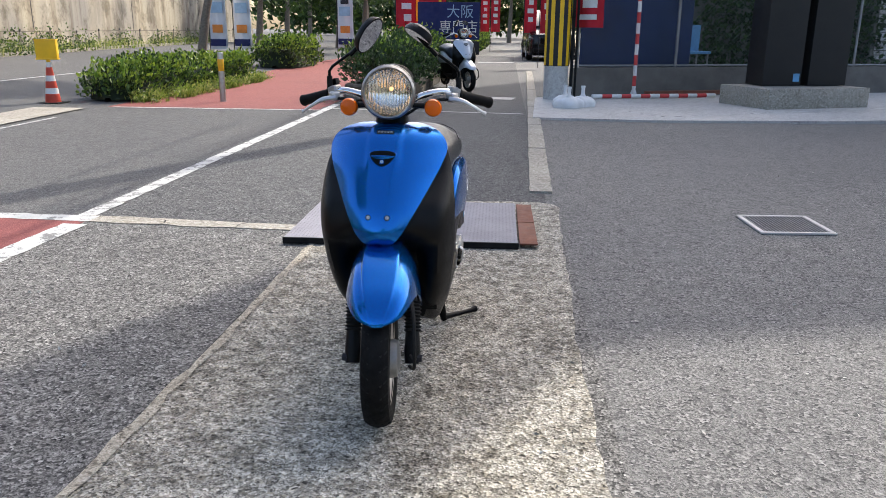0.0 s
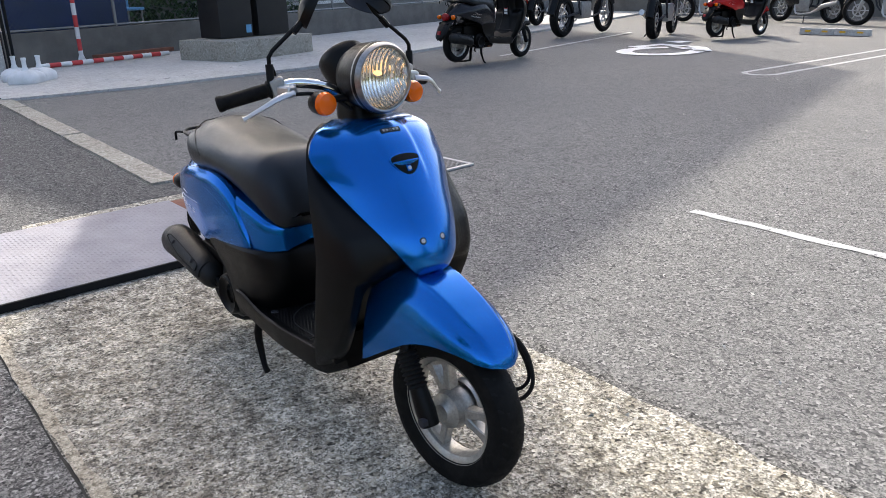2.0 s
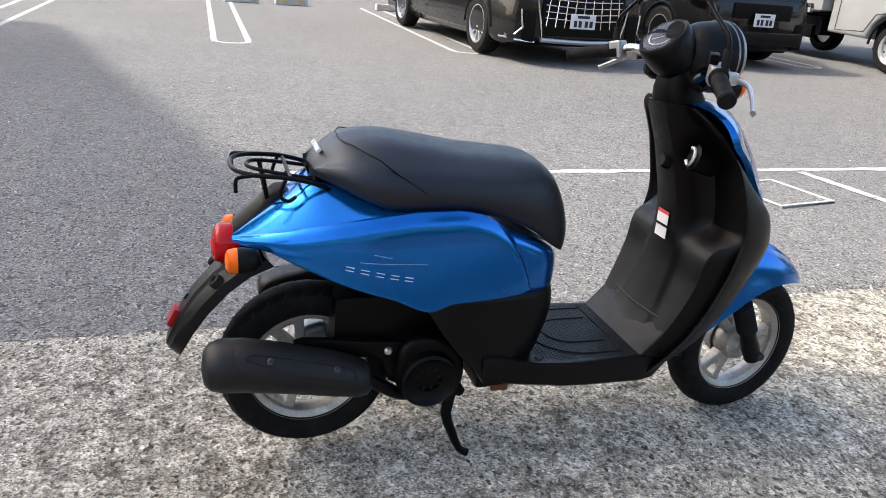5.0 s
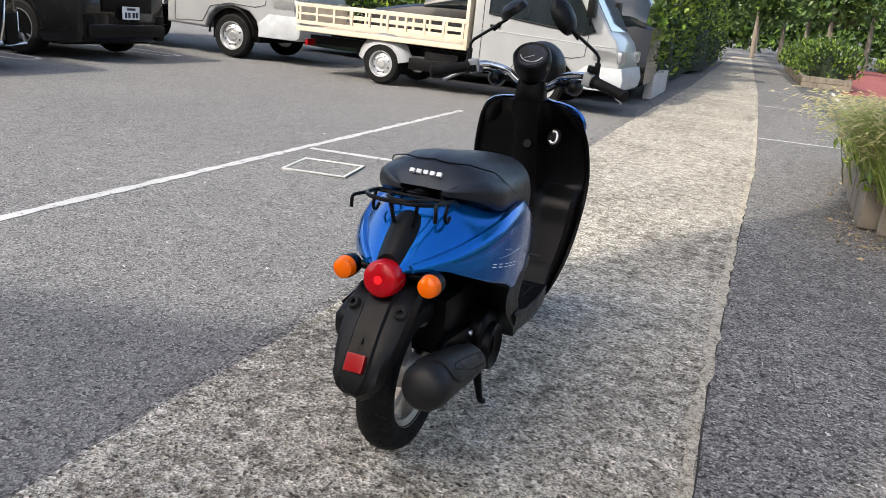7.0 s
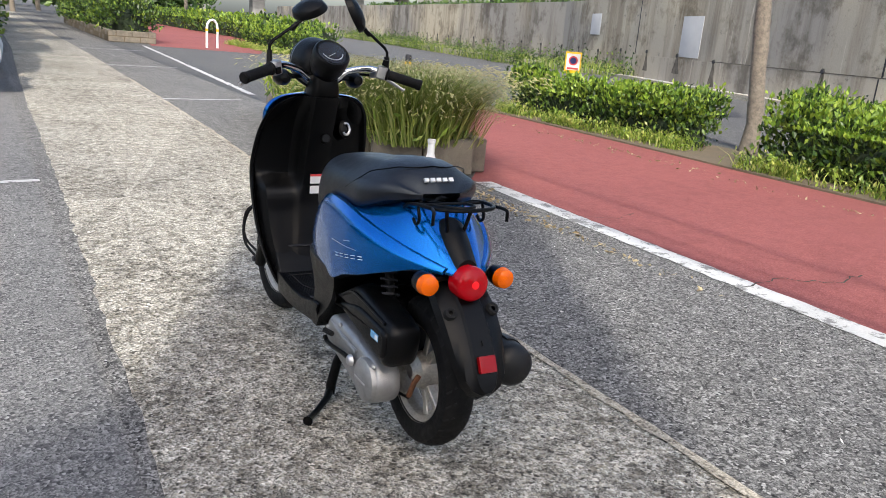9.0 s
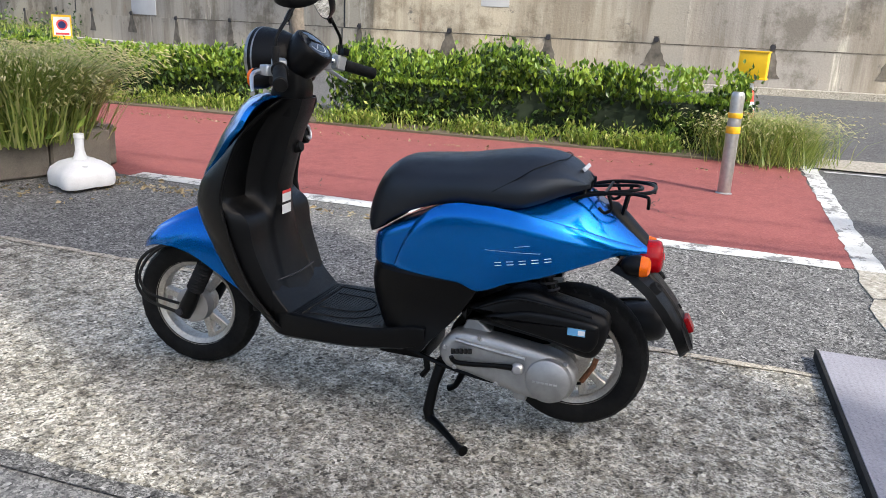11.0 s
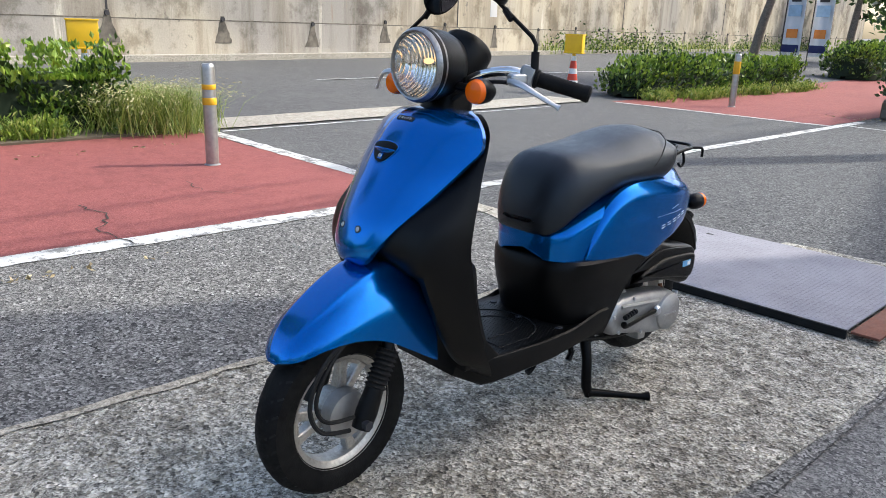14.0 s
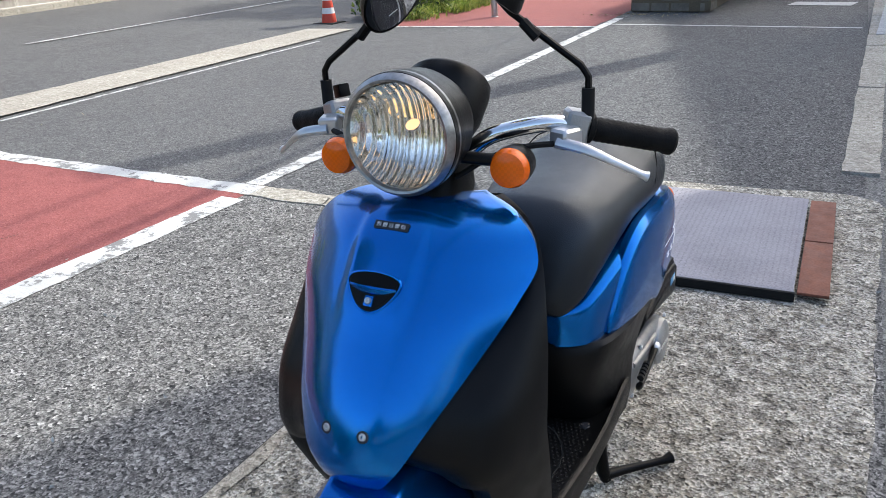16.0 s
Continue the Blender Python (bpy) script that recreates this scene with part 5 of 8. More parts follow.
    for i in range(-14, 15):
        for j in range(26):
            x, y = i * 0.0095, 2.32 + j * 0.0095
            c, k = P(x + (0.004 if j % 2 else 0), y, 0.2622), len(verts)
            verts += [tuple(c + Vector(d)) for d in ((-0.003, 0, 0), (0, -0.003, 0), (0.003, 0, 0), (0, 0.003, 0), (0, 0, 0.0016))]
            faces += [(k, k + 1, k + 4), (k + 1, k + 2, k + 4), (k + 2, k + 3, k + 4), (k + 3, k, k + 4)]
    tagged(raw("grip_dots", verts, faces, M["plastic"], deck), "small raised grip dots", kind="stuff")
    for u, y in ((0.125, 2.3), (-0.125, 2.3), (0.12, 2.56), (-0.12, 2.56), (0.0, 2.535)):
        part("floor_bolt", lathe([(0, 0.003), (0.008, 0.003), (0.0105, 0.0), (0.011, -0.006)], Matrix.Translation(P(u, y, 0.262)), 12), M["ink"], deck)
    part("belly_pan", box(0, 2.62 - Y0, 0.195, 0.16, 0.14, 0.05, 0.015), M["plastic_soft"], root)

    # steering head, lamp, meter, bar
    turn = Matrix.Translation(P(0, 2.28, 0)) @ pose(0, -0.016, 0.013, 0, 0, STEER) @ Matrix.Translation(-P(0, 2.28, 0))
    rings = []
    for z, y, w, d in ((0.765, 2.243, 0.048, 0.05), (0.82, 2.258, 0.05, 0.052), (0.84, 2.265, 0.046, 0.048), (0.87, 2.262, 0.043, 0.045), (0.91, 2.262, 0.04, 0.042)):
        rings.append([turn @ P(w * math.copysign(abs(math.cos(a)) ** 0.6, math.cos(a)), y + d * math.copysign(abs(math.sin(a)) ** 0.6, math.sin(a)), z) for a in np.linspace(0, 2 * math.pi, 24, endpoint=False)])
    head = part("steering_cover", loft(rings), M["plastic_soft"], root, "black steering column cover")
    lm = turn @ Matrix.Translation(P(-0.002, 2.17, 0.913)) @ pose(0, 0, 0, 90, 0, 0) @ Matrix.Scale(1.075, 4)
    lamp = part("headlamp", lathe([(0.066, 0.006), (0.0735, 0.0), (0.0735, -0.02), (0.071, -0.03), (0.068, -0.06), (0.058, -0.085), (0.04, -0.1), (0.015, -0.106), (0.0, -0.106)], lm, 44), M["plastic"], root, "round black headlamp bucket")
    part("lamp_ring", lathe([(0.0625, 0.004), (0.064, 0.011), (0.067, 0.012), (0.0725, 0.004), (0.0738, -0.012), (0.072, -0.016)], lm, 44), M["ring_metal"], lamp, "brushed chrome ring")
    bowl = lathe([(0.0635, 0.003), (0.0615, -0.006), (0.058, -0.015), (0.052, -0.024), (0.045, -0.031), (0.036, -0.037), (0.026, -0.041), (0.014, -0.044), (0.0, -0.045)], Matrix(), 72)
    part("lamp_bowl", _set(bowl, lm), M["reflector_bowl"], lamp, "bright faceted reflector")
    part("bulb", lathe([(0, 0.005), (0.0042, 0.003), (0.006, -0.003), (0.006, -0.01), (0.004, -0.018), (0, -0.02)], lm @ Matrix.Translation((0.006, 0.008, -0.018)), 16), M["bulb" if lit else "amber"], lamp, "warm glowing bulb")
    cover = part("lamp_glass", lathe([(0.0, 0.0125), (0.025, 0.0115), (0.047, 0.009), (0.0635, 0.005), (0.0635, 0.003), (0.047, 0.007), (0.025, 0.0095), (0.0, 0.0105)], lm, 44), M["glass"], lamp, "clear domed glass")
    cover.visible_shadow = False
    mt = turn @ Matrix.Translation(P(0, 2.326, 0.95)) @ pose(0, 0, 0, -41, 0, 0) @ Matrix.Scale(1.05, 4)
    meter = part("meter", lathe([(0.0, 0.0), (0.042, 0.0), (0.045, 0.003), (0.051, 0.005), (0.055, 0.0), (0.056, -0.015), (0.052, -0.05), (0.042, -0.075), (0.03, -0.085), (0, -0.088)], mt, 36), M["plastic"], root, "round black speedometer housing")
    part("dial", lathe([(0, 0.002), (0.042, 0.002), (0.042, 0.0)], mt, 30), M["ink"], meter, "dark dial with a pale arc")
    part("dial_arc", _set(tube([(0.033 * math.cos(a), 0.033 * math.sin(a) - 0.004, 0.003) for a in np.linspace(0.3, 2.84, 14)], 0.002, 4), mt), M["sticker"], meter)
    part("needle", box(0.008, 0.006, 0.004, 0.03, 0.0015, 0.001, m=mt @ pose(0, 0, 0, 0, 0, 30)), M["sticker"], meter)
    part("dial_glass", lathe([(0, 0.0065), (0.03, 0.0062), (0.045, 0.0045)], mt, 30), M["glass"], meter)
    part("head_bracket", box(0, 2.262 - Y0, 0.885, 0.05, 0.05, 0.03, 0.008, m=turn), M["plastic"], root)
    part("head_emblem", box(0, 0, 0, 0.012, 0.012, 0.002, m=turn @ Matrix.Translation(P(0, 2.307, 0.86)) @ pose(0, 0, 0, -85, 0, 0)), M["sticker"], root)
    bar = [turn @ P(*p) for p in ((-0.262, 2.358, 0.879), (-0.19, 2.322, 0.897), (-0.15, 2.29, 0.908), (-0.085, 2.265, 0.895), (-0.045, 2.262, 0.868), (0, 2.262, 0.862), (0.045, 2.262, 0.868), (0.085, 2.265, 0.895), (0.15, 2.29, 0.908), (0.19, 2.322, 0.897), (0.262, 2.358, 0.879))]
    hb = part("handlebar", tube(bar, 0.011, 12, smooth=4), M["chrome"], root, "bent chrome handlebar")
    for s in (1, -1):
        a, b = turn @ P(s * 0.195, 2.324, 0.896), turn @ P(s * 0.298, 2.38, 0.868)
        ax = (b - a).normalized()
        gm = Matrix.Translation(a) @ ax.to_track_quat("Z", "Y").to_matrix().to_4x4()
        ln = (b - a).length
        prof = [(0.012, -0.002), (0.02, 0.0), (0.02, 0.006), (0.0155, 0.009)] + [(0.0155 + (0.0009 if i % 2 else 0), 0.012 + (ln - 0.03) * i / 22) for i in range(23)] + [(0.0175, ln - 0.012), (0.018, ln - 0.004), (0.015, ln), (0, ln + 0.001)]
        part("grip", lathe(prof, gm, 18), M["rubber"], hb, "black rubber grip")
        part("switch_box", box(0, 0, -0.016, 0.037, 0.043, 0.034, 0.011, 3, m=gm), M["cast"], hb, "silver switch housing")
        part("switch_button", box(0.0, -0.02 * s, -0.016, 0.018, 0.02, 0.02, 0.003, m=Matrix.Translation(ax * 0 + Vector((0, 0.016, 0.012))) @ gm), M["plastic_soft"], hb)
        part("lever_clamp", box(0, 0, 0, 0.03, 0.036, 0.026, 0.009, 3, m=Matrix.Translation(turn @ P(s * 0.178, 2.285, 0.892)) @ pose(0, 0, 0, 0, 0, -24 * s)), M["satin"], hb)
        part("lever", tube([turn @ P(s * 0.172, 2.268, 0.89), turn @ P(s * 0.21, 2.262, 0.884), turn @ P(s * 0.24, 2.274, 0.868), turn @ P(s * 0.272, 2.294, 0.848), turn @ P(s * 0.281, 2.299, 0.843)], [0.008, 0.0075, 0.006, 0.005, 0.0075], 10, smooth=4, flat=0.7), M["satin"], hb, "silver brake lever")
        part("cable", tube([turn @ P(s * 0.165, 2.272, 0.886), turn @ P(s * 0.135, 2.25, 0.886), turn @ P(s * 0.09, 2.238, 0.872), turn @ P(s * 0.055, 2.236, 0.85), turn @ P(s * 0.03, 2.24, 0.835)], 0.0042, 6, smooth=5), M["black_rubber"], hb, "black control cable")
        # turn signal
        tm = turn @ Matrix.Translation(P(s * 0.125, 2.221, 0.866)) @ pose(0, 0, 0, 90, 0, 0)
        sig = part("front_signal", lathe([(0.0265, 0.0), (0.0265, -0.01), (0.024, -0.03), (0.015, -0.045), (0, -0.048)], tm, 24), M["plastic"], root, "black round signal housing")
        part("signal_lens", lathe([(0, 0.016), (0.014, 0.0155), (0.0225, 0.012), (0.0258, 0.004), (0.0262, 0.0)], tm, 24), M["amber"], sig, "orange signal lens")
        part("signal_stalk", tube([turn @ P(s * 0.108, 2.238, 0.869), turn @ P(s * 0.03, 2.225, 0.876)], 0.0085, 10), M["plastic"], sig)
        # mirror
        base = turn @ P(s * 0.198, 2.316, 0.918)
        part_m = part("mirror", tube([base - Vector((0, 0, 0.01)), base + Vector((0, 0, 0.032))], 0.0085, 10), M["black_rubber"], root, "black folded mirror on a bent stem")
        headc = turn @ P(s * 0.072, 2.312, 1.07)
        part("mirror_stem", tube([base + Vector((0, 0, 0.02)), base + Vector((0, 0, 0.046)), base + Vector((-s * 0.01, 0, 0.06)), headc + Vector((s * 0.022, 0.004, -0.025)), headc], 0.0048, 8), M["plastic_soft"], part_m)
        q = base.lerp(headc, 0.62) + Vector((0, 0, 0.012))
        part("stem_joint", tube([q + Vector((s * 0.012, 0, -0.012)), q + Vector((-s * 0.008, 0, 0.008))], 0.0075, 8), M["plastic_soft"], part_m)
        nrm = Vector((-0.55, -0.27, -0.75) if s > 0 else (0.78, -0.45, -0.45)).normalized()
        lie = (Vector((0.55, -0.8, -0.25)) if s > 0 else Vector((0.5, 0.1, 0.8)))
        lie = (lie - nrm * lie.dot(nrm)).normalized()
        om = Matrix.Translation(headc) @ Matrix((lie, nrm.cross(lie), nrm)).transposed().to_4x4()
        el = Matrix.Diagonal((0.059, 0.041, 1, 1))
        part("mirror_shell", lathe([(0.93, 0.004), (1.0, 0.003), (1.0, -0.005), (0.9, -0.018), (0.55, -0.028), (0.0, -0.032)], om @ el, 32), M["plastic"], part_m)
        part("mirror_glass", lathe([(0.0, 0.0035), (0.93, 0.0035)], om @ el, 32), M["mirror"], part_m, "mirror glass")

    # tail
    rings = []
    for y, z, w, h in ((3.115, 0.64, 0.026, 0.012), (3.135, 0.637, 0.034, 0.026), (3.165, 0.612, 0.036, 0.036), (3.195, 0.582, 0.036, 0.044), (3.216, 0.562, 0.035, 0.05)):
        rings.append([P(w * math.cos(a), y, z - h + h * 1.1 * math.sin(a)) for a in np.linspace(0, 2 * math.pi, 20, endpoint=False)])
    tail = part("tail_cover", loft(rings), M["plastic"], root, "black plastic tail piece")
    tl = Matrix.Translation(P(0, 3.214, 0.515)) @ pose(0, 0, 0, -84, 0, 0)
    part("tail_lamp", lathe([(0.04, -0.01), (0.041, 0.008), (0.04, 0.03), (0.0365, 0.037), (0.034, 0.0385), (0.022, 0.0425), (0, 0.044)], tl, 32), M["tail_lens" if lit else "red_lens"], root, "round red tail lamp lens")
    if lit:
        part("lit_bulb", lathe([(0, 0.0452), (0.007, 0.0449), (0.0095, 0.0443)], tl, 20), M["tail_glow"], tail, "glowing patch of the tail lamp")
    part("signal_bar", tube([P(-0.1, 3.178, 0.517), P(0.1, 3.178, 0.517)], 0.0095, 10), M["plastic"], root)
    for s in (1, -1):
        tm = Matrix.Translation(P(s * 0.0995, 3.211, 0.516)) @ pose(0, 0, 0, -90, 0, 0)
        sig = part("rear_signal", lathe([(0.0255, 0.0), (0.0255, -0.01), (0.023, -0.03), (0.013, -0.042), (0, -0.045)], tm, 24), M["plastic"], root, "black round signal housing")
        part("signal_lens", lathe([(0, 0.024), (0.014, 0.023), (0.022, 0.018), (0.025, 0.006), (0.0252, 0.0)], tm, 24), M["amber"], sig, "orange signal lens")
    rings = []
    for y, z, w in ((3.165, 0.512, 0.064), (3.212, 0.496, 0.075), (3.254, 0.464, 0.077), (3.293, 0.42, 0.074), (3.322, 0.376, 0.067), (3.342, 0.335, 0.053), (3.35, 0.313, 0.036), (3.353, 0.301, 0.015)):
        k = min(1.0, w / 0.05)
        half = [P(0, y, z), P(0.026 * k, y, z), P(0.031 * k, y - 0.004, z - 0.004), P(0.05 * k, y - 0.006, z - 0.006), P(0.92 * w, y - 0.012, z - 0.012), P(w, y - 0.026, z - 0.026), P(0.92 * w, y - 0.027, z - 0.027), P(0.84 * w, y - 0.017, z - 0.019), P(0, y - 0.01, z - 0.01)]
        rings.append(mirrored(half))
    mud = part("rear_mudguard", loft(rings), M["plastic"], root, "black rear mudguard")
    rm = Matrix.Translation(P(0, 3.331, 0.36)) @ pose(0, 0, 0, -62, 0, 0)
    part("reflector", box(0, 0, 0.004, 0.042, 0.038, 0.014, 0.003, m=rm), M["red_lens"], mud, "square red reflector")
    for s in (1, -1):
        hm = Matrix.Translation(P(s * 0.055, 3.252, 0.457)) @ pose(0, 0, 0, -45, 12 * s, 0)
        part("plate_bush", lathe([(0.005, 0.004), (0.009, 0.008), (0.014, 0.006), (0.016, -0.01)], hm, 16), M["black_rubber"], mud)
    part("plate_hook", box(0, 0, 0.003, 0.003, 0.012, 0.004, m=Matrix.Translation(P(0, 3.307, 0.4)) @ pose(0, 0, 0, -54, 0, 0)), M["black_rubber"], mud)

    # rack
    def R(u, y, z):
        return P(u, y - 0.04, z + 0.003)

    loop = [R(-0.07, 3.045, 0.620), R(-0.082, 3.09, 0.654), R(-0.085, 3.15, 0.671), R(-0.08, 3.215, 0.676), R(-0.05, 3.25, 0.678), R(0, 3.258, 0.678), R(0.05, 3.25, 0.678), R(0.08, 3.215, 0.676), R(0.085, 3.15, 0.671), R(0.082, 3.09, 0.654), R(0.07, 3.045, 0.620)]
    rack = part("luggage_rack", tube(loop, 0.0048, 8, smooth=4), M["plastic_soft"], root, "thin black steel luggage rack")
    part("rack_bar", tube([R(-0.05, 3.10, 0.660), R(-0.045, 3.17, 0.670), R(-0.03, 3.215, 0.676), R(0, 3.228, 0.676), R(0.03, 3.215, 0.676), R(0.045, 3.17, 0.670), R(0.05, 3.10, 0.660)], 0.004, 8, smooth=4), M["plastic_soft"], rack)
    part("rack_bar", tube([R(-0.085, 3.15, 0.669), R(0.085, 3.15, 0.669)], 0.004, 8), M["plastic_soft"], rack)
    part("rack_arch", tube([R(-0.055, 3.10, 0.658), R(-0.03, 3.1, 0.682), R(0, 3.1, 0.69), R(0.03, 3.1, 0.682), R(0.055, 3.10, 0.658)], 0.004, 8, smooth=4), M["plastic_soft"], rack)
    for s in (1, -1):
        part("rack_leg", tube([R(s * 0.016, 3.185, 0.595), R(s * 0.02, 3.188, 0.602), R(s * 0.034, 3.2, 0.672)], 0.0046, 8), M["plastic_soft"], rack)
        part("rack_hook", tube([R(s * 0.08, 3.215, 0.676), R(s * 0.092, 3.246, 0.675), R(s * 0.096, 3.252, 0.668), R(s * 0.096, 3.252, 0.648)], 0.004, 8, smooth=3), M["plastic_soft"], rack)
        part("rack_hook", tube([R(s * 0.086, 3.16, 0.668), R(s * 0.086, 3.17, 0.638), R(s * 0.086, 3.155, 0.626), R(s * 0.086, 3.14, 0.636)], 0.004, 8, smooth=3), M["plastic_soft"], rack)

    # engine, left side
    def outline(pts):
        return [(v.x - Y0, v.y) for v in rounded([(a, b, 0) for a, b in pts], 3, True)]

    case = [(2.742, 0.235), (2.758, 0.272), (2.785, 0.293), (2.83, 0.296), (2.9, 0.292), (2.97, 0.284), (3.045, 0.272), (3.085, 0.245), (3.096, 0.205), (3.078, 0.168), (3.03, 0.15), (2.97, 0.152), (2.9, 0.168), (2.82, 0.186), (2.765, 0.195)]
    eng = part("transmission_case", prism(outline(case), "x", 0.078, 0.15, 0.024, 4), M["cast"], root, "cast aluminium transmission case")
    part("case_fin", prism([(y - Y0, z) for y, z in ((2.79, 0.285), (2.81, 0.333), (2.822, 0.333), (2.868, 0.296), (2.868, 0.28))], "x", 0.06, 0.112, 0.008, 3), M["cast"], eng, "cast top lug")
    part("end_cover", lathe([(0.0, 0.163), (0.045, 0.162), (0.055, 0.156), (0.059, 0.145), (0.059, 0.1)], Matrix.Translation(P(0, 3.03, 0.21)) @ pose(0, 0, 0, 0, 90, 0), 36), M["cast"], eng, "round cast end cover")
    part("case_rib", tube([P(0.149, 2.79, 0.275), P(0.151, 2.88, 0.266), P(0.151, 2.97, 0.258)], 0.006, 8, smooth=3), M["cast"], eng)
    part("case_foot", prism([(y - Y0, z) for y, z in ((2.935, 0.16), (2.975, 0.158), (2.972, 0.128), (2.94, 0.13))], "x", 0.07, 0.12, 0.005), M["cast"], eng)
    for y, z in ((2.762, 0.25), (2.79, 0.2), (2.9, 0.176), (3.07, 0.262), (2.85, 0.288)):
        part("case_bolt", lathe([(0, 0.006), (0.004, 0.006), (0.006, 0.003), (0.006, 0)], Matrix.Translation(P(0.147, y, z)) @ pose(0, 0, 0, 0, 90, 0), 8), M["satin"], eng)
    kick = part("kick_lever", tube([P(0.157, 2.955, 0.232), P(0.161, 2.9, 0.23), P(0.163, 2.83, 0.222), P(0.164, 2.795, 0.222), P(0.166, 2.785, 0.235)], [0.012, 0.0085, 0.0085, 0.009, 0.008], 10, smooth=3, flat=0.7), M["plastic_soft"], root, "black folded kick lever")
    part("kick_pivot", lathe([(0, 0.012), (0.01, 0.011), (0.015, 0.006), (0.016, 0)], Matrix.Translation(P(0.158, 2.955, 0.232)) @ pose(0, 0, 0, 0, 90, 0), 14), M["satin"], kick, "steel lever boss")
    for i in range(5):
        part("kick_rubber", tube([P(0.167, 2.786 + 0.011 * i, 0.25 + 0.002 * i), P(0.167, 2.793 + 0.011 * i, 0.251 + 0.002 * i)], 0.0075, 8), M["black_rubber"], kick)
    bars(eng, "name_bar", [2.998 - Y0 + 0.0105 * i for i in range(6)], 0.008, 0.004, 0.004, Matrix.Translation((0.163, 0, 0.208)) @ Matrix(((0, 0, 1, 0), (1, 0, 0, 0), (0, 1, 0, 0), (0, 0, 0, 1))), M["satin"], "tiny raised bars")
    air = [(2.79, 0.35), (2.83, 0.372), (2.88, 0.4), (2.935, 0.428), (2.975, 0.432), (3.03, 0.418), (3.13, 0.398), (3.158, 0.375), (3.155, 0.33), (3.135, 0.288), (3.1, 0.282), (3.03, 0.304), (2.95, 0.316), (2.86, 0.326)]
    ac = part("air_cleaner", prism(outline(air), "x", 0.066, 0.152, 0.028, 4), M["plastic"], root, "black plastic air cleaner box")
    lid = [(2.86, 0.352), (2.93, 0.375), (2.99, 0.385), (3.12, 0.378), (3.14, 0.36), (3.135, 0.32), (3.11, 0.302), (3.03, 0.318), (2.93, 0.334)]
    part("air_cleaner_lid", prism(outline(lid), "x", 0.14, 0.16, 0.012, 3), M["plastic"], ac)
    part("air_cleaner_rib", tube([P(0.146, 2.83, 0.362), P(0.152, 2.92, 0.405), P(0.152, 2.99, 0.408), P(0.15, 3.12, 0.392)], 0.004, 8, smooth=3), M["plastic"], ac)
    part("label_sticker", box(0.1602, 3.088 - Y0, 0.352, 0.002, 0.042, 0.018, 0.0006), M["sticker_blue"], ac, "small blue and silver sticker", smooth=False)
    part("label_print", box(0.1608, 3.1 - Y0, 0.352, 0.002, 0.016, 0.012, 0.0004), M["sticker"], ac, smooth=False)
    part("inner_fender", loft([mirrored([P(0, 3.062 + r * math.cos(a), 0.231 + r * math.sin(a)), P(0.034, 3.062 + (r - 0.002) * math.cos(a), 0.231 + (r - 0.002) * math.sin(a)), P(0.042, 3.062 + (r - 0.008) * math.cos(a), 0.231 + (r - 0.008) * math.sin(a)), P(0.038, 3.062 + (r - 0.01) * math.cos(a), 0.231 + (r - 0.01) * math.sin(a)), P(0.0, 3.062 + (r - 0.009) * math.cos(a), 0.231 + (r - 0.009) * math.sin(a))]) for r, a in ((0.226, b) for b in np.linspace(1.75, 2.6, 12))]), M["plastic_soft"], root, "black inner mudguard over the rear tyre")
    part("crankcase", lathe([(0.0, 0.13), (0.05, 0.128), (0.065, 0.11), (0.07, 0.0), (0.068, -0.06), (0.0, -0.065)], Matrix.Translation(P(0, 2.815, 0.25)) @ pose(0, 0, 0, 0, -90, 0), 28), M["plastic_soft"], root, "dark engine crankcase")
    shroud = [(2.74, 0.22), (2.745, 0.29), (2.79, 0.33), (2.85, 0.335), (2.885, 0.3), (2.885, 0.22), (2.85, 0.18), (2.78, 0.172)]
    fan = part("cooling_fan_cover", prism(outline(shroud), "x", -0.128, -0.06, 0.016, 3), M["plastic_soft"], root, "black fan shroud")
    part("fan_ring", lathe([(0.03, 0.008), (0.046, 0.012), (0.056, 0.022), (0.062, 0.018), (0.066, 0.0)], Matrix.Translation(P(-0.126, 2.82, 0.24)) @ pose(0, 0, 0, 0, -90, 0), 28), M["plastic_soft"], fan, "round fan intake")
    for i in range(9):
        part("fan_blade", box(0.036, 0, 0.004, 0.03, 0.003, 0.012, m=Matrix.Translation(P(-0.122, 2.82, 0.24)) @ pose(0, 0, 0, 0, -90, 0) @ pose(0, 0, 0, 0, 0, 40 * i)), M["black_rubber"], fan, smooth=False)
    part("engine_block", box(0.0, 2.9 - Y0, 0.34, 0.15, 0.24, 0.15, 0.03), M["plastic_soft"], root)
    part("swing_arm", prism(outline([(2.86, 0.22), (2.865, 0.305), (2.885, 0.318), (2.93, 0.32), (3.085, 0.336), (3.088, 0.312), (2.94, 0.288), (2.915, 0.27), (2.9, 0.225)]), "x", -0.1, -0.082, 0.005), M["plastic_soft"], root, "black engine bracket beside the wheel")
    part("bracket_bolt", lathe([(0, 0.007), (0.006, 0.007), (0.009, 0.003), (0.009, 0)], Matrix.Translation(P(-0.1, 2.905, 0.298)) @ pose(0, 0, 0, 0, -90, 0), 10), M["satin"], root, "steel bracket bolt")
    # rear shock and spring
    part("rear_shock", tube([P(0.085, 2.985, 0.485), P(0.085, 3.045, 0.33)], 0.011, 10), M["plastic_soft"], root)
    spring = [P(0.085, 2.985, 0.475).lerp(P(0.085, 3.042, 0.345), i / 64) + Vector((0.02 * math.cos(i * 0.78), 0.018 * math.sin(i * 0.78), 0.007 * math.sin(i * 0.78))) for i in range(65)]
    part("shock_spring", tube(spring, 0.0035, 6), M["ink"], root)
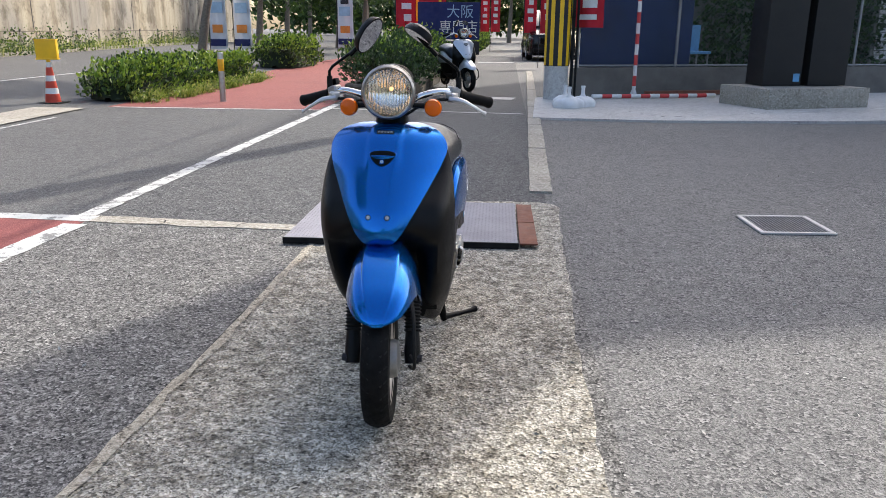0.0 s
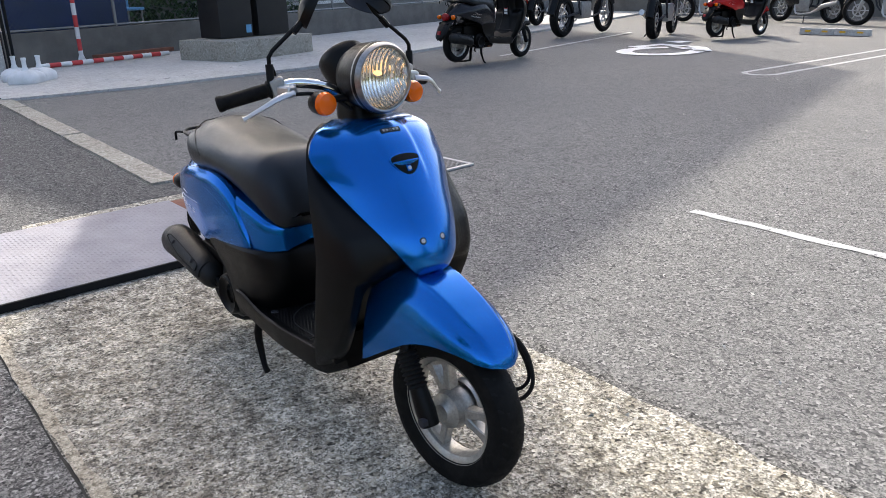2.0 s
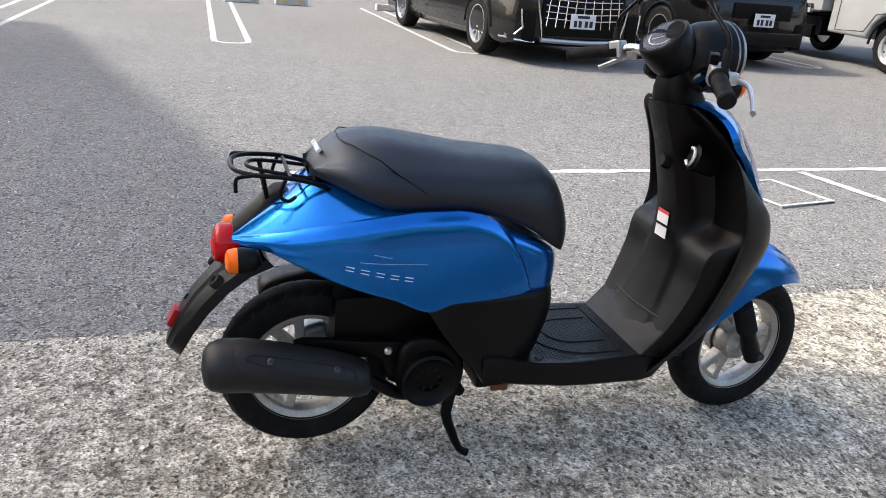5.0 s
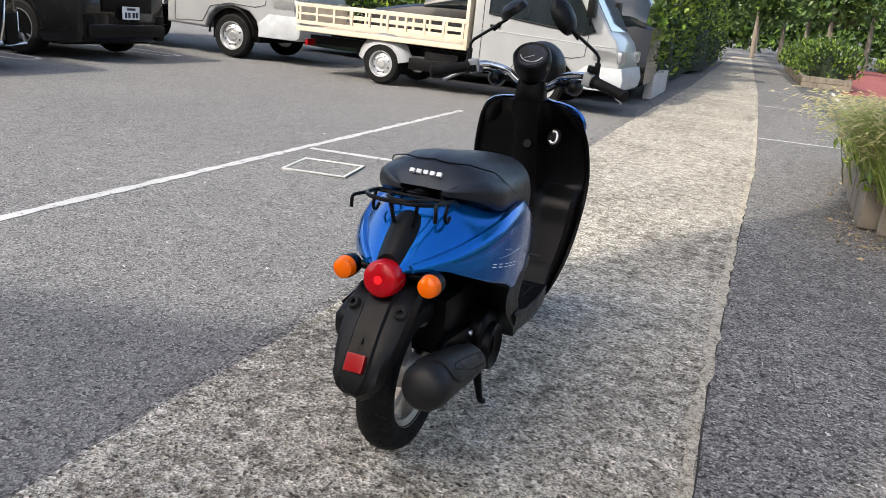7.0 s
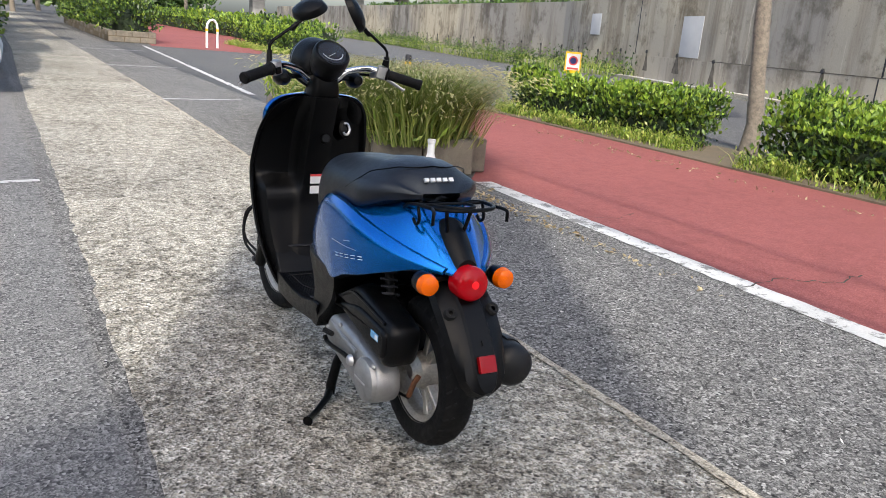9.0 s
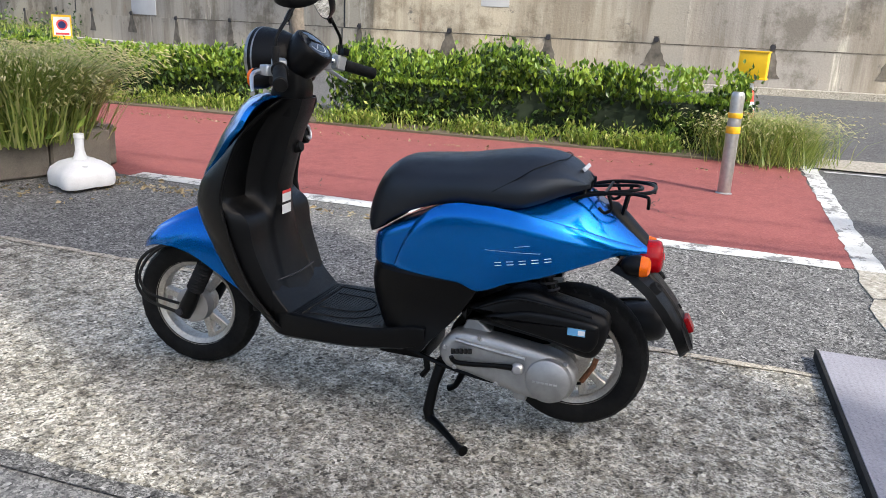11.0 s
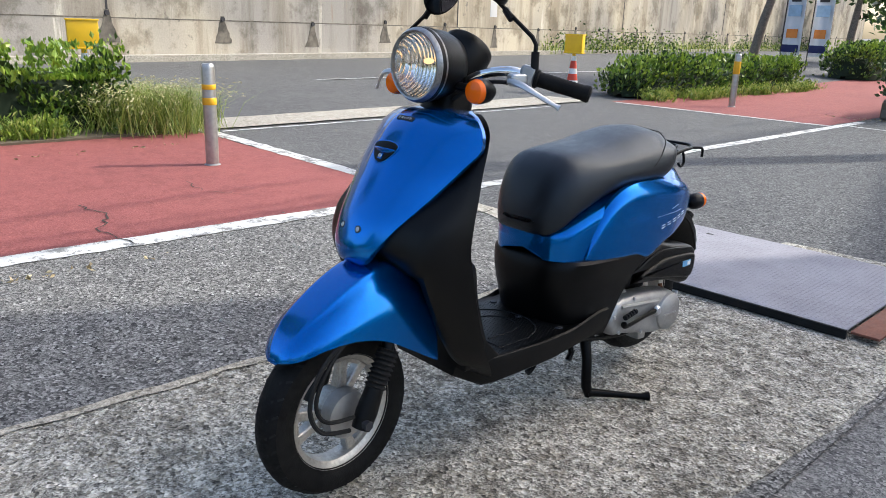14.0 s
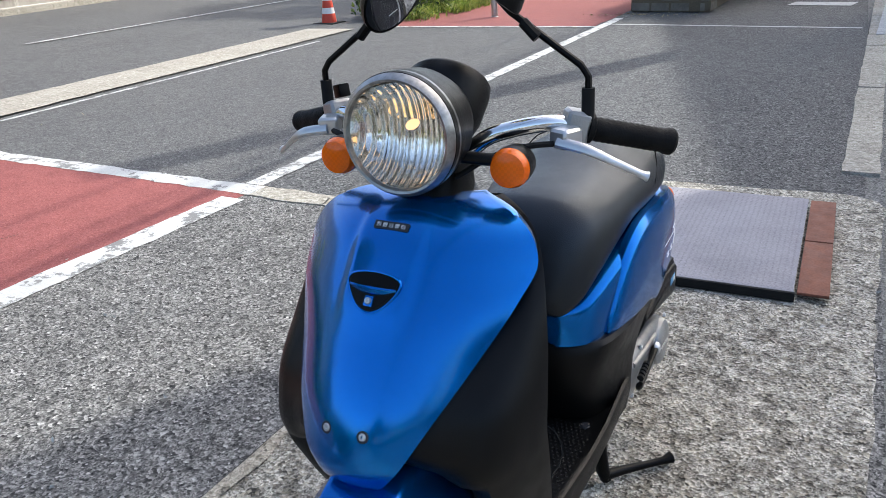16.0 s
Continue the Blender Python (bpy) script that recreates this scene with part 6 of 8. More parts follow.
    part("axle_lever", tube([P(0.062, 3.1, 0.185), P(0.064, 3.125, 0.23), P(0.055, 3.13, 0.25)], 0.007, 8), M["rust"], root, "rust-brown brake arm")
    part("brake_rod", tube([P(0.06, 2.8, 0.17), P(0.062, 2.95, 0.152), P(0.064, 3.1, 0.18)], 0.004, 6, smooth=3), M["plastic_soft"], root)
    # muffler
    ys_, zs_, rs_ = (2.945, 2.955, 2.975, 3.03, 3.12, 3.2, 3.245, 3.268, 3.28, 3.285), (0.248, 0.251, 0.256, 0.269, 0.289, 0.303, 0.306, 0.306, 0.305, 0.304), (0.024, 0.037, 0.0445, 0.049, 0.053, 0.0555, 0.055, 0.048, 0.034, 0.0)
    rings = [[P(-0.121 - 0.008 * i / 9 + r * math.cos(a), y, z + r * 0.98 * math.sin(a)) for a in np.linspace(0, 2 * math.pi, 28, endpoint=False)] for i, (y, z, r) in enumerate(zip(ys_, zs_, [max(v, 0.002) for v in rs_]))]
    muf = part("muffler", loft(rings), M["muffler"], root, "matt black muffler")
    mz, mr = spl(ys_, zs_), spl(ys_, rs_)

    def on_muf(y, a, lift=0.0):
        """A point of the muffler's skin, a from straight outwards to the top."""
        r = mr(y) + lift
        return P(-0.126 - r * math.cos(a), y, mz(y) + 0.98 * r * math.sin(a))

    rings = []
    for y in np.linspace(2.975, 3.222, 16):
        k = min(1.0, (y - 2.97) / 0.02, (3.236 - y) / 0.03)
        lo, hi = 0.02 + 0.45 * max(0.0, (y - 3.17) / 0.05) ** 2, 1.55
        rings.append([on_muf(y, a, 0.006 * k) for a in np.linspace(lo, hi, 12)] + [on_muf(y, a, -0.004) for a in np.linspace(hi, lo, 12)])
    hs = part("heat_shield", loft(rings), M["muffler"], muf, "black pressed heat shield")
    loop = [(2.99, 0.35), (3.01, 0.28), (3.1, 0.3), (3.19, 0.62), (3.2, 0.75), (3.18, 0.86), (3.09, 0.84), (3.0, 0.78), (2.988, 0.6)]
    part("pressed_outline", tube([on_muf(y, a, 0.0062) for y, a in loop], 0.0016, 5, closed=True, smooth=3), M["black_rubber"], hs)
    for y in (3.025, 3.155):
        q = on_muf(y, 0.66, 0.006)
        part("shield_bolt", lathe([(0, 0.004), (0.004, 0.005), (0.0075, 0.003), (0.0085, 0)], Matrix.Translation(q) @ pose(0, 0, 0, 0, -52, 0), 12), M["ink"], hs)
    part("exhaust_pipe", tube([P(-0.118, 2.955, 0.248), P(-0.112, 2.92, 0.222), P(-0.1, 2.86, 0.188), P(-0.05, 2.76, 0.182)], 0.0145, 12, smooth=4), M["plastic_soft"], root)
    # centre stand, pulled up under the engine, with its treading arm
    stand = part("centre_stand", tube([P(-0.1, 2.735, 0.182), P(0.1, 2.735, 0.182)], 0.013, 10), M["plastic_soft"], root, "black centre stand")
    part("stand_leg", tube([P(-0.075, 2.745, 0.178), P(-0.088, 2.758, 0.12), P(-0.092, 2.742, 0.072), P(-0.095, 2.722, 0.026), P(-0.097, 2.7, 0.011)], [0.016, 0.013, 0.011, 0.009, 0.01], 10, smooth=2), M["plastic_soft"], stand)
    part("stand_leg", tube([P(0.075, 2.735, 0.18), P(0.1, 2.722, 0.12), P(0.112, 2.712, 0.045), P(0.118, 2.722, 0.018)], [0.017, 0.014, 0.015, 0.014], 10), M["plastic_soft"], stand)
    part("treading_arm", tube([P(0.116, 2.715, 0.028), P(0.14, 2.752, 0.022), P(0.19, 2.806, 0.018), P(0.216, 2.832, 0.017), P(0.23, 2.85, 0.018)], [0.013, 0.011, 0.0085, 0.009, 0.014], 10), M["plastic_soft"], stand, "long black treading arm")
    part("side_stub", tube([P(0.06, 2.68, 0.18), P(0.068, 2.69, 0.14), P(0.07, 2.675, 0.12)], 0.009, 8), M["plastic_soft"], stand)
    part("stand_spring", tube([P(0.088, 2.64, 0.2), P(0.1, 2.74, 0.178), P(0.105, 2.86, 0.162), P(0.1, 2.93, 0.16)], 0.0065, 8, smooth=3), M["plastic_soft"], root)
    part("stand_reflector", box(-0.1, 2.64 - Y0, 0.185, 0.012, 0.04, 0.016, 0.003), M["rust"], root, "small rust-red bracket")
    return root


scooter("blue_scooter", "glossy metallic blue motor scooter with black seat standing on concrete", M["blue"], pose(-0.2745, Y0, 0.003, 0, 0, -1.25))


# ---- retaining wall along the road ----
WALL = [(-19.5, 60), (-17.5, 34), (-15.2, 18), (-13.8, 9), (-13.0, 3), (-13.2, -3), (-15.0, -9), (-19.0, -20), (-24.0, -45), (-34.0, -100)]


def along(path, s):
    for a, b in zip(path, path[1:]):
        a, b = Vector(a), Vector(b)
        if s <= (b - a).length:
            return a.lerp(b, s / (b - a).length), (b - a).normalized()
        s -= (b - a).length
    return b, (b - a).normalized()


def band(name, path, z0, z1, off0, off1, material, label, category, parent=None):
    """A body of even section along a path; off: how far its faces stand to the path's left."""
    bm = bmesh.new()
    rings = []
    for i, p in enumerate(path):
        a, b = Vector(path[max(i - 1, 0)]), Vector(path[min(i + 1, len(path) - 1)])
        d = (b - a).normalized()
        n = Vector((-d.y, d.x))
        q0, q1 = Vector(p) + n * off0, Vector(p) + n * off1
        rings.append([(q0.x, q0.y, z0), (q1.x, q1.y, z0), (q1.x, q1.y, z1), (q0.x, q0.y, z1)])
    loft(rings, True, bm)
    if parent:
        return part(name, bm, material, parent, label, smooth=False)
    return solid(name, bm, material, label, category, "structure", False)


wall_root = thing("wall_retaining", "tall weathered concrete retaining wall along the road", "wall", pose(0, 0, 0.18), kind="structure")
band("wall_body", WALL[:7], -0.3, 3.5, 0.0, -0.4, M["wall"], "streaked tan concrete", "wall", wall_root)
band("wall_body", WALL[6:], -0.3, 2.42, 0.0, -0.4, M["wall"], "streaked grey concrete", "wall", wall_root)
band("wall_foot", WALL, -0.3, 0.72, 0.07, 0.0, M["wall"], "", "wall", wall_root)
band("wall_line", WALL[:7], 0.722, 0.742, 0.074, 0.0, M["damp"], "thin dark line along the ledge", "wall", wall_root)
band("kerb_far", WALL, -0.05, 0.29, 0.75, 0.5, M["kerb"], "grey kerb along the foot of the retaining wall", "kerb")
band("footway_far", WALL, -0.05, 0.27, 0.5, 0.07, M["concrete"], "narrow dusty footway below the wall", "pavement")
s = 1.2
total = sum((Vector(b) - Vector(a)).length for a, b in zip(WALL, WALL[1:]))
k = 0
while s < total - 60:
    p, d = along(WALL, s)
    n = Vector((-d.y, d.x))
    ang = math.degrees(math.atan2(d.y, d.x))
    # weep hole with its damp streak, running down to the foot
    q = p + n * 0.074
    zt, h, w = 0.8 + 0.03 * float(rng.normal()), 0.56 + 0.08 * float(rng.uniform(-1, 1)), 0.17 + 0.04 * float(rng.uniform(-1, 1))
    out = []
    for sg in (-1, 1):
        edge = [(sg * w * (0.2 + 0.9 * f ** 1.3) * float(rng.uniform(0.85, 1.15)), zt + 0.03 - (h + 0.03) * f) for f in np.linspace(0, 1, 9)]
        out += edge if sg < 0 else edge[::-1]
    part("damp_streak", _set(prism(out, "y", -0.004, 0.004), pose(q.x, q.y, 0, 0, 0, ang)), M["damp"], wall_root, smooth=False)
    part("weep_hole", lathe([(0.0, 0.03), (0.028, 0.03), (0.045, 0.03), (0.05, 0.0)], pose(q.x, q.y, zt - 0.03, 0, 0, ang) @ pose(0, 0, 0, -90, 0, 0), 12), M["ink"], wall_root)
    s += 2.4 if s < 53 else 1.94
    k += 1
for i in range(8):
    p, d = along(WALL, 2.88 + 10.215 * i)
    n = Vector((-d.y, d.x))
    ang = math.degrees(math.atan2(d.y, d.x))
    high = 2.74 if i < 7 else 1.66
    part("wall_joint", box(0, 0, 0.745 + high / 2, 0.04, 0.014, high, m=pose(p.x, p.y, 0, 0, 0, ang)), M["ink"], wall_root, "dark gap between two pours", smooth=False)
    part("wall_joint", box(0, 0, 0.5, 0.03, 0.014, 0.43, m=pose(p.x + n.x * 0.068, p.y + n.y * 0.068, 0, 0, 0, ang)), M["ink"], wall_root, smooth=False)
for s, z, w, h in ((49.2, 1.57, 1.1, 0.58), (42.0, 1.35, 0.34, 0.6), (60.9, 1.47, 0.55, 0.45), (71.0, 1.3, 1.1, 1.05), (78.0, 1.6, 0.9, 0.7)):
    p, d = along(WALL, s)
    n = Vector((-d.y, d.x))
    part("repair_patch", box(0, 0, z, w, 0.01, h, 0.003, m=pose(p.x + n.x * 0.004, p.y + n.y * 0.004, 0, 0, 0, math.degrees(math.atan2(d.y, d.x)))), M["patch"], wall_root, "pale rendered repair patch")


# ---- sign tower on its block, and a tall unseen building added for its shade ----
sheet("sidewalk", [(0.42, 10.0), (2.0, 9.9), (4.3, 10.15), (6.8, 10.9), (14, 13.4), (30, 19.0), (30, 26), (12, 19.2), (1.0, 13.6), (0.55, 13.0)], 0.02, M["concrete"], "pale concrete apron before the fence", category="pavement", thick=0.06)
tower = thing("sign_tower", "tall black sheet-clad sign tower on a concrete block", "sign tower", pose(4.55, 12.55, 0.02, 0, 0, 12))
part("block", box(-0.12, -0.12, 0.14, 1.8, 1.15, 0.3, 0.02, m=pose(0, 0, 0, 0, 0, 9)), M["kerb"], tower, "weathered grey concrete footing block")
for x in (-0.38, 0.36):
    part("pillar", box(x, 0.0, 8.8, 0.62, 0.5, 17.0, 0.01), M["tower"], tower, "black sheet-metal pillar")
# added above the view to broaden the shadow band of the pillars
part("shadow_panel", box(0, 0.05, 11.2, 1.54, 0.64, 12.6, 0.02), M["tower"], tower, "wide black unseen panel added high on the pillars to widen their shadow")
part("service_label", box(-0.15, -0.252, 0.42, 0.1, 0.006, 0.12), M["sticker_blue"], tower, smooth=False)
# unseen block, added and sized so that its shadow falls across the lot
block = thing("shade_building", "plain tall unseen building added behind the fence to cast shade", "building", pose(8.5, 18.8, 0, 0, 0, 14.5))
part("wall", box(4.1, 5, 8.5, 8.2, 10, 17), M["facade"], block, smooth=False)


# ---- posts, cones, planters ----
def bollard(x, y, h=0.68, dark=False, tilt=0):
    root = thing("bollard", "black square bollard with yellow tape" if dark else "steel bollard with yellow reflective bands beside the path", "bollard", pose(x, y, 0.0, tilt, 0, 0), "bollards")
    r = 0.045
    part("post", lathe([(r, -0.02), (r, h - 0.03), (r * 0.93, h - 0.012), (r * 0.75, h - 0.002), (0, h)], n=24), M["ink" if dark else "steel"], root)
    part("foot_ring", lathe([(r + 0.004, -0.01), (r + 0.012, 0.004), (r, 0.012)], n=24), M["galv"], root)
    for z0, z1 in (((h * 0.62, h * 0.86),) if h > 0.72 else ((h * 0.6, h * 0.67), (h * 0.75, h * 0.8))) if not dark else ((h * 0.6, h * 0.86),):
        part("reflective_band", lathe([(r + 0.001, z0), (r + 0.0025, z0 + 0.003), (r + 0.0025, z1 - 0.003), (r + 0.001, z1)], n=24), M["yellow"], root, "yellow reflective tape")
    return root


bollard(-4.04, 3.56, 0.7)
bollard(-4.3, 11.7, 0.74)
bollard(-4.6, -5.4, 0.72, True)
bollard(-9.0, -25.5, 0.8, True)

arch = thing("hoop_barrier", "white hoop barrier with yellow bands on the red path", "barrier", pose(-5.6, -20.5, 0, 0, 0, 20))
part("hoop", tube([(-0.19, 0, -0.02), (-0.19, 0, 0.6), (-0.17, 0, 0.72), (-0.09, 0, 0.82), (0, 0, 0.85), (0.09, 0, 0.82), (0.17, 0, 0.72), (0.19, 0, 0.6), (0.19, 0, -0.02)], 0.038, 12), M["plain_white"], arch)
for x in (-0.19, 0.19):
    part("reflective_band", lathe([(0.04, 0.5), (0.041, 0.51), (0.041, 0.57), (0.04, 0.58)], pose(x, 0, 0), 14), M["yellow"], arch, "yellow tape")


def cone(x, y, box_turn=20, z=0.0):
    root = thing("traffic_cone", "red and white traffic cone carrying a yellow box", "traffic cone", pose(x, y, z) @ Matrix.Scale(0.9, 4), "cones with boxes")
    part("base", box(0, 0, 0.012, 0.38, 0.38, 0.025, 0.008), M["black_rubber"], root, "black rubber base")
    for z0, z1, m in ((0.02, 0.16, "cone_red"), (0.16, 0.25, "plain_white"), (0.25, 0.36, "cone_red"), (0.36, 0.45, "plain_white"), (0.45, 0.58, "cone_red"), (0.58, 0.66, "plain_white")):
        r = lambda q: 0.125 - 0.135 * q
        part("cone_band", lathe([(r(z0), z0), (r(z1), z1)], n=20, caps=True), M[m], root)
    part("stem", lathe([(0.03, 0.64), (0.03, 0.72)], n=12, caps=True), M["yellow_box"], root)
    part("lamp_box", box(0, 0, 0.86, 0.32, 0.13, 0.3, 0.02, m=pose(0, 0, 0, 0, 0, box_turn)), M["yellow_box"], root, "bright yellow plastic box")
    part("box_lid", box(0, 0, 1.012, 0.335, 0.145, 0.02, 0.006, m=pose(0, 0, 0, 0, 0, box_turn)), M["yellow_box"], root)
    part("box_base", box(0, 0, 0.712, 0.335, 0.145, 0.02, 0.006, m=pose(0, 0, 0, 0, 0, box_turn)), M["yellow_box"], root)
    return root


cone(-6.6, 10.95, 15)
cone(-7.15, 3.82, 75, 0.02)

no_stop = thing("no_stopping_sign", "small yellow board with a round blue prohibition sign", "sign", pose(-7.75, -5.58, -0.08, 0, 0, 140))
part("board", box(0, 0, 0.84, 0.26, 0.015, 0.34, 0.004), M["yellow_box"], no_stop)
part("sheet", box(0, -0.009, 0.85, 0.22, 0.004, 0.26), M["plain_white"], no_stop, smooth=False)
part("ring", lathe([(0.052, 0), (0.052, 0.006), (0.075, 0.006), (0.075, 0)], pose(0, -0.01, 0.87, 90, 0, 0), 28), M["sticker_red"], no_stop, "red ring")
part("disc", lathe([(0, 0.004), (0.053, 0.004)], pose(0, -0.01, 0.87, 90, 0, 0), 28), M["banner_navy"], no_stop, "blue disc")
part("writing_bar", box(0, -0.0125, 0.745, 0.18, 0.003, 0.03), M["sticker_red"], no_stop, "red bar", smooth=False)
part("post", tube([(0, 0.012, 0), (0, 0.012, 0.8)], 0.018, 10), M["galv"], no_stop)

# tree in the gap of the hedge
def trunk_mesh(pts, radii, seed):
    pts = rounded(pts, 4)
    rs = np.interp(np.linspace(0, 1, len(pts)), np.linspace(0, 1, len(radii)), radii)
    bm = tube(pts, [float(r) for r in rs], 14)
    for v in bm.verts:
        k = noise.noise(v.co * 5 + Vector((seed, 0, 0))) * 0.016 + noise.noise(v.co * 16) * 0.007
        c = min(pts, key=lambda p: (p - v.co).length)
        v.co += (v.co - c).normalized() * k
    return bm


def street_tree(name, label, at, pts, radii, crown, n, leaf, seed, limbs):
    root = thing(name, label, "tree", at)
    part("trunk", trunk_mesh(pts, radii, seed), M["bark"], root, "rough grey-brown bark")
    for q, r in limbs:
        part("limb", trunk_mesh(q, r, seed + 3), M["bark"], root)
    for c in crown:
        tagged(leaf_mass("crown", round_sampler(*c, seed=seed), n, leaf, M["leaf"], root), "green leaves")
    return root


street_tree("street_tree", "street tree with a pale rough trunk between two hedges", pose(-6.95, -1.27, 0), [(0, 0, -0.05), (0.0, 0.0, 0.35), (0.08, -0.02, 1.0), (0.17, -0.04, 1.8), (0.24, 0.0, 2.8), (0.2, 0.16, 4.2)], [0.13, 0.09, 0.085, 0.08, 0.075, 0.06], [(0.3, 0, 5.6, 1.5, 1.7, 1.3), (-0.6, 0.9, 5.0, 0.9, 0.9, 0.7)], 2600, 0.09, 2, [([(0.2, 0, 3.4), (-0.3, 0.5, 4.3), (-0.6, 0.9, 5.0)], [0.05, 0.03, 0.015]), ([(0.24, 0.03, 3.9), (0.8, -0.3, 4.9), (1.1, -0.5, 5.6)], [0.05, 0.03, 0.015])])
street_tree("street_tree", "leaning street tree with a dark trunk behind the hedge", pose(-6.9, 17.5, 0), [(0, 0, -0.05), (0.05, 0, 0.6), (0.22, 0, 1.5), (0.5, 0.1, 2.8), (0.6, 0.2, 4.2)], [0.13, 0.1, 0.09, 0.08, 0.06], [(0.6, 0.2, 5.4, 1.7, 1.7, 1.3), (1.6, -0.6, 5.0, 0.9, 1.0, 0.7)], 2600, 0.09, 6, [([(0.5, 0.1, 2.9), (1.1, -0.3, 4.2), (1.6, -0.6, 5.0)], [0.05, 0.03, 0.015])])


# planters
def block_planter(name, label, outline, h, course, length, plant):
    """A low wall of single stones round a bed of soil."""
    root = thing(name, label, "planter", kind="")
    n = len(outline)
    for i in range(n):
        a, b = Vector(outline[i]), Vector(outline[(i + 1) % n])
        d = (b - a).normalized()
        ang = math.degrees(math.atan2(d.y, d.x))
        rows_ = max(1, round(h / course))
        for r in range(rows_):
            L, k = (b - a).length, max(1, round((b - a).length / length))
            off = 0.5 if r % 2 and rows_ > 1 else 0
            for s in range(k + (1 if off else 0)):
                s0, s1 = max(0, (s - off) / k) * L, min(1, (s + 1 - off) / k) * L
                if s1 - s0 < 0.03:
                    continue
                j = float(rng.normal(0, 0.006))
                part("stone", box((s0 + s1) / 2, 0.07 + j, (r + 0.5) * h / rows_, s1 - s0 - 0.012, 0.14, h / rows_ - 0.01, 0.012, 1, m=pose(a.x, a.y, 0, 0, 0, ang)), M["stone"], root, smooth=False)
    part("soil", prism(outline, "z", 0.01, h - 0.05), M["soil"], root, "dark soil", smooth=False)
    return root


block_planter("planter", "low planter of grey concrete blocks overgrown with tall grass", [(-2.64, -0.5), (-2.82, -1.8), (-2.9, -4.2), (-2.3, -4.2), (-2.05, -3.2), (-1.9, -0.8)][::-1], 0.28, 0.28, 0.42, None)
tuft = thing("ornamental_grass", "tall arching grass with straw-coloured seed heads in the planter", "grass")
TUFTS = np.stack([rng.uniform(-2.5, -1.95, 80), -0.62 - 3.3 * rng.uniform(0, 1, 80) ** 1.3], 1) + np.array([0.0, 0.0])
TUFTS[:, 0] += 0.07 * (TUFTS[:, 1] + 0.6)


def tuft_place(n):
    k = rng.integers(0, len(TUFTS), n)
    o = rng.normal(0, 0.1, (n, 2))
    return np.concatenate([TUFTS[k] + o, np.full((n, 1), 0.22), np.arctan2(o[:, 1:], o[:, :1])], 1)


def tuft_near(n):
    p = tuft_place(4 * n)
    return p[p[:, 1] > -1.75][:n]


def tuft_far(n):
    p = tuft_place(4 * n)
    return p[p[:, 1] <= -1.6][:n]


grass_mass("grass_blades", tuft_near, 16000, 0.58, M["tuft"], tuft, 1.3, 0.0052, 8000)
grass_mass("grass_blades", tuft_far, 8000, 0.42, M["grass"], tuft, 1.3, 0.0045, 1500)
tagged(leaf_mass("leaves", lambda n: (tuft_place(n)[:, :3] + np.stack([rng.normal(0, 0.08, n), rng.normal(0, 0.1, n), rng.uniform(0.03, 0.38, n)], 1), rng.normal(0, 1, (n, 3))), 15000, 0.026, M["grass"], tuft, 0.8, 3.4), "narrow green leaves")
block_planter("planter", "low stone-block planter with a dark shrub", [(-2.5, 12.2), (-1.45, 12.1), (-1.35, 19.0), (-2.5, 19.0)], 0.26, 0.13, 0.24, None)
nshrub = thing("shrub", "dense dark green shrub filling the stone planter", "shrub")
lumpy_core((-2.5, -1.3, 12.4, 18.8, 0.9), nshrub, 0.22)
tagged(leaf_mass("leaves", hedge_sampler(-2.7, -1.15, 12.05, 19.0, 0.25, 0.98, 0.25, 4), 15000, 0.042, M["leaf_dark"], nshrub), "dark green leaves")
tagged(leaf_mass("young_leaves", hedge_sampler(-2.7, -1.15, 12.05, 19.0, 0.7, 1.05, 0.25, 4), 1300, 0.04, M["leaf_new"], nshrub), "light green tips")
block_planter("planter", "low pale stone planter further along the strip", [(-3.95, -20.6), (-2.6, -20.6), (-2.9, -38), (-4.6, -38)][::-1], 0.34, 0.17, 0.5, None)
fshrub = thing("shrub", "rounded green shrub in the further planter", "shrub")
lumpy_core((-4.0, -2.7, -37, -21, 1.2), fshrub, 0.3)
tagged(leaf_mass("leaves", hedge_sampler(-4.3, -2.5, -37, -20.8, 0.3, 1.35, 0.3, 8), 12000, 0.075, M["leaf"], fshrub), "green leaves")

hedge(-6.55, -5.35, 11.3, 17.0, 0.55, 10000, "dark green shrubs with grass between the road and the path", 0.045, 0.12, 0.25, 12, 0.25)
hedge(-7.2, -5.6, 21.5, 24.5, 0.8, 4000, "dark green shrub further along the path", 0.055, 0.2, 0.25, 14)
hedge(-9.0, -7.4, -24.5, -19.3, 0.75, 5000, "green hedge beyond the side road", 0.06, 0.25, 0.2, 17, 0.3)
hedge(-12.5, -9.6, -60, -26, 1.0, 9000, "long green hedge beside the southern path", 0.11, 0.3, 0.3, 19)
weeds = thing("weeds", "dry weeds and grass along the foot of the wall", "weeds", kind="stuff")
def wall_weeds(n):
    out = []
    for _ in range(n):
        p, d = along(WALL, float(rng.choice([rng.uniform(74, 118), rng.uniform(74, 118), rng.uniform(74, 118), rng.uniform(10, 40)])))
        nn = Vector((-d.y, d.x))
        p = p + nn * float(rng.uniform(0.1, 1.0))
        out.append((p.x, p.y, 0.02 + rise(p.x, p.y)))
    return np.array(out)
grass_mass("grass_blades", wall_weeds, 5600, 0.5, M["grass"], weeds, 0.9, 0.009, 600)
def weed_clumps(n):
    c = wall_weeds(n // 60 + 1)
    p = np.repeat(c, 60, 0)[:n] + np.stack([rng.normal(0, 0.2, n), rng.normal(0, 0.3, n), np.abs(rng.normal(0.25, 0.24, n))], 1)
    return p, rng.normal(0, 1, (n, 3))
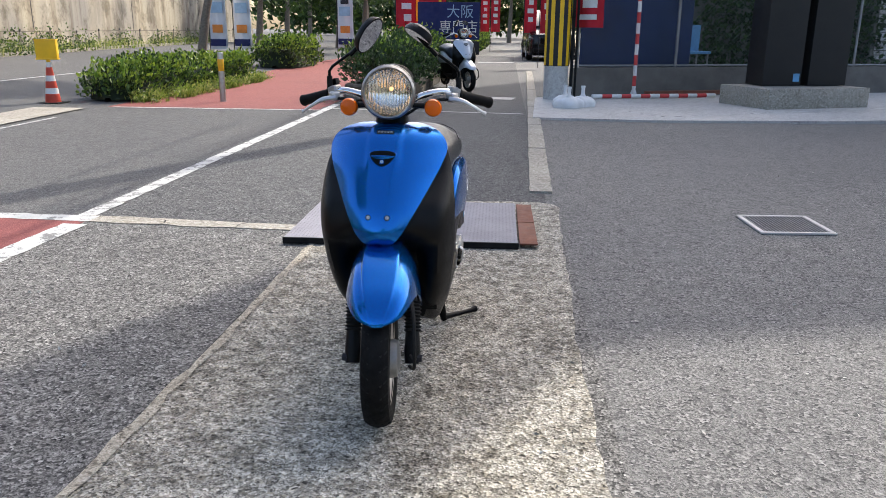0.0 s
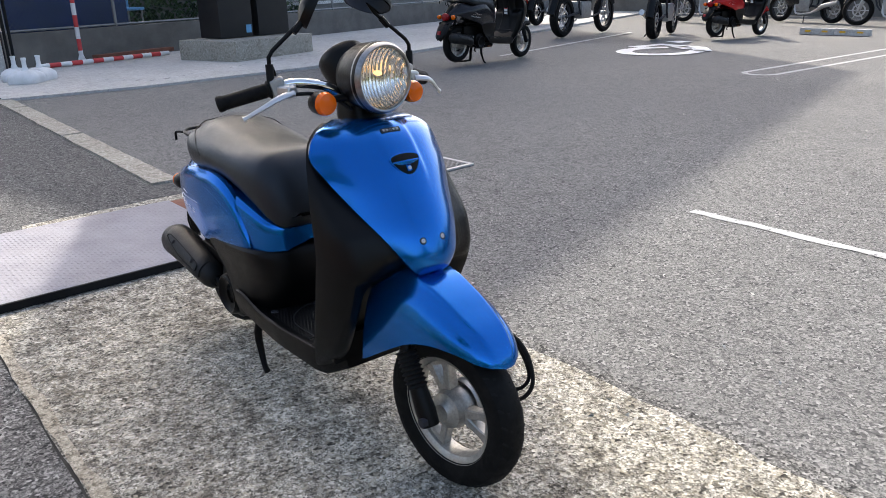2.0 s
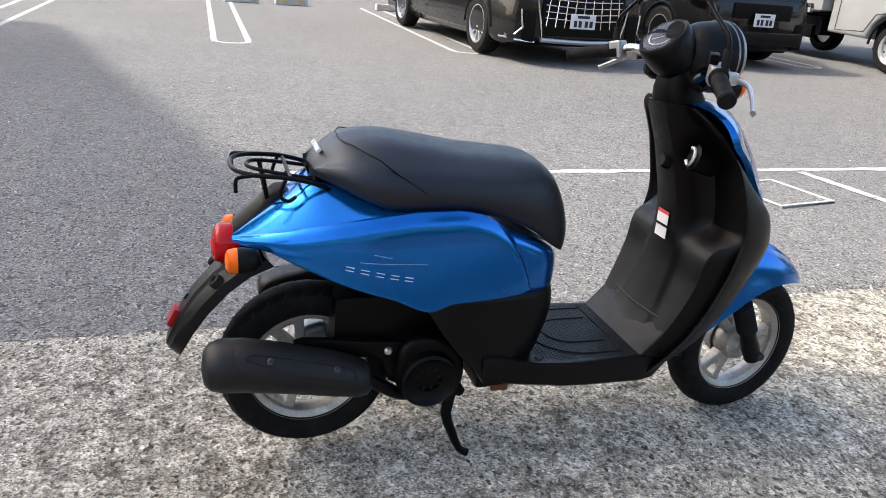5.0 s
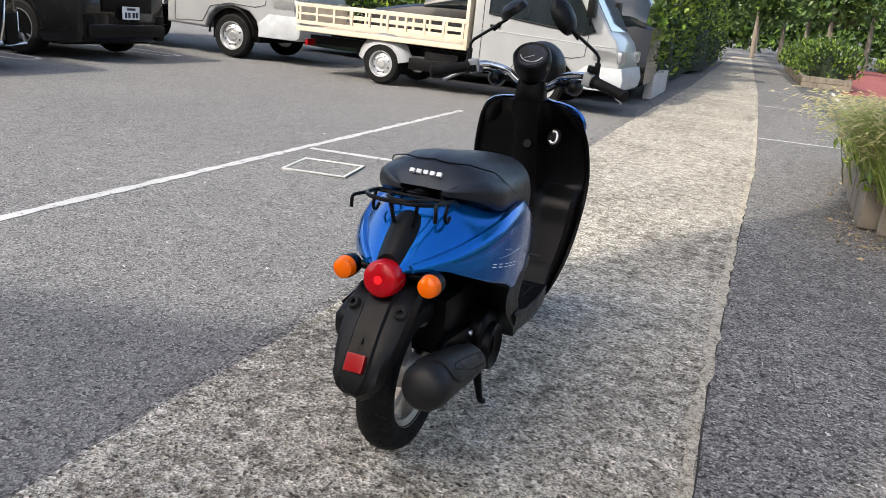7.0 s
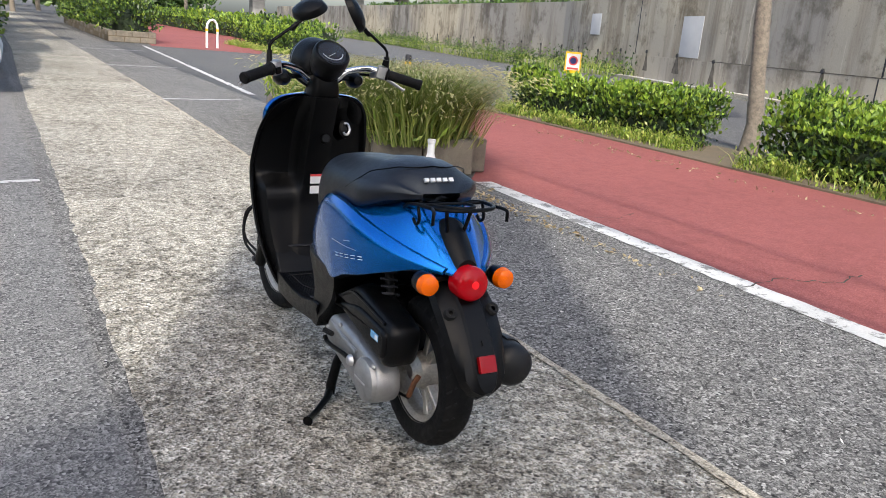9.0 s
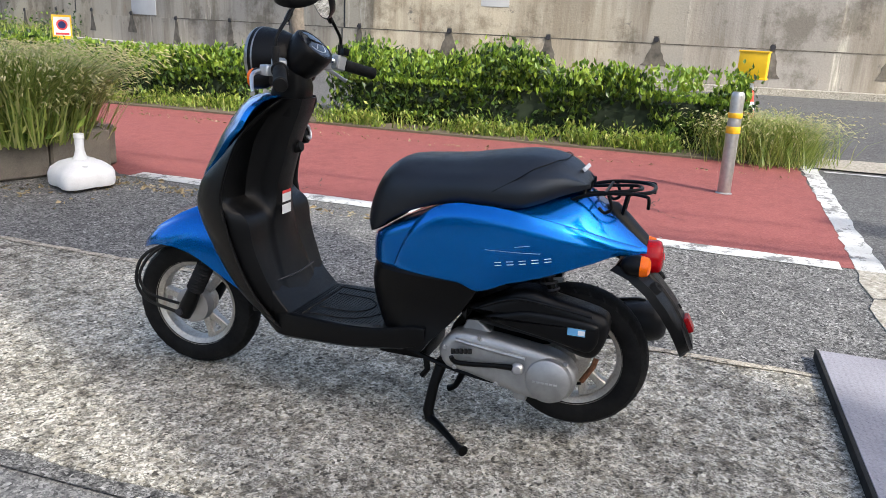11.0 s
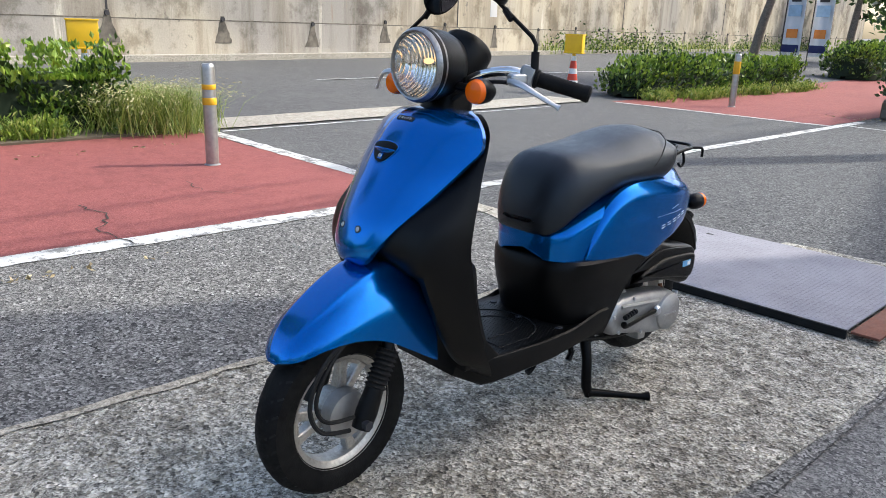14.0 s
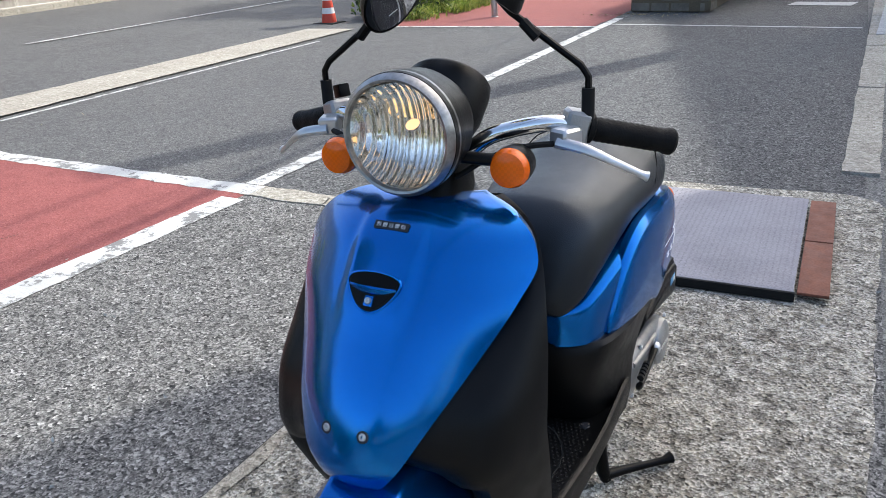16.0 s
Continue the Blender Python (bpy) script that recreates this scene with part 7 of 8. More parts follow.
tagged(leaf_mass("leaves", weed_clumps, 16000, 0.055, M["leaf"], weeds, 0.5), "weed leaves")

# white water-filled stand bases
def stand_base(x, y, turn, post=True, tilt=0):
    root = thing("stand_base", "white plastic water-filled stand base on the ground", "stand base", pose(x, y, 0.02, tilt, 0, turn), "white stand bases")
    rings = []
    for z, k in ((0.0, 0.96), (0.015, 1.0), (0.07, 1.0), (0.10, 0.93), (0.135, 0.66), (0.15, 0.4)):
        rings.append([(k * 0.2 * math.cos(a) * (1 + 0.16 * math.cos(4 * a)), k * 0.17 * math.sin(a) * (1 + 0.12 * math.cos(4 * a)), z) for a in np.linspace(0, 2 * math.pi, 32, endpoint=False)])
    part("tank", loft(rings), M["plain_white"], root)
    part("socket", lathe([(0.05, 0.14), (0.035, 0.17), (0.026, 0.2), (0.026, 0.27), (0.03, 0.275), (0.03, 0.3), (0, 0.3)], n=16), M["plain_white"], root)
    part("filler_cap", lathe([(0.022, 0.1), (0.022, 0.13), (0, 0.132)], pose(0.11, 0.05, 0), 12), M["plain_white"], root)
    return root


stand_base(-2.08, -0.16, 25)
stand_base(0.98, 11.35, 10)
stand_base(0.95, 11.75, 40)
stand_base(1.2, 11.6, 80)

# ---- fence corner ----
pole = thing("utility_pole", "round concrete utility pole wrapped in yellow and black stripes", "utility pole", pose(0.87, 12.85, 0))
part("shaft", lathe([(0.2, -0.02), (0.195, 0.55), (0.17, 9.0)], n=28, caps=True), M["concrete"], pole, "grey concrete")
part("guard", lathe([(0.202, 0.55), (0.204, 0.56), (0.2, 2.5), (0.196, 2.51)], n=28), M["ink"], pole, "black guard sheet")
for i in range(9):
    a = 2 * math.pi * i / 9
    part("stripe", box(0.203, 0, 1.53, 0.006, 0.065, 1.94, m=Matrix.Rotation(a, 4, "Z")), M["yellow_box"], pole, "yellow stripe", smooth=False)
for dx in (0.24, 0.3):
    part("cable_pipe", tube([(dx, -0.1, -0.01), (dx, -0.08, 4.0)], 0.02, 8), M["black_rubber"], pole)

FD = Matrix.Translation((1.15, 13.35, 0)) @ pose(0, 0, 0, 0, 0, 19)


def fd(m):
    return FD @ m


low = thing("wall_low", "low dark stained block wall carrying a wire fence", "wall", FD, kind="structure")
part("wall_body", box(7.5, 0, 0.25, 15.0, 0.15, 0.5, 0.01), M["block_wall"], low, smooth=False)
fence = thing("wire_fence", "green diamond-mesh wire fence on the low wall", "fence", FD)
for i in range(9):
    part("post", tube([(i * 1.85 + 0.1, 0, 0.5), (i * 1.85 + 0.1, 0, 2.3)], 0.024, 10), M["galv"], fence)
for z in (0.53, 2.3):
    part("rail", tube([(0, 0, z), (15, 0, z)], 0.018, 8), M["galv"], fence)
verts, faces = [], []
pitch, hgt = 0.075, 1.74
for i in range(-24, 200):
    for sg in (1, -1):
        x0, x1 = (i * pitch, i * pitch + hgt) if sg > 0 else (i * pitch + hgt, i * pitch)
        z0, z1 = 0.54, 0.54 + hgt
        lo, hi = max(0, min(x0, x1)), min(15, max(x0, x1))
        if hi <= lo:
            continue
        za = z0 + (z1 - z0) * (lo - x0) / (x1 - x0)
        zb = z0 + (z1 - z0) * (hi - x0) / (x1 - x0)
        k, w = len(verts), 0.0022
        for dx, dy in ((-w, 0), (w, 0), (0, w)):
            verts += [(lo + dx, dy + 0.001 * sg, za), (hi + dx, dy + 0.001 * sg, zb)]
        faces += [(k, k + 1, k + 3, k + 2), (k + 2, k + 3, k + 5, k + 4), (k + 4, k + 5, k + 1, k)]
tagged(raw("mesh_wire", verts, faces, M["mesh_green"], fence), "thin diamond wire", kind="stuff")
tarp = thing("blue_sheet", "dark blue sheet hung behind the wire fence", "sheet", FD)
part("cloth", box(1.25, 0.14, 1.25, 2.1, 0.02, 1.65, 0.004), M["blue_sheet"], tarp)
chairs = thing("plastic_chair", "blue plastic chair standing behind the fence", "chair", fd(pose(2.75, 0.75, 0.35)))
part("backrest", box(0, 0.2, 0.62, 0.44, 0.05, 0.5, 0.02), M["sticker_blue"], chairs)
part("seat", box(0, 0, 0.38, 0.46, 0.44, 0.05, 0.02), M["sticker_blue"], chairs)
for x in (-0.19, 0.19):
    for y in (-0.18, 0.18):
        part("leg", tube([(x, y, -0.35), (x, y, 0.36)], 0.015, 8), M["galv"], chairs)
behind = thing("shrub", "dense dark shrubs growing behind the wire fence", "shrub")


def yard(n):
    q = np.stack([rng.uniform(3.2, 8.2, n), 1.1 + np.abs(rng.normal(0, 0.45, n)), rng.uniform(0.1, 3.2, n)], 1)
    c, d = math.cos(radians(19)), math.sin(radians(19))
    return np.stack([1.15 + q[:, 0] * c - q[:, 1] * d, 13.35 + q[:, 0] * d + q[:, 1] * c, q[:, 2]], 1), np.tile([0.3, -0.95, 0.0], (n, 1))


tagged(leaf_mass("leaves", yard, 7500, 0.075, M["leaf_dark"], behind), "dark leaves")
backwall = thing("shed_wall", "pale slatted metal wall behind the fence", "wall", fd(pose(10.5, 1.3, 0)), kind="structure")
part("wall_body", box(0, 0.12, 1.5, 6.5, 0.1, 3.0), M["facade"], backwall, smooth=False)
for i in range(26):
    part("slat", box(0, 0.03, 0.62 + i * 0.09, 6.4, 0.03, 0.07, m=None), M["plain_white"], backwall, smooth=False)
dark_back = thing("wall_back", "dark plain wall closing the yard behind the shrubs", "wall", fd(pose(4, 2.6, 0)), kind="structure")
part("wall_body", box(1.1, 0, 1.6, 7.0, 0.12, 3.2), M["block_wall"], dark_back, smooth=False)

barp = thing("barrier_pole", "red and white striped pole leaning by the fence", "barrier pole", fd(pose(1.0, -0.35, 0.02)))
for i in range(12):
    part("pole_band", tube([(0, 0, 0.02 + i * 0.17), (0, 0, 0.02 + (i + 1) * 0.17)], 0.032, 12), M["sticker_red" if i % 2 else "plain_white"], barp)
for dx in (-0.07, 0.07):
    part("foot", tube([(dx, 0, 0.0), (dx * 0.4, 0, 0.12), (0, 0, 0.15)], 0.012, 8), M["plain_white"], barp)
barl = thing("barrier_bar", "red and white striped bar lying on the concrete", "barrier bar", fd(pose(0.15, -0.55, 0.065, 0, 0, -3)))
for i in range(13):
    part("pole_band", tube([(i * 0.17, 0, 0), ((i + 1) * 0.17, 0, 0)], 0.034, 12), M["sticker_red" if i % 2 else "plain_white"], barl)
plank = thing("plank", "dark weathered timber lying by the low wall", "plank", fd(pose(2.0, -0.3, 0.06, 0, 0, 2)))
part("board", box(0, 0, 0.03, 1.5, 0.14, 0.06, 0.006), M["rust_plate"], plank)
stripe("apron_line", (1.75, 10.9), (2.15, 10.3), 0.09, 0.024, M["white"], "scuffed white stripe on the concrete apron")
stripe("apron_line", (2.2, 10.3), (9.2, 13.8), 0.06, 0.024, M["white"], "thin white line across the concrete apron")


# ---- banners and signs up the street ----
def banner(x, y, w, h, z, turn, cloth, prints, label):
    root = thing("banner", label, "banner", pose(x, y, 0, 0, 0, turn), "street banners")
    part("pole", tube([(-w / 2 - 0.02, 0, 0), (-w / 2 - 0.02, 0, z + h + 0.05)], 0.014, 8), M["ink"], root)
    n = 10
    rings = [[(-w / 2 + w * i / n, 0.03 * math.sin(i * 0.9 + z0) + d, z + h * z0) for i in range(n + 1)] for z0 in np.linspace(0, 1, 8) for d in (0,)]
    bm = loft(rings, False, closed=False)
    bmesh.ops.solidify(bm, geom=bm.faces[:], thickness=0.004)
    part("cloth", bm, M[cloth], root)
    for px, pz, pw, ph, m in prints:
        part("print_bar", box(px * w, -0.04, z + pz * h, pw * w, 0.006, ph * h), M[m], root, smooth=False)
    return root


for i, (x, y) in enumerate(((-8.7, 23.6), (-8.05, 23.9), (-5.6, 27.6))):
    banner(x, y, 0.6, 1.7, 0.45, -14, "banner_white", [(0, 0.12, 0.9, 0.12, "banner_navy"), (0.0, 0.36, 0.6, 0.14, "orange_print"), (0.0, 0.72, 0.7, 0.18, "sky_print"), (0.0, 0.9, 0.5, 0.08, "ink")], "white banner with orange and navy print on a thin pole")
for x, y, t in ((-3.2, 26.5, 10), (-2.4, 26.2, -8)):
    banner(x, y, 0.9, 1.6, 0.95, t, "banner_red", [(-0.1, 0.78, 0.3, 0.14, "plain_white"), (-0.12, 0.55, 0.36, 0.12, "plain_white"), (-0.08, 0.32, 0.28, 0.14, "plain_white"), (0.28, 0.5, 0.1, 0.5, "yellow_box")], "red banner with pale print")
for x, y in ((0.9, 30.0), (1.25, 24.0), (-0.55, 40.0), (-1.1, 41.0)):
    banner(x, y, 0.45, 1.7, 1.0, 6, "banner_red", [(0.0, 0.82, 0.5, 0.1, "plain_white"), (0.02, 0.64, 0.36, 0.1, "plain_white"), (-0.03, 0.46, 0.5, 0.1, "plain_white"), (0.0, 0.28, 0.4, 0.1, "plain_white")], "red shop banner with white print")
banner(1.35, 12.9, 0.5, 1.0, 1.15, -30, "banner_red", [(0.05, 0.8, 0.5, 0.12, "plain_white"), (-0.05, 0.58, 0.6, 0.12, "plain_white"), (0.05, 0.36, 0.5, 0.12, "plain_white"), (0.0, 0.16, 0.6, 0.08, "plain_white")], "red and white banner by the fence")
board = thing("shop_signboard", "navy and red shop signboard standing beyond the shrub", "signboard", pose(-1.75, 24.5, 0, 0, 0, 4))
part("panel", box(0, 0, 1.35, 1.9, 0.06, 1.1, 0.01), M["banner_navy"], board)
part("panel", box(0, -0.02, 0.55, 1.9, 0.05, 0.4, 0.01), M["ink"], board)


def letters(text, size, at, material, parent, name="lettering"):
    cu = bpy.data.curves.new(name, "FONT")
    cu.body, cu.size, cu.extrude, cu.align_x, cu.align_y = text, size, 0.004, "CENTER", "CENTER"
    ob = bpy.data.objects.new(name, cu)
    scene.collection.objects.link(ob)
    dg = bpy.context.evaluated_depsgraph_get()
    me = bpy.data.meshes.new_from_object(ob.evaluated_get(dg))
    bpy.data.objects.remove(ob)
    me.materials.clear()
    me.materials.append(material)
    out = new(name, me)
    out.parent = parent
    out.matrix_basis = at
    return out


letters("大阪", 0.42, pose(0.35, -0.036, 1.6, 90, 0, 0), M["sky_print"], board)
letters("専門店", 0.4, pose(0.3, -0.036, 1.15, 90, 0, 0), M["plain_white"], board)
letters("コーティング", 0.27, pose(0, -0.05, 0.55, 90, 0, 0), M["plain_white"], board)
for x in (-0.8, 0.8):
    part("leg", tube([(x, 0, 0), (x, 0, 0.5)], 0.025, 8), M["galv"], board)

lot_wall = thing("wall_lot", "grey wall closing the parking lot behind the motorcycles", "wall", pose(19, 3, 0, 0, 0, 0), kind="structure")
part("wall_body", box(0, -4, 1.1, 0.15, 40, 2.2), M["block_wall"], lot_wall, smooth=False)

# far trees up the street and along the strip
def far_tree(x, y, h, r, n, leaf=0.16, mat="far_green", seed=1):
    root = thing("tree", "green leafy tree in the distance", "tree", None, "distant trees")
    part("trunk", trunk_mesh([(x, y, -0.05), (x + 0.1, y, h * 0.3), (x + 0.2, y + 0.1, h * 0.6)], [0.02 * h + 0.05, 0.018 * h + 0.03, 0.04], seed), M["bark"], root)
    for k in range(3):
        o = rng.normal(0, r * 0.35, 3)
        tagged(leaf_mass("crown", round_sampler(x + o[0], y + o[1], h * 0.68 + o[2] * 0.4, r * 0.8, r * 0.8, h * 0.3, 0.35, seed + k, 0.35), n // 3, leaf, M[mat], root), "green leaves")
    return root


for i, (x, y, h, r) in enumerate(((-9.5, 30, 5, 2.2), (-6.5, 36, 5.5, 2.2), (-1.8, 44, 5, 1.8), (1.8, 46, 5, 2.0), (-5.5, 48, 6, 2.5), (4.5, 40, 6, 2.6), (0.2, 70, 8, 4), (-14, 50, 7, 3), (-6, 75, 9, 4), (7, 66, 9, 4), (-11, 62, 7, 3.5), (-10, 92, 9, 5), (-3, 100, 9, 5), (5, 96, 9, 5), (-20, 80, 9, 5), (12, 80, 9, 5), (-9, 42, 4.5, 2.2))):
    far_tree(x, y, h, r, 2400, 0.16 if y < 50 else 0.26, seed=20 + i)
for i, (x, y, h, r) in enumerate(((-9.5, -62, 8, 3.5), (-4, -75, 8, 3), (1.5, -70, 8, 3.5), (-14, -80, 9, 4), (6, -60, 8, 4), (-2, -95, 9, 4), (-20, -90, 9, 5), (10, -45, 7, 4), (1.6, -17, 5.5, 1.8), (1.5, -25, 6, 2.0), (1.2, -34, 6, 2.2), (-5.2, -44, 6.5, 2.2), (-1.5, -60, 7, 2.6), (-4.8, -56, 7, 2.6), (0.8, -46, 7, 2.6))):
    far_tree(x, y, h, r, 2400, 0.26, seed=50 + i)
hedge(-2.2, -1.2, 33.0, 60.0, 0.9, 8000, "long green hedge up the street", 0.1, 0.3, 0.3, 23)

far_wood = thing("far_woods", "dense green trees closing the street in the distance", "trees", kind="stuff")
for x0, x1, y0, y1, h in ((-34, 16, 104, 110, 7.5), (-30, 14, -118, -112, 7.0)):
    tagged(leaf_mass("leaves", hedge_sampler(x0, x1, y0, y1, 0.2, h, 2.4, 41), 9000, 0.55, M["far_green"], far_wood, 0.1), "green leaves")

# tall bushes at the edge of the lot
for i, (x0, x1, y0, y1, h, n) in enumerate(((0.45, 2.6, -11.6, -8.6, 2.3, 6500), (0.2, 2.4, -20.0, -11.4, 2.9, 11000), (-0.1, 2.2, -40.0, -19.5, 3.2, 11000), (2.2, 9.5, -11.6, -9.6, 1.9, 9000))):
    root = thing("tall_bush", "tall dense green bushes along the edge of the lot", "bush")
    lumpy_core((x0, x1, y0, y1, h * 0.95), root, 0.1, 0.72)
    tagged(leaf_mass("leaves", hedge_sampler(x0, x1, y0, y1, 0.25, h, 0.4, 31 + i), n, 0.075, M["leaf"], root, 0.1), "green leaves")
    tagged(leaf_mass("young_leaves", hedge_sampler(x0, x1, y0, y1, h * 0.4, h, 0.4, 31 + i), n // 5, 0.075, M["leaf_new"], root, 0.2), "yellow-green leaves")
edge_wall = thing("wall_edge", "low pale concrete wall at the edge of the lot", "wall", kind="structure")
part("wall_body", box(0.5, -10.2, 0.2, 0.14, 2.6, 0.4, 0.01), M["concrete"], edge_wall, smooth=False)

# elevated road, far off to the south-west
deck = thing("elevated_road", "dark elevated road on concrete piers in the distance", "viaduct")
part("deck", box(-52, -150, 8.6, 60, 12, 2.2, 0.1, m=None), M["block_wall"], deck, smooth=False)
part("parapet", box(-52, -144.2, 10.2, 60, 0.3, 1.0), M["facade"], deck, smooth=False)
for i in range(6):
    part("pier", box(-78 + i * 10.5, -150, 3.8, 2.4, 2.4, 7.6, 0.1), M["facade"], deck, smooth=False)
band("bank", WALL, -0.05, 1.25, -0.4, -7.0, M["soil"], "raised ground behind the retaining wall", "bank")
for i, (x, y, w, h) in enumerate(((-40, -40, 9, 7), (-52, -75, 14, 9), (-34, 5, 8, 8), (-46, 60, 10, 9), (40, -125, 16, 9))):
    b = thing("distant_building", "plain pale building in the distance", "building", pose(x, y, 0, 0, 0, 10 * i), "distant buildings")
    part("wall", box(0, 0, h / 2, w, w * 0.8, h, 0.05), M["facade"], b, smooth=False)
    part("roof", box(0, 0, h + 0.15, w + 0.4, w * 0.8 + 0.4, 0.3, 0.05), M["block_wall"], b, smooth=False)
    for r in range(int(h / 3)):
        for c in range(4):
            for sy in (-1, 1):
                part("window", box(-w * 0.36 + c * w * 0.24, sy * w * 0.4, 1.6 + r * 3, w * 0.12, 0.1, 1.3), M["dark_glass"], b, smooth=False)
top_green = thing("shrubs_on_bank", "green shrubs above the retaining wall", "shrubs")
def bank_place(n):
    out = []
    for _ in range(n):
        p, d = along(WALL, float(rng.uniform(66, 125)))
        nn = Vector((d.y, -d.x))
        p = p + nn * float(rng.uniform(2.5, 5.0))
        out.append((p.x, p.y, 1.2 + 1.9 * rng.uniform(0, 1) ** 0.7))
    return np.array(out), rng.normal(0, 1, (n, 3))
tagged(leaf_mass("leaves", bank_place, 9000, 0.16, M["far_green"], top_green), "green leaves")

# overhead cables from the utility pole along the pavement
for i, (x, z) in enumerate(((0.75, 7.0), (1.0, 7.6), (1.15, 8.2), (0.9, 8.6))):
    cab = thing("overhead_cable", "thin black overhead cable strung along the pavement", "cable", None, "overhead cables")
    part("wire", tube([(x - 0.3, -62, z)] + [(x + 0.01 * (y - 12), y, z - 0.9 * (1 - ((y + 25) / 37.75) ** 2)) for y in np.linspace(-55, 12.75, 16)] + [(x + 0.3, 60, z)], 0.022, 6), M["black_rubber"], cab)


# ---- litter, cracks and grit ----
def flat_bits(name, label, centres, n, size, material, lift):
    """Small flat scraps lying loose on the ground round some places."""
    k = rng.integers(0, len(centres), n)
    c = np.array([(x, y, z) for x, y, z, _, _ in centres])[k]
    sp = np.array([(a, b) for _, _, _, a, b in centres])[k]
    p = c + np.concatenate([rng.normal(0, 1, (n, 2)) * sp, np.full((n, 1), lift)], 1)
    root = thing(name, label, "litter", kind="stuff")

    def sample(m):
        d = rng.normal(0, 1, (m, 3))
        d[:, 2] *= 0.06
        return p, d
    tagged(leaf_mass("scraps", sample, n, size, material, root, 0.0, 2.2, 0.6), label)


flat_bits("dry_litter", "dry straw and leaf scraps lying on the asphalt", [(-2.25, 0.35, 0, 0.05, 0.3), (-2.22, 1.3, 0, 0.04, 0.5), (-2.2, -0.1, 0, 0.12, 0.1), (-1.75, -0.6, 0, 0.12, 0.3), (-1.85, -1.8, 0, 0.08, 0.7), (-5.0, 1.5, 0.003, 0.05, 1.6), (-5.15, -1.8, 0.003, 0.06, 1.2), (-2.4, 11.9, 0, 0.4, 0.1)], 900, 0.014, M["straw"], 0.004)
flat_bits("loose_grit", "pale loose grit scattered over the asphalt", [(-1.7, 2.2, 0, 0.4, 1.3), (1.6, 2.0, -0.01, 0.9, 1.6), (3.2, 3.4, -0.01, 1.4, 1.6), (0.25, 1.5, 0.0, 0.06, 2.0)], 420, 0.0065, M["chips"], 0.005)


def crack(points, width, z, label):
    pts = []
    for a, b in zip(points, points[1:]):
        a, b = Vector(a), Vector(b)
        k = max(2, int((b - a).length / 0.05))
        pts += [a.lerp(b, i / k) + Vector((float(rng.normal(0, 0.012)), float(rng.normal(0, 0.012)))) for i in range(k)]
    pts.append(Vector(points[-1]))
    verts, faces = [], []
    for i, p in enumerate(pts):
        q = pts[min(i + 1, len(pts) - 1)] - pts[max(i - 1, 0)]
        nn = Vector((-q.y, q.x)).normalized() * width * float(rng.uniform(0.25, 1.0)) / 2
        verts += [(p.x + nn.x, p.y + nn.y, z), (p.x - nn.x, p.y - nn.y, z)]
        if i:
            faces.append((2 * i - 2, 2 * i - 1, 2 * i + 1, 2 * i))
    tagged(raw("pavement_crack", verts, faces, M["joint"]), label, "crack", kind="structure")


crack([(-2.42, 2.35), (-2.75, 2.3), (-3.0, 2.45), (-3.3, 2.4)], 0.012, 0.006, "thin dark crack in the red paving")
crack([(-2.45, 0.9), (-2.8, 1.05), (-3.05, 0.95)], 0.008, 0.006, "thin dark crack in the red paving")
crack([(-3.0, 3.3), (-3.25, 3.1), (-3.6, 3.15)], 0.008, 0.006, "thin dark crack in the red paving")
crack([(-1.9, 4.06), (-1.92, 4.19)], 0.012, 0.0085, "crack across the pale edging band")
crack([(-1.45, 4.06), (-1.42, 4.18)], 0.012, 0.0085, "crack across the pale edging band")
crack([(0.40, 4.75), (0.2, 4.62), (0.22, 4.4)], 0.01, 0.0075, "crack in the corner of the concrete strip")


# ---- vehicles ----
def road_wheel(root, x, y, r, w, side, spokes=10, rim_mat="satin", name="wheel"):
    """Axle along y; side: which way its face looks."""
    m = Matrix.Translation((x, y, r)) @ pose(0, 0, 0, -90 * side, 0, 0)
    wh = part(name, lathe([(r * 0.62, -w / 2), (r * 0.9, -w / 2), (r * 0.98, -w * 0.38), (r, 0), (r * 0.98, w * 0.38), (r * 0.9, w / 2), (r * 0.66, w / 2), (r * 0.62, w * 0.42), (r * 0.62, -w / 2)], m, 40), M["rubber"], root, "black tyre")
    part("rim", lathe([(r * 0.62, w * 0.42), (r * 0.66, w * 0.5), (r * 0.63, w * 0.5), (r * 0.58, w * 0.32), (r * 0.56, -w * 0.2), (0, -w * 0.2)], m, 36), M[rim_mat], wh, "metal rim")
    if spokes:
        for i in range(spokes):
            q = m @ Matrix.Rotation(2 * math.pi * i / spokes, 4, "Z")
            part("spoke", box(r * 0.35, 0, w * 0.34, r * 0.5, r * 0.075, w * 0.12, 0.006, 1, m=q), M[rim_mat], wh)
        part("hub", lathe([(r * 0.14, w * 0.3), (r * 0.13, w * 0.44), (0, w * 0.45)], m, 20), M[rim_mat], wh)
    else:
        part("disc", lathe([(r * 0.57, w * 0.2), (r * 0.5, w * 0.3), (r * 0.36, w * 0.36), (r * 0.3, w * 0.28), (r * 0.2, w * 0.3), (r * 0.16, w * 0.42), (0, w * 0.43)], m, 30), M[rim_mat], wh)
        for i in range(8):
            q = m @ Matrix.Rotation(2 * math.pi * (i + 0.5) / 8, 4, "Z")
            part("wheel_slot", lathe([(0, 0.004), (r * 0.045, 0.004), (r * 0.05, 0)], q @ Matrix.Translation((r * 0.43, 0, w * 0.33)), 8), M["ink"], wh)
    return wh


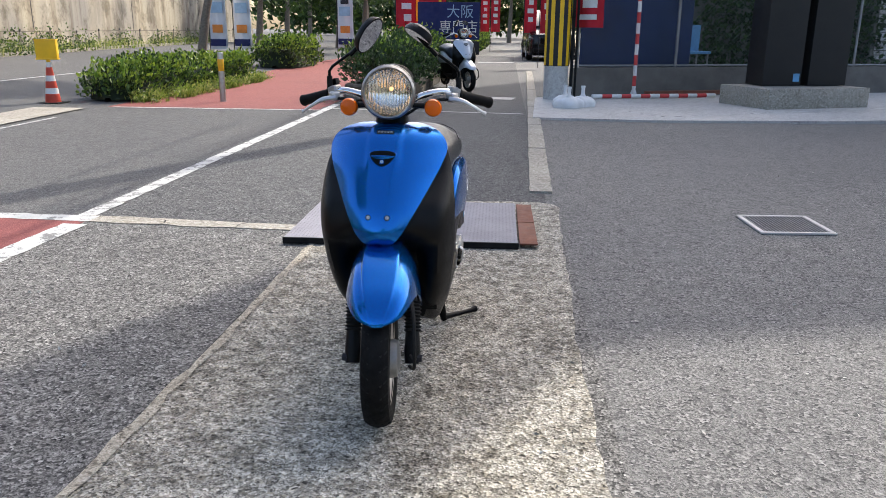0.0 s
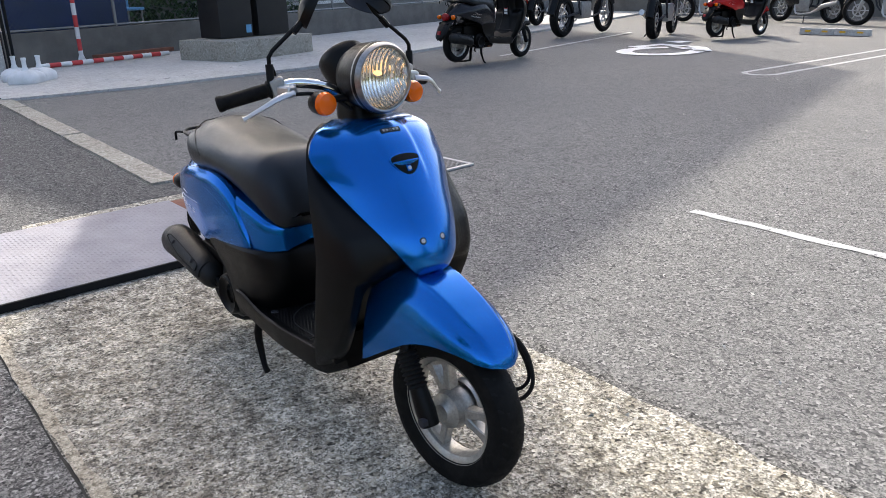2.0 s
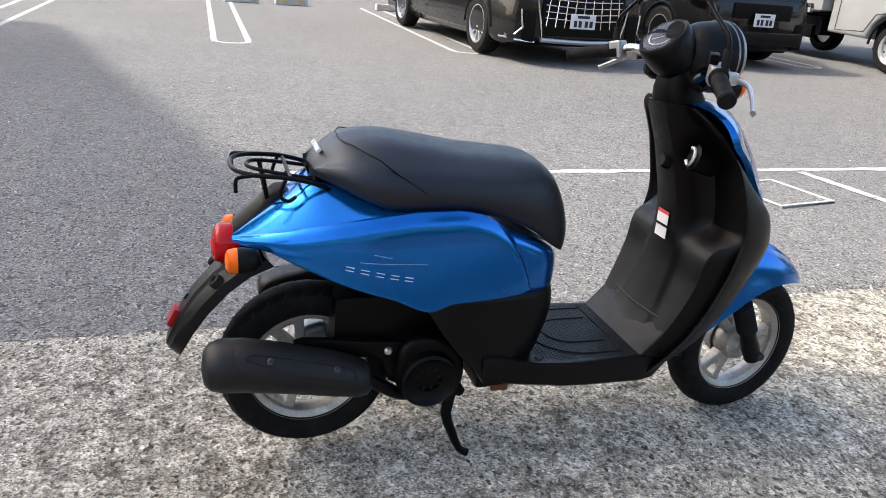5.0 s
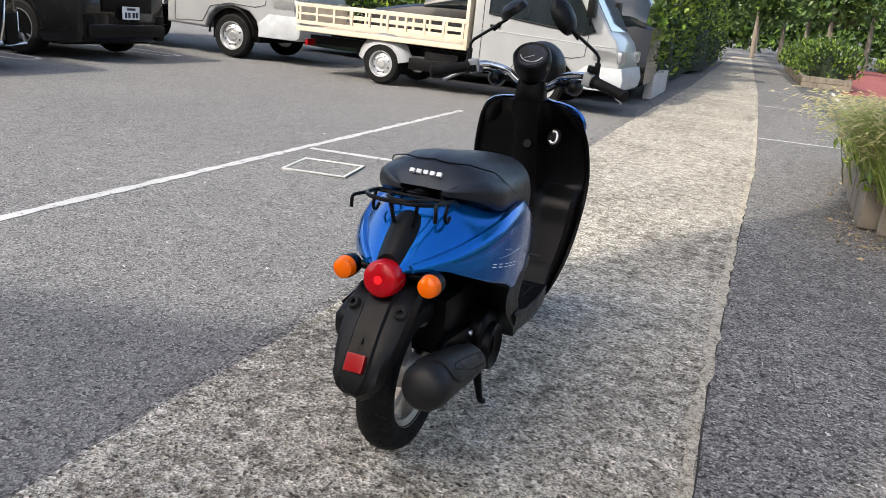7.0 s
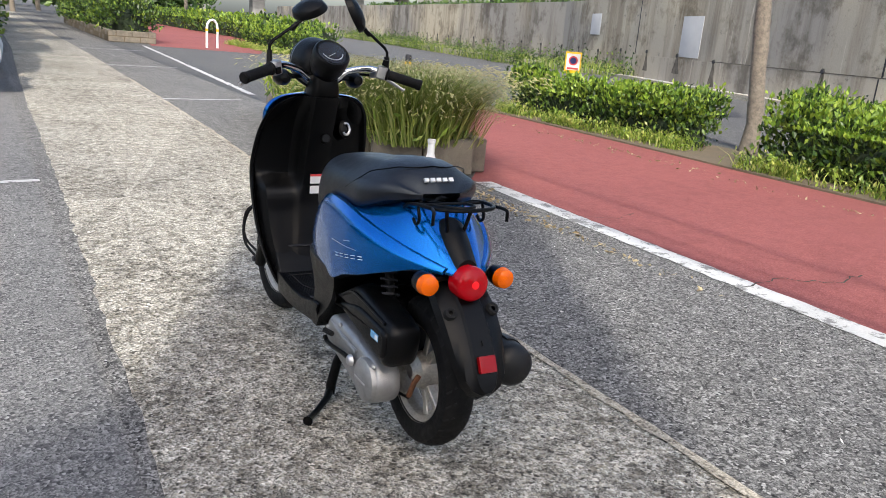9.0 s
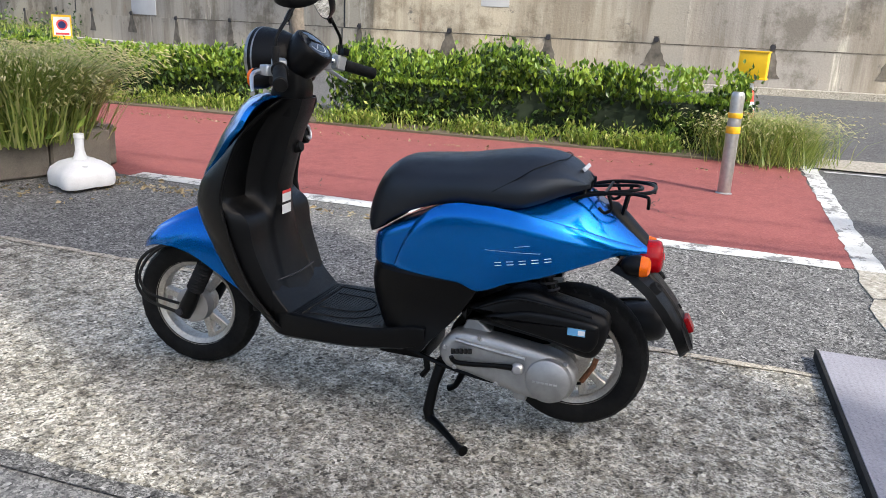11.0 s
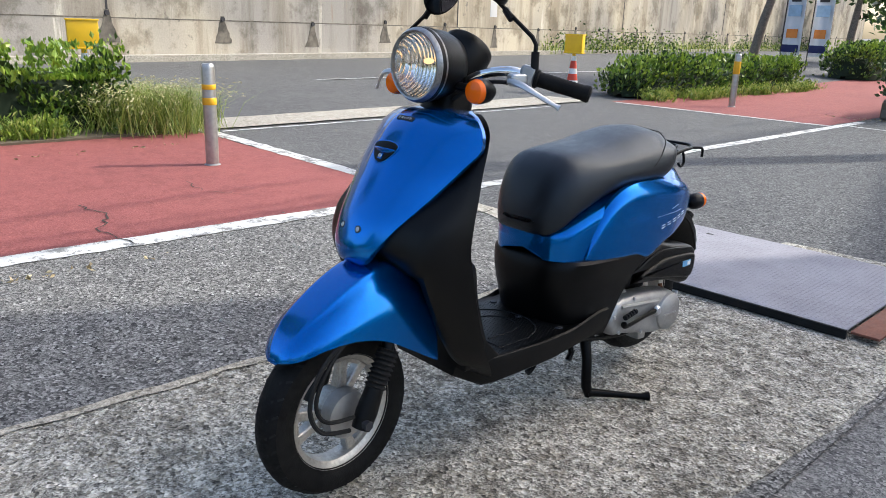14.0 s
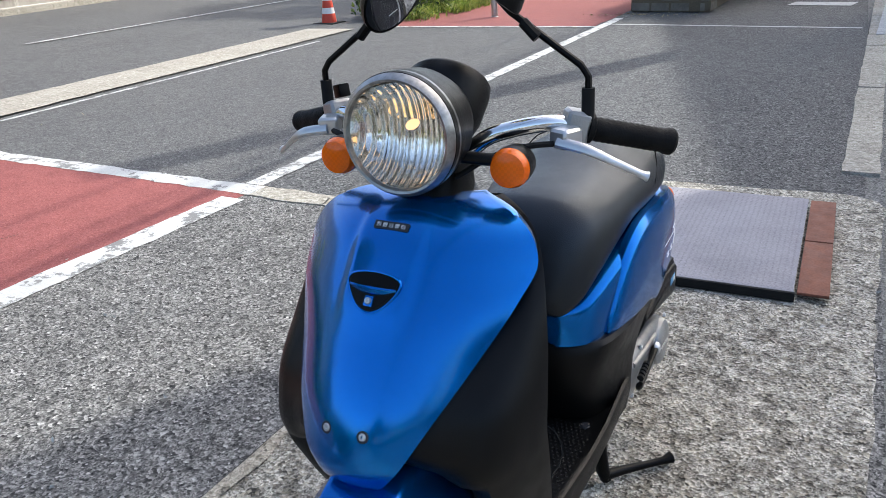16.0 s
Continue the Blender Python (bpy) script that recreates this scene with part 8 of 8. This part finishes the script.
def number_plate(root, at):
    pl = part("number_plate", box(0, 0, 0, 0.33, 0.008, 0.165, 0.004, m=at), M["plain_white"], root, "white number plate with dark bars")
    part("plate_bar", box(0, -0.006, 0.05, 0.16, 0.004, 0.03, m=at), M["ink"], pl, smooth=False)
    for i in range(4):
        part("plate_bar", box(-0.1 + 0.062 * i + (0.02 if i > 1 else 0), -0.006, -0.028, 0.04, 0.004, 0.07, m=at), M["ink"], pl, smooth=False)


def hull(length, sections, w, bm=None, n=9):
    """Body of a car: sections of (x, floor, top, half width at the floor, half width at the top)."""
    rings = []
    for x, z0, z1, w0, w1 in sections:
        k = z1 - z0
        half = [(0, z1), (w1 * 0.7, z1 - 0.01 * k), (w1 * 0.95, z1 - 0.06 * k), (w1 + (w0 - w1) * 0.5, z0 + k * 0.55), (w0, z0 + k * 0.3), (w0 * 0.985, z0 + k * 0.08), (w0 * 0.93, z0), (0, z0)]
        half = [Vector((a, 0, b)) for a, b in half]
        half = rounded(half[:7], 2) + [half[7]]
        ring = half + [Vector((-p.x, 0, p.z)) for p in reversed(half) if p.x > 1e-5]
        rings.append([Vector((x, p.x, p.z)) for p in ring])
    return loft(rings, True, bm)


def black_van(at, label, suv=False):
    """Faces -x; its nose at x = 0, its middle on y = 0."""
    root = thing("suv" if suv else "minivan", label, "car", at)
    h = 1.15 if suv else 1.2
    part("body", hull(4.8, [(0.0, 0.3, 0.86, 0.72, 0.7), (0.06, 0.24, 0.95, 0.83, 0.8), (0.3, 0.2, 1.02, 0.92, 0.88), (1.0, 0.2, h, 0.93, 0.88), (1.5, 0.2, h + 0.05, 0.93, 0.86), (4.6, 0.2, h + 0.05, 0.93, 0.86), (4.85, 0.3, h, 0.85, 0.8)], 0.93), M["car_black"], root, "glossy black bodywork")
    part("cabin", hull(4.0, [(1.2, h - 0.05, h + 0.1, 0.86, 0.8), (2.0, h - 0.05, 1.85, 0.86, 0.66), (4.5, h - 0.05, 1.88, 0.86, 0.66), (4.75, h - 0.05, 1.5, 0.8, 0.66)], 0.8), M["dark_glass"], root, "tinted windows")
    for s in (1, -1):
        for x in (0.9, 3.85):
            road_wheel(root, x, s * 0.82, 0.345, 0.225, s)
            part("wheel_arch", tube([(x + 0.39 * math.cos(a), s * 0.925, 0.345 + 0.39 * math.sin(a)) for a in np.linspace(0, math.pi, 14)], 0.018, 6), M["plastic"], root)
        part("headlight", box(0.1, s * 0.68, 0.82, 0.12, 0.42, 0.12, 0.03, m=pose(0, 0, 0, 0, 0, 0)), M["glass"], root, "clear headlight")
        part("fog_surround", box(0.03, s * 0.68, 0.42, 0.08, 0.16, 0.34, 0.02), M["plastic_soft"], root)
        if not suv:
            part("chrome_trim", tube([(0.0, s * 0.6, 0.72), (-0.02, s * 0.56, 0.5), (-0.01, s * 0.5, 0.26)], 0.014, 8), M["chrome"], root, "chrome trim")
            part("chrome_trim", tube([(0.02, s * 0.78, 0.6), (0.0, s * 0.76, 0.4), (0.03, s * 0.84, 0.32)], 0.012, 8), M["chrome"], root, "chrome trim")
            part("chrome_trim", tube([(-0.01, s * 0.86, 0.27), (0.0, s * 0.6, 0.25), (0.25, s * 0.935, 0.28)], 0.012, 8), M["chrome"], root, "chrome trim")
    if not suv:
        part("grille_back", box(0.005, 0, 0.56, 0.05, 1.08, 0.48, 0.02), M["plastic_soft"], root)
        for i in range(9):
            part("grille_bar", tube([(-0.028, -0.48 + i * 0.12, 0.4 + 0.03 * abs(i - 4) / 4), (-0.012, -0.44 + i * 0.11, 0.8)], 0.007, 6), M["chrome"], root, "chrome grille bar")
        for z in (0.5, 0.57, 0.64, 0.71, 0.78):
            part("grille_bar", tube([(-0.02, -0.5, z + 0.02), (-0.03, 0, z), (-0.02, 0.5, z + 0.02)], 0.006, 6, smooth=3), M["chrome"], root, "chrome grille bar")
        part("bumper_lip", tube([(-0.01, -0.52, 0.275), (-0.03, 0, 0.262), (-0.01, 0.52, 0.275)], 0.028, 8, smooth=4), M["satin"], root, "chrome bumper lip")
        number_plate(root, pose(-0.05, 0.02, 0.5, 0, 0, -90))
    else:
        part("grille_back", box(0.0, 0, 0.72, 0.05, 0.95, 0.2, 0.02), M["plastic_soft"], root)
        part("bumper", box(-0.005, 0, 0.38, 0.1, 1.45, 0.16, 0.04), M["plastic"], root)
        part("bumper_trim", tube([(-0.03, -0.7, 0.46), (-0.06, 0, 0.46), (-0.03, 0.7, 0.46)], 0.01, 6), M["car_black"], root)
        number_plate(root, pose(-0.07, 0.0, 0.62, 0, 0, -90))
    part("underside", box(2.4, 0, 0.26, 4.2, 1.6, 0.16), M["plastic_soft"], root, smooth=False)
    return root


black_van(pose(6.5, -1.12, 0.0, 0, 0, 3), "glossy black minivan with a chrome grille in its parking bay")
black_van(pose(6.95, -3.97, 0.0, 0, 0, 2), "black sport utility car parked beside the minivan", True)
black_van(pose(5.3, -8.35, 0.0, 0, 0, 180), "dark car parked behind the flatbed truck", True)


def flatbed(at, label, bed=True):
    """Light truck, facing -x; its nose at x = 0, its near side at y = +0.72."""
    root = thing("flatbed_truck" if bed else "box_truck", label, "truck", at)
    prof = [(0.0, 0.42), (0.0, 0.6), (0.03, 0.78), (0.09, 0.92), (0.17, 1.0), (0.6, 1.66), (0.76, 1.79), (1.95, 1.81), (2.0, 1.76), (2.0, 0.36), (1.37, 0.34), (1.32, 0.5), (1.22, 0.6), (0.97, 0.65), (0.72, 0.6), (0.61, 0.5), (0.56, 0.34), (0.05, 0.32)]
    part("cab", prism(prof, "y", -0.7, 0.7, 0.05, 3), M["car_white"], root, "white cab")
    part("cab_void", box(0.96, 0, 0.42, 0.72, 1.2, 0.4), M["plastic_soft"], root, smooth=False)
    win = [(0.36, 1.0), (0.5, 0.96), (0.8, 1.0), (1.78, 1.1), (1.78, 1.64), (0.86, 1.64), (0.74, 1.58)]
    for s in (1, -1):
        part("side_window", prism(win, "y", s * 0.695, s * 0.708), M["dark_glass"], root, "dark side window", smooth=False)
        part("window_seal", tube([(x, s * 0.707, z) for x, z in win], 0.012, 6, closed=True), M["plastic"], root)
        part("door_seam", tube([(0.44, s * 0.702, 0.97), (0.46, s * 0.703, 0.7), (0.62, s * 0.703, 0.66), (1.0, s * 0.703, 0.68), (1.3, s * 0.703, 0.62), (1.42, s * 0.703, 0.42), (1.86, s * 0.703, 0.4), (1.86, s * 0.703, 1.72)], 0.005, 5), M["ink"], root)
        part("door_handle", box(1.68, s * 0.71, 0.95, 0.14, 0.025, 0.035, 0.008), M["plastic"], root)
        part("side_rub", tube([(0.1, s * 0.703, 0.84), (1.86, s * 0.703, 0.9)], 0.006, 5), M["bumper_grey"], root)
        part("headlight", box(0.17, s * 0.555, 0.73, 0.38, 0.3, 0.16, 0.04), M["glass"], root, "clear headlight")
        part("lamp_bowl", box(0.17, s * 0.555, 0.73, 0.35, 0.27, 0.13, 0.03), M["satin"], root)
        part("door_mirror", box(0.42, s * 0.82, 1.3, 0.1, 0.16, 0.26, 0.03), M["plastic"], root, "black door mirror")
        part("mirror_arm", tube([(0.45, s * 0.7, 1.08), (0.43, s * 0.8, 1.2)], 0.014, 6), M["plastic"], root)
        road_wheel(root, 0.965, s * 0.62, 0.275, 0.16, s, 0, "satin")
        road_wheel(root, 3.32, s * 0.6, 0.275, 0.18, s, 0, "satin")
        part("wheel_arch", tube([(0.965 + 0.34 * math.cos(a), s * 0.705, 0.29 + 0.34 * math.sin(a)) for a in np.linspace(0, math.pi, 14)], 0.014, 6), M["plastic"], root)
        part("mud_guard", tube([(3.32 + 0.35 * math.cos(a), s * 0.62, 0.3 + 0.32 * math.sin(a)) for a in np.linspace(0.1, math.pi - 0.1, 12)], 0.03, 8, flat=3.5), M["car_white"], root, "white rear mudguard")
    part("windscreen", prism([(0.185, 1.04), (0.57, 1.63), (0.6, 1.61), (0.215, 1.02)], "y", -0.6, 0.6), M["dark_glass"], root, "windscreen", smooth=False)
    part("bumper", prism([(-0.05, 0.34), (-0.07, 0.46), (-0.03, 0.6), (0.42, 0.6), (0.56, 0.48), (0.56, 0.3), (0.0, 0.3)], "y", -0.71, 0.71, 0.03, 2), M["bumper_grey"], root, "grey plastic bumper")
    part("chassis_rail", box(3.2, 0.3, 0.48, 3.0, 0.08, 0.12), M["plastic_soft"], root, smooth=False)
    part("chassis_rail", box(3.2, -0.3, 0.48, 3.0, 0.08, 0.12), M["plastic_soft"], root, smooth=False)
    part("battery_box", box(2.45, 0.5, 0.4, 0.5, 0.2, 0.22, 0.02), M["plastic"], root)
    part("fuel_tank", box(2.6, 0.62, 0.33, 0.62, 0.06, 0.16, 0.01), M["plastic"], root)
    part("tail_lamp", box(4.6, 0.5, 0.44, 0.05, 0.2, 0.09, 0.01), M["red_lens"], root)
    if bed:
        part("bed_floor", box(3.38, 0, 0.63, 2.66, 1.46, 0.07, 0.01), M["bed_wood"], root, "cream-painted bed floor", smooth=False)
        part("head_frame", box(2.07, 0, 1.0, 0.05, 1.46, 0.75, 0.01), M["bed_wood"], root, "cream front frame")
        for s in (1, -1):
            for z in (0.72, 0.96):
                part("gate_rail", box(3.38, s * 0.72, z, 2.64, 0.035, 0.05, 0.006), M["bed_wood"], root, "cream gate rail")
            part("gate_rail", box(3.38, s * 0.72, 0.84, 2.64, 0.02, 0.03, 0.004), M["bed_wood"], root)
            for i in range(10):
                part("gate_post", box(2.12 + i * 0.28, s * 0.725, 0.84, 0.035, 0.03, 0.26, 0.004), M["bed_wood"], root)
        part("tail_gate", box(4.71, 0, 0.84, 0.03, 1.44, 0.3, 0.006), M["bed_wood"], root)
    else:
        part("cargo_box", box(3.6, 0, 1.45, 3.1, 1.6, 1.7, 0.03), M["car_white"], root, "white cargo box")
    return root


flatbed(pose(0.5, -6.02, 0.0, 0, 0, -2), "white light flatbed truck with a cream bed parked on the lot")
tr = flatbed(pose(5.75, -7.2, 0.0, 0, 0, 0), "white box truck parked behind the flatbed", False)
tr.scale = (1.25, 1.25, 1.25)


def motorcycle(name, label, paint, at, fairing=False, size=1.0, case=False):
    """Faces +x; wheels on x."""
    root = thing(name, label, "motorcycle", at, "parked motorcycles")
    r, wb = 0.3 * size, 1.32 * size
    for x, nm in ((0, "rear_wheel"), (wb, "front_wheel")):
        m = Matrix.Translation((x, 0, r)) @ pose(0, 0, 0, 90, 0, 0)
        wdt = 0.075 if x == 0 else 0.055
        wh = part(nm, lathe([(r * 0.74, -wdt), (r * 0.9, -wdt), (r * 0.98, -wdt * 0.5), (r, 0), (r * 0.98, wdt * 0.5), (r * 0.9, wdt), (r * 0.74, wdt), (r * 0.72, 0), (r * 0.74, -wdt)], m, 36), M["rubber"], root, "black tyre")
        part("rim", lathe([(r * 0.75, -0.03), (r * 0.68, -0.02), (r * 0.68, 0.02), (r * 0.75, 0.03)], m, 36), M["ink"], wh)
        for i in range(6):
            q = m @ Matrix.Rotation(math.pi * i / 3, 4, "Z")
            part("spoke", box(r * 0.42, 0, 0, r * 0.56, 0.02, 0.02, 0.004, 1, m=q), M["satin"], wh)
        part("hub", lathe([(0, -0.06), (0.04, -0.06), (0.05, 0), (0.04, 0.06), (0, 0.06)], m, 18), M["cast"], wh)
        part("brake_disc", lathe([(0.1, 0.045), (0.13, 0.045), (0.13, 0.05), (0.1, 0.05), (0.1, 0.045)], m, 28), M["satin"], wh)
    hz = 0.78 * size
    for s in (1, -1):
        part("fork_leg", tube([(wb, s * 0.09, r), (wb - 0.16, s * 0.09, hz), (wb - 0.22, s * 0.09, hz + 0.15)], 0.022, 10), M["satin"], root)
        part("swing_arm", tube([(0, s * 0.09, r), (0.5, s * 0.08, r + 0.06)], 0.025, 8), M["ink"], root)
        part("handlebar", tube([(wb - 0.24, 0, hz + 0.18), (wb - 0.26, s * 0.15, hz + 0.24), (wb - 0.36, s * 0.36, hz + 0.22)], 0.013, 8, smooth=3), M["ink"], root)
        part("frame_tube", tube([(wb - 0.22, 0, hz + 0.1), (wb - 0.3, s * 0.12, hz - 0.15), (wb - 0.42, s * 0.12, r + 0.02), (0.5, s * 0.12, r + 0.02), (0.4, s * 0.1, hz - 0.1), (0.0, s * 0.08, hz + 0.02)], 0.018, 8, smooth=3), M["ink"], root)
        part("mirror", box(wb - 0.24, s * 0.3, hz + 0.42, 0.03, 0.12, 0.07, 0.02), M["plastic"], root)
    part("engine", box(0.68, 0, r + 0.1, 0.38, 0.3, 0.32, 0.05), M["cast"], root, "grey engine block")
    part("cylinder", box(0.8, 0, r + 0.3, 0.18, 0.22, 0.2, 0.02, m=None), M["plastic"], root)
    part("exhaust", tube([(0.85, 0.12, r + 0.15), (0.8, 0.16, r - 0.1), (0.4, 0.17, r - 0.08), (0.15, 0.18, r + 0.06), (-0.2, 0.18, r + 0.14)], [0.02, 0.02, 0.025, 0.05, 0.05], 12, smooth=3), M["satin"], root, "silver exhaust")
    rings = [[(x, w * math.cos(a), z + h * math.sin(a)) for a in np.linspace(0, 2 * math.pi, 18, endpoint=False)] for x, z, w, h in ((0.55, hz - 0.06, 0.08, 0.06), (0.66, hz, 0.12, 0.1), (0.85, hz + 0.04, 0.15, 0.13), (1.0, hz + 0.04, 0.13, 0.11), (1.08, hz + 0.02, 0.06, 0.06))]
    part("tank", loft(rings), paint, root, "painted fuel tank")
    rings = [[(x, w * math.cos(a), z + h * math.sin(a)) for a in np.linspace(0, 2 * math.pi, 16, endpoint=False)] for x, z, w, h in ((-0.25, hz + 0.08, 0.05, 0.03), (-0.1, hz + 0.05, 0.11, 0.05), (0.2, hz - 0.01, 0.14, 0.06), (0.45, hz - 0.03, 0.12, 0.05), (0.6, hz, 0.07, 0.04))]
    part("seat", loft(rings), M["vinyl"], root, "black seat")
    part("rear_fender", tube([(-r * 1.1, 0, r * 1.15), (-r * 0.8, 0, r * 1.75), (-0.1, 0, hz - 0.05), (0.2, 0, hz - 0.08)], 0.05, 8, flat=1.6), M["plastic"], root)
    part("front_fender", tube([(wb + r * 1.02 * math.cos(a), 0, r + r * 1.08 * math.sin(a)) for a in np.linspace(0.4, 2.3, 10)], 0.02, 8, flat=3), paint, root)
    part("tail_lamp", box(-0.3, 0, hz + 0.05, 0.05, 0.12, 0.05, 0.01), M["red_lens"], root, "red tail lamp")
    part("headlamp", lathe([(0, 0.05), (0.07, 0.03), (0.085, 0.0), (0.07, -0.08), (0, -0.12)], Matrix.Translation((wb - 0.08, 0, hz + 0.06)) @ pose(0, 0, 0, 0, 90, 0), 20), M["plastic"], root)
    part("side_stand", tube([(0.6, 0.12, r - 0.08), (0.5, 0.28, 0.01)], 0.012, 8), M["ink"], root)
    if fairing:
        rings = [[(x, w * math.cos(a), z + h * math.sin(a)) for a in np.linspace(0, 2 * math.pi, 16, endpoint=False)] for x, z, w, h in ((0.75, 0.5, 0.18, 0.2), (1.0, 0.58, 0.21, 0.3), (1.2, 0.72, 0.19, 0.28), (1.36, 0.82, 0.08, 0.12))]
        part("fairing", loft(rings), paint, root, "painted fairing")
    if case:
        part("luggage_case", box(-0.15, 0, hz + 0.25, 0.45, 0.5, 0.32, 0.08, 3), paint, root, "hard luggage case")
        for s in (1, -1):
            part("side_case", box(-0.08, s * 0.32, hz - 0.1, 0.5, 0.2, 0.36, 0.07, 3), paint, root, "hard side case")
    return root


scooter("black_scooter", "black motor scooter standing at the edge of the lot", M["dark_paint"], pose(6.32, 8.79, 0.0, 0, 0, 96.5) @ Matrix.Scale(1.24, 4), lod=0, lit=False)
scooter("silver_scooter", "silver motor scooter standing beside the stone planter", M["silver_paint"], pose(-0.9, 14.9, 0.0, 0, 0, 24) @ Matrix.Scale(1.12, 4), lod=0, lit=False)
scooter("maroon_scooter", "dark red motor scooter parked among motorcycles", M["red_paint"], pose(11.9, 8.25, 0.0, 0, 0, 84) @ Matrix.Scale(1.15, 4), lod=0, lit=False)
motorcycle("motorcycle", "black motorcycle parked beside the white line", M["dark_paint"], pose(10.2, 10.87, 0, 0, 0, 11), size=1.25)
motorcycle("motorcycle", "small dark motorcycle parked at the end of the row", M["dark_paint"], pose(10.75, 9.2, 0, 0, 0, 22), size=1.12)
motorcycle("touring_motorcycle", "red touring motorcycle with hard cases by the fence", M["red_paint"], pose(10.7, 13.2, 0.02, 0, 0, 20), True, 1.02, True)
motorcycle("motorcycle", "black sport motorcycle parked by the fence", M["dark_paint"], pose(12.4, 13.6, 0.02, 0, 0, 15), True)
motorcycle("motorcycle", "black motorcycle in a row before the wall", M["dark_paint"], pose(15.6, 10.4, 0, 0, 0, 95))
motorcycle("motorcycle", "black motorcycle in a row before the wall", M["dark_paint"], pose(16.4, 8.6, 0, 0, 0, 80), True)
motorcycle("motorcycle", "dark motorcycle in a row before the wall", M["dark_paint"], pose(16.2, 6.6, 0, 0, 0, 100))
black_van(pose(1.75, 29.5, 0, 0, 0, 92), "dark parked car up the street", True)


def wheel_stop(x, y, turn):
    root = thing("wheel_stop", "grey concrete wheel stop with yellow reflectors", "wheel stop", pose(x, y, 0, 0, 0, turn), "wheel stops")
    part("body", prism([(-0.08, 0), (-0.055, 0.11), (0.055, 0.11), (0.08, 0)], "y", -0.3, 0.3, 0.01), M["concrete"], root)
    for y0 in (-0.15, 0.15):
        part("reflector", box(-0.071, y0, 0.06, 0.012, 0.1, 0.03, 0.002, m=None), M["yellow"], root, "yellow reflector")
    return root


for x, y in ((13.3, 7.45), (13.35, 6.85), (13.4, 4.95), (13.4, 4.1), (13.3, 2.2), (13.3, 1.3), (13.3, -0.6), (13.3, -1.6)):
    wheel_stop(x, y, 3)
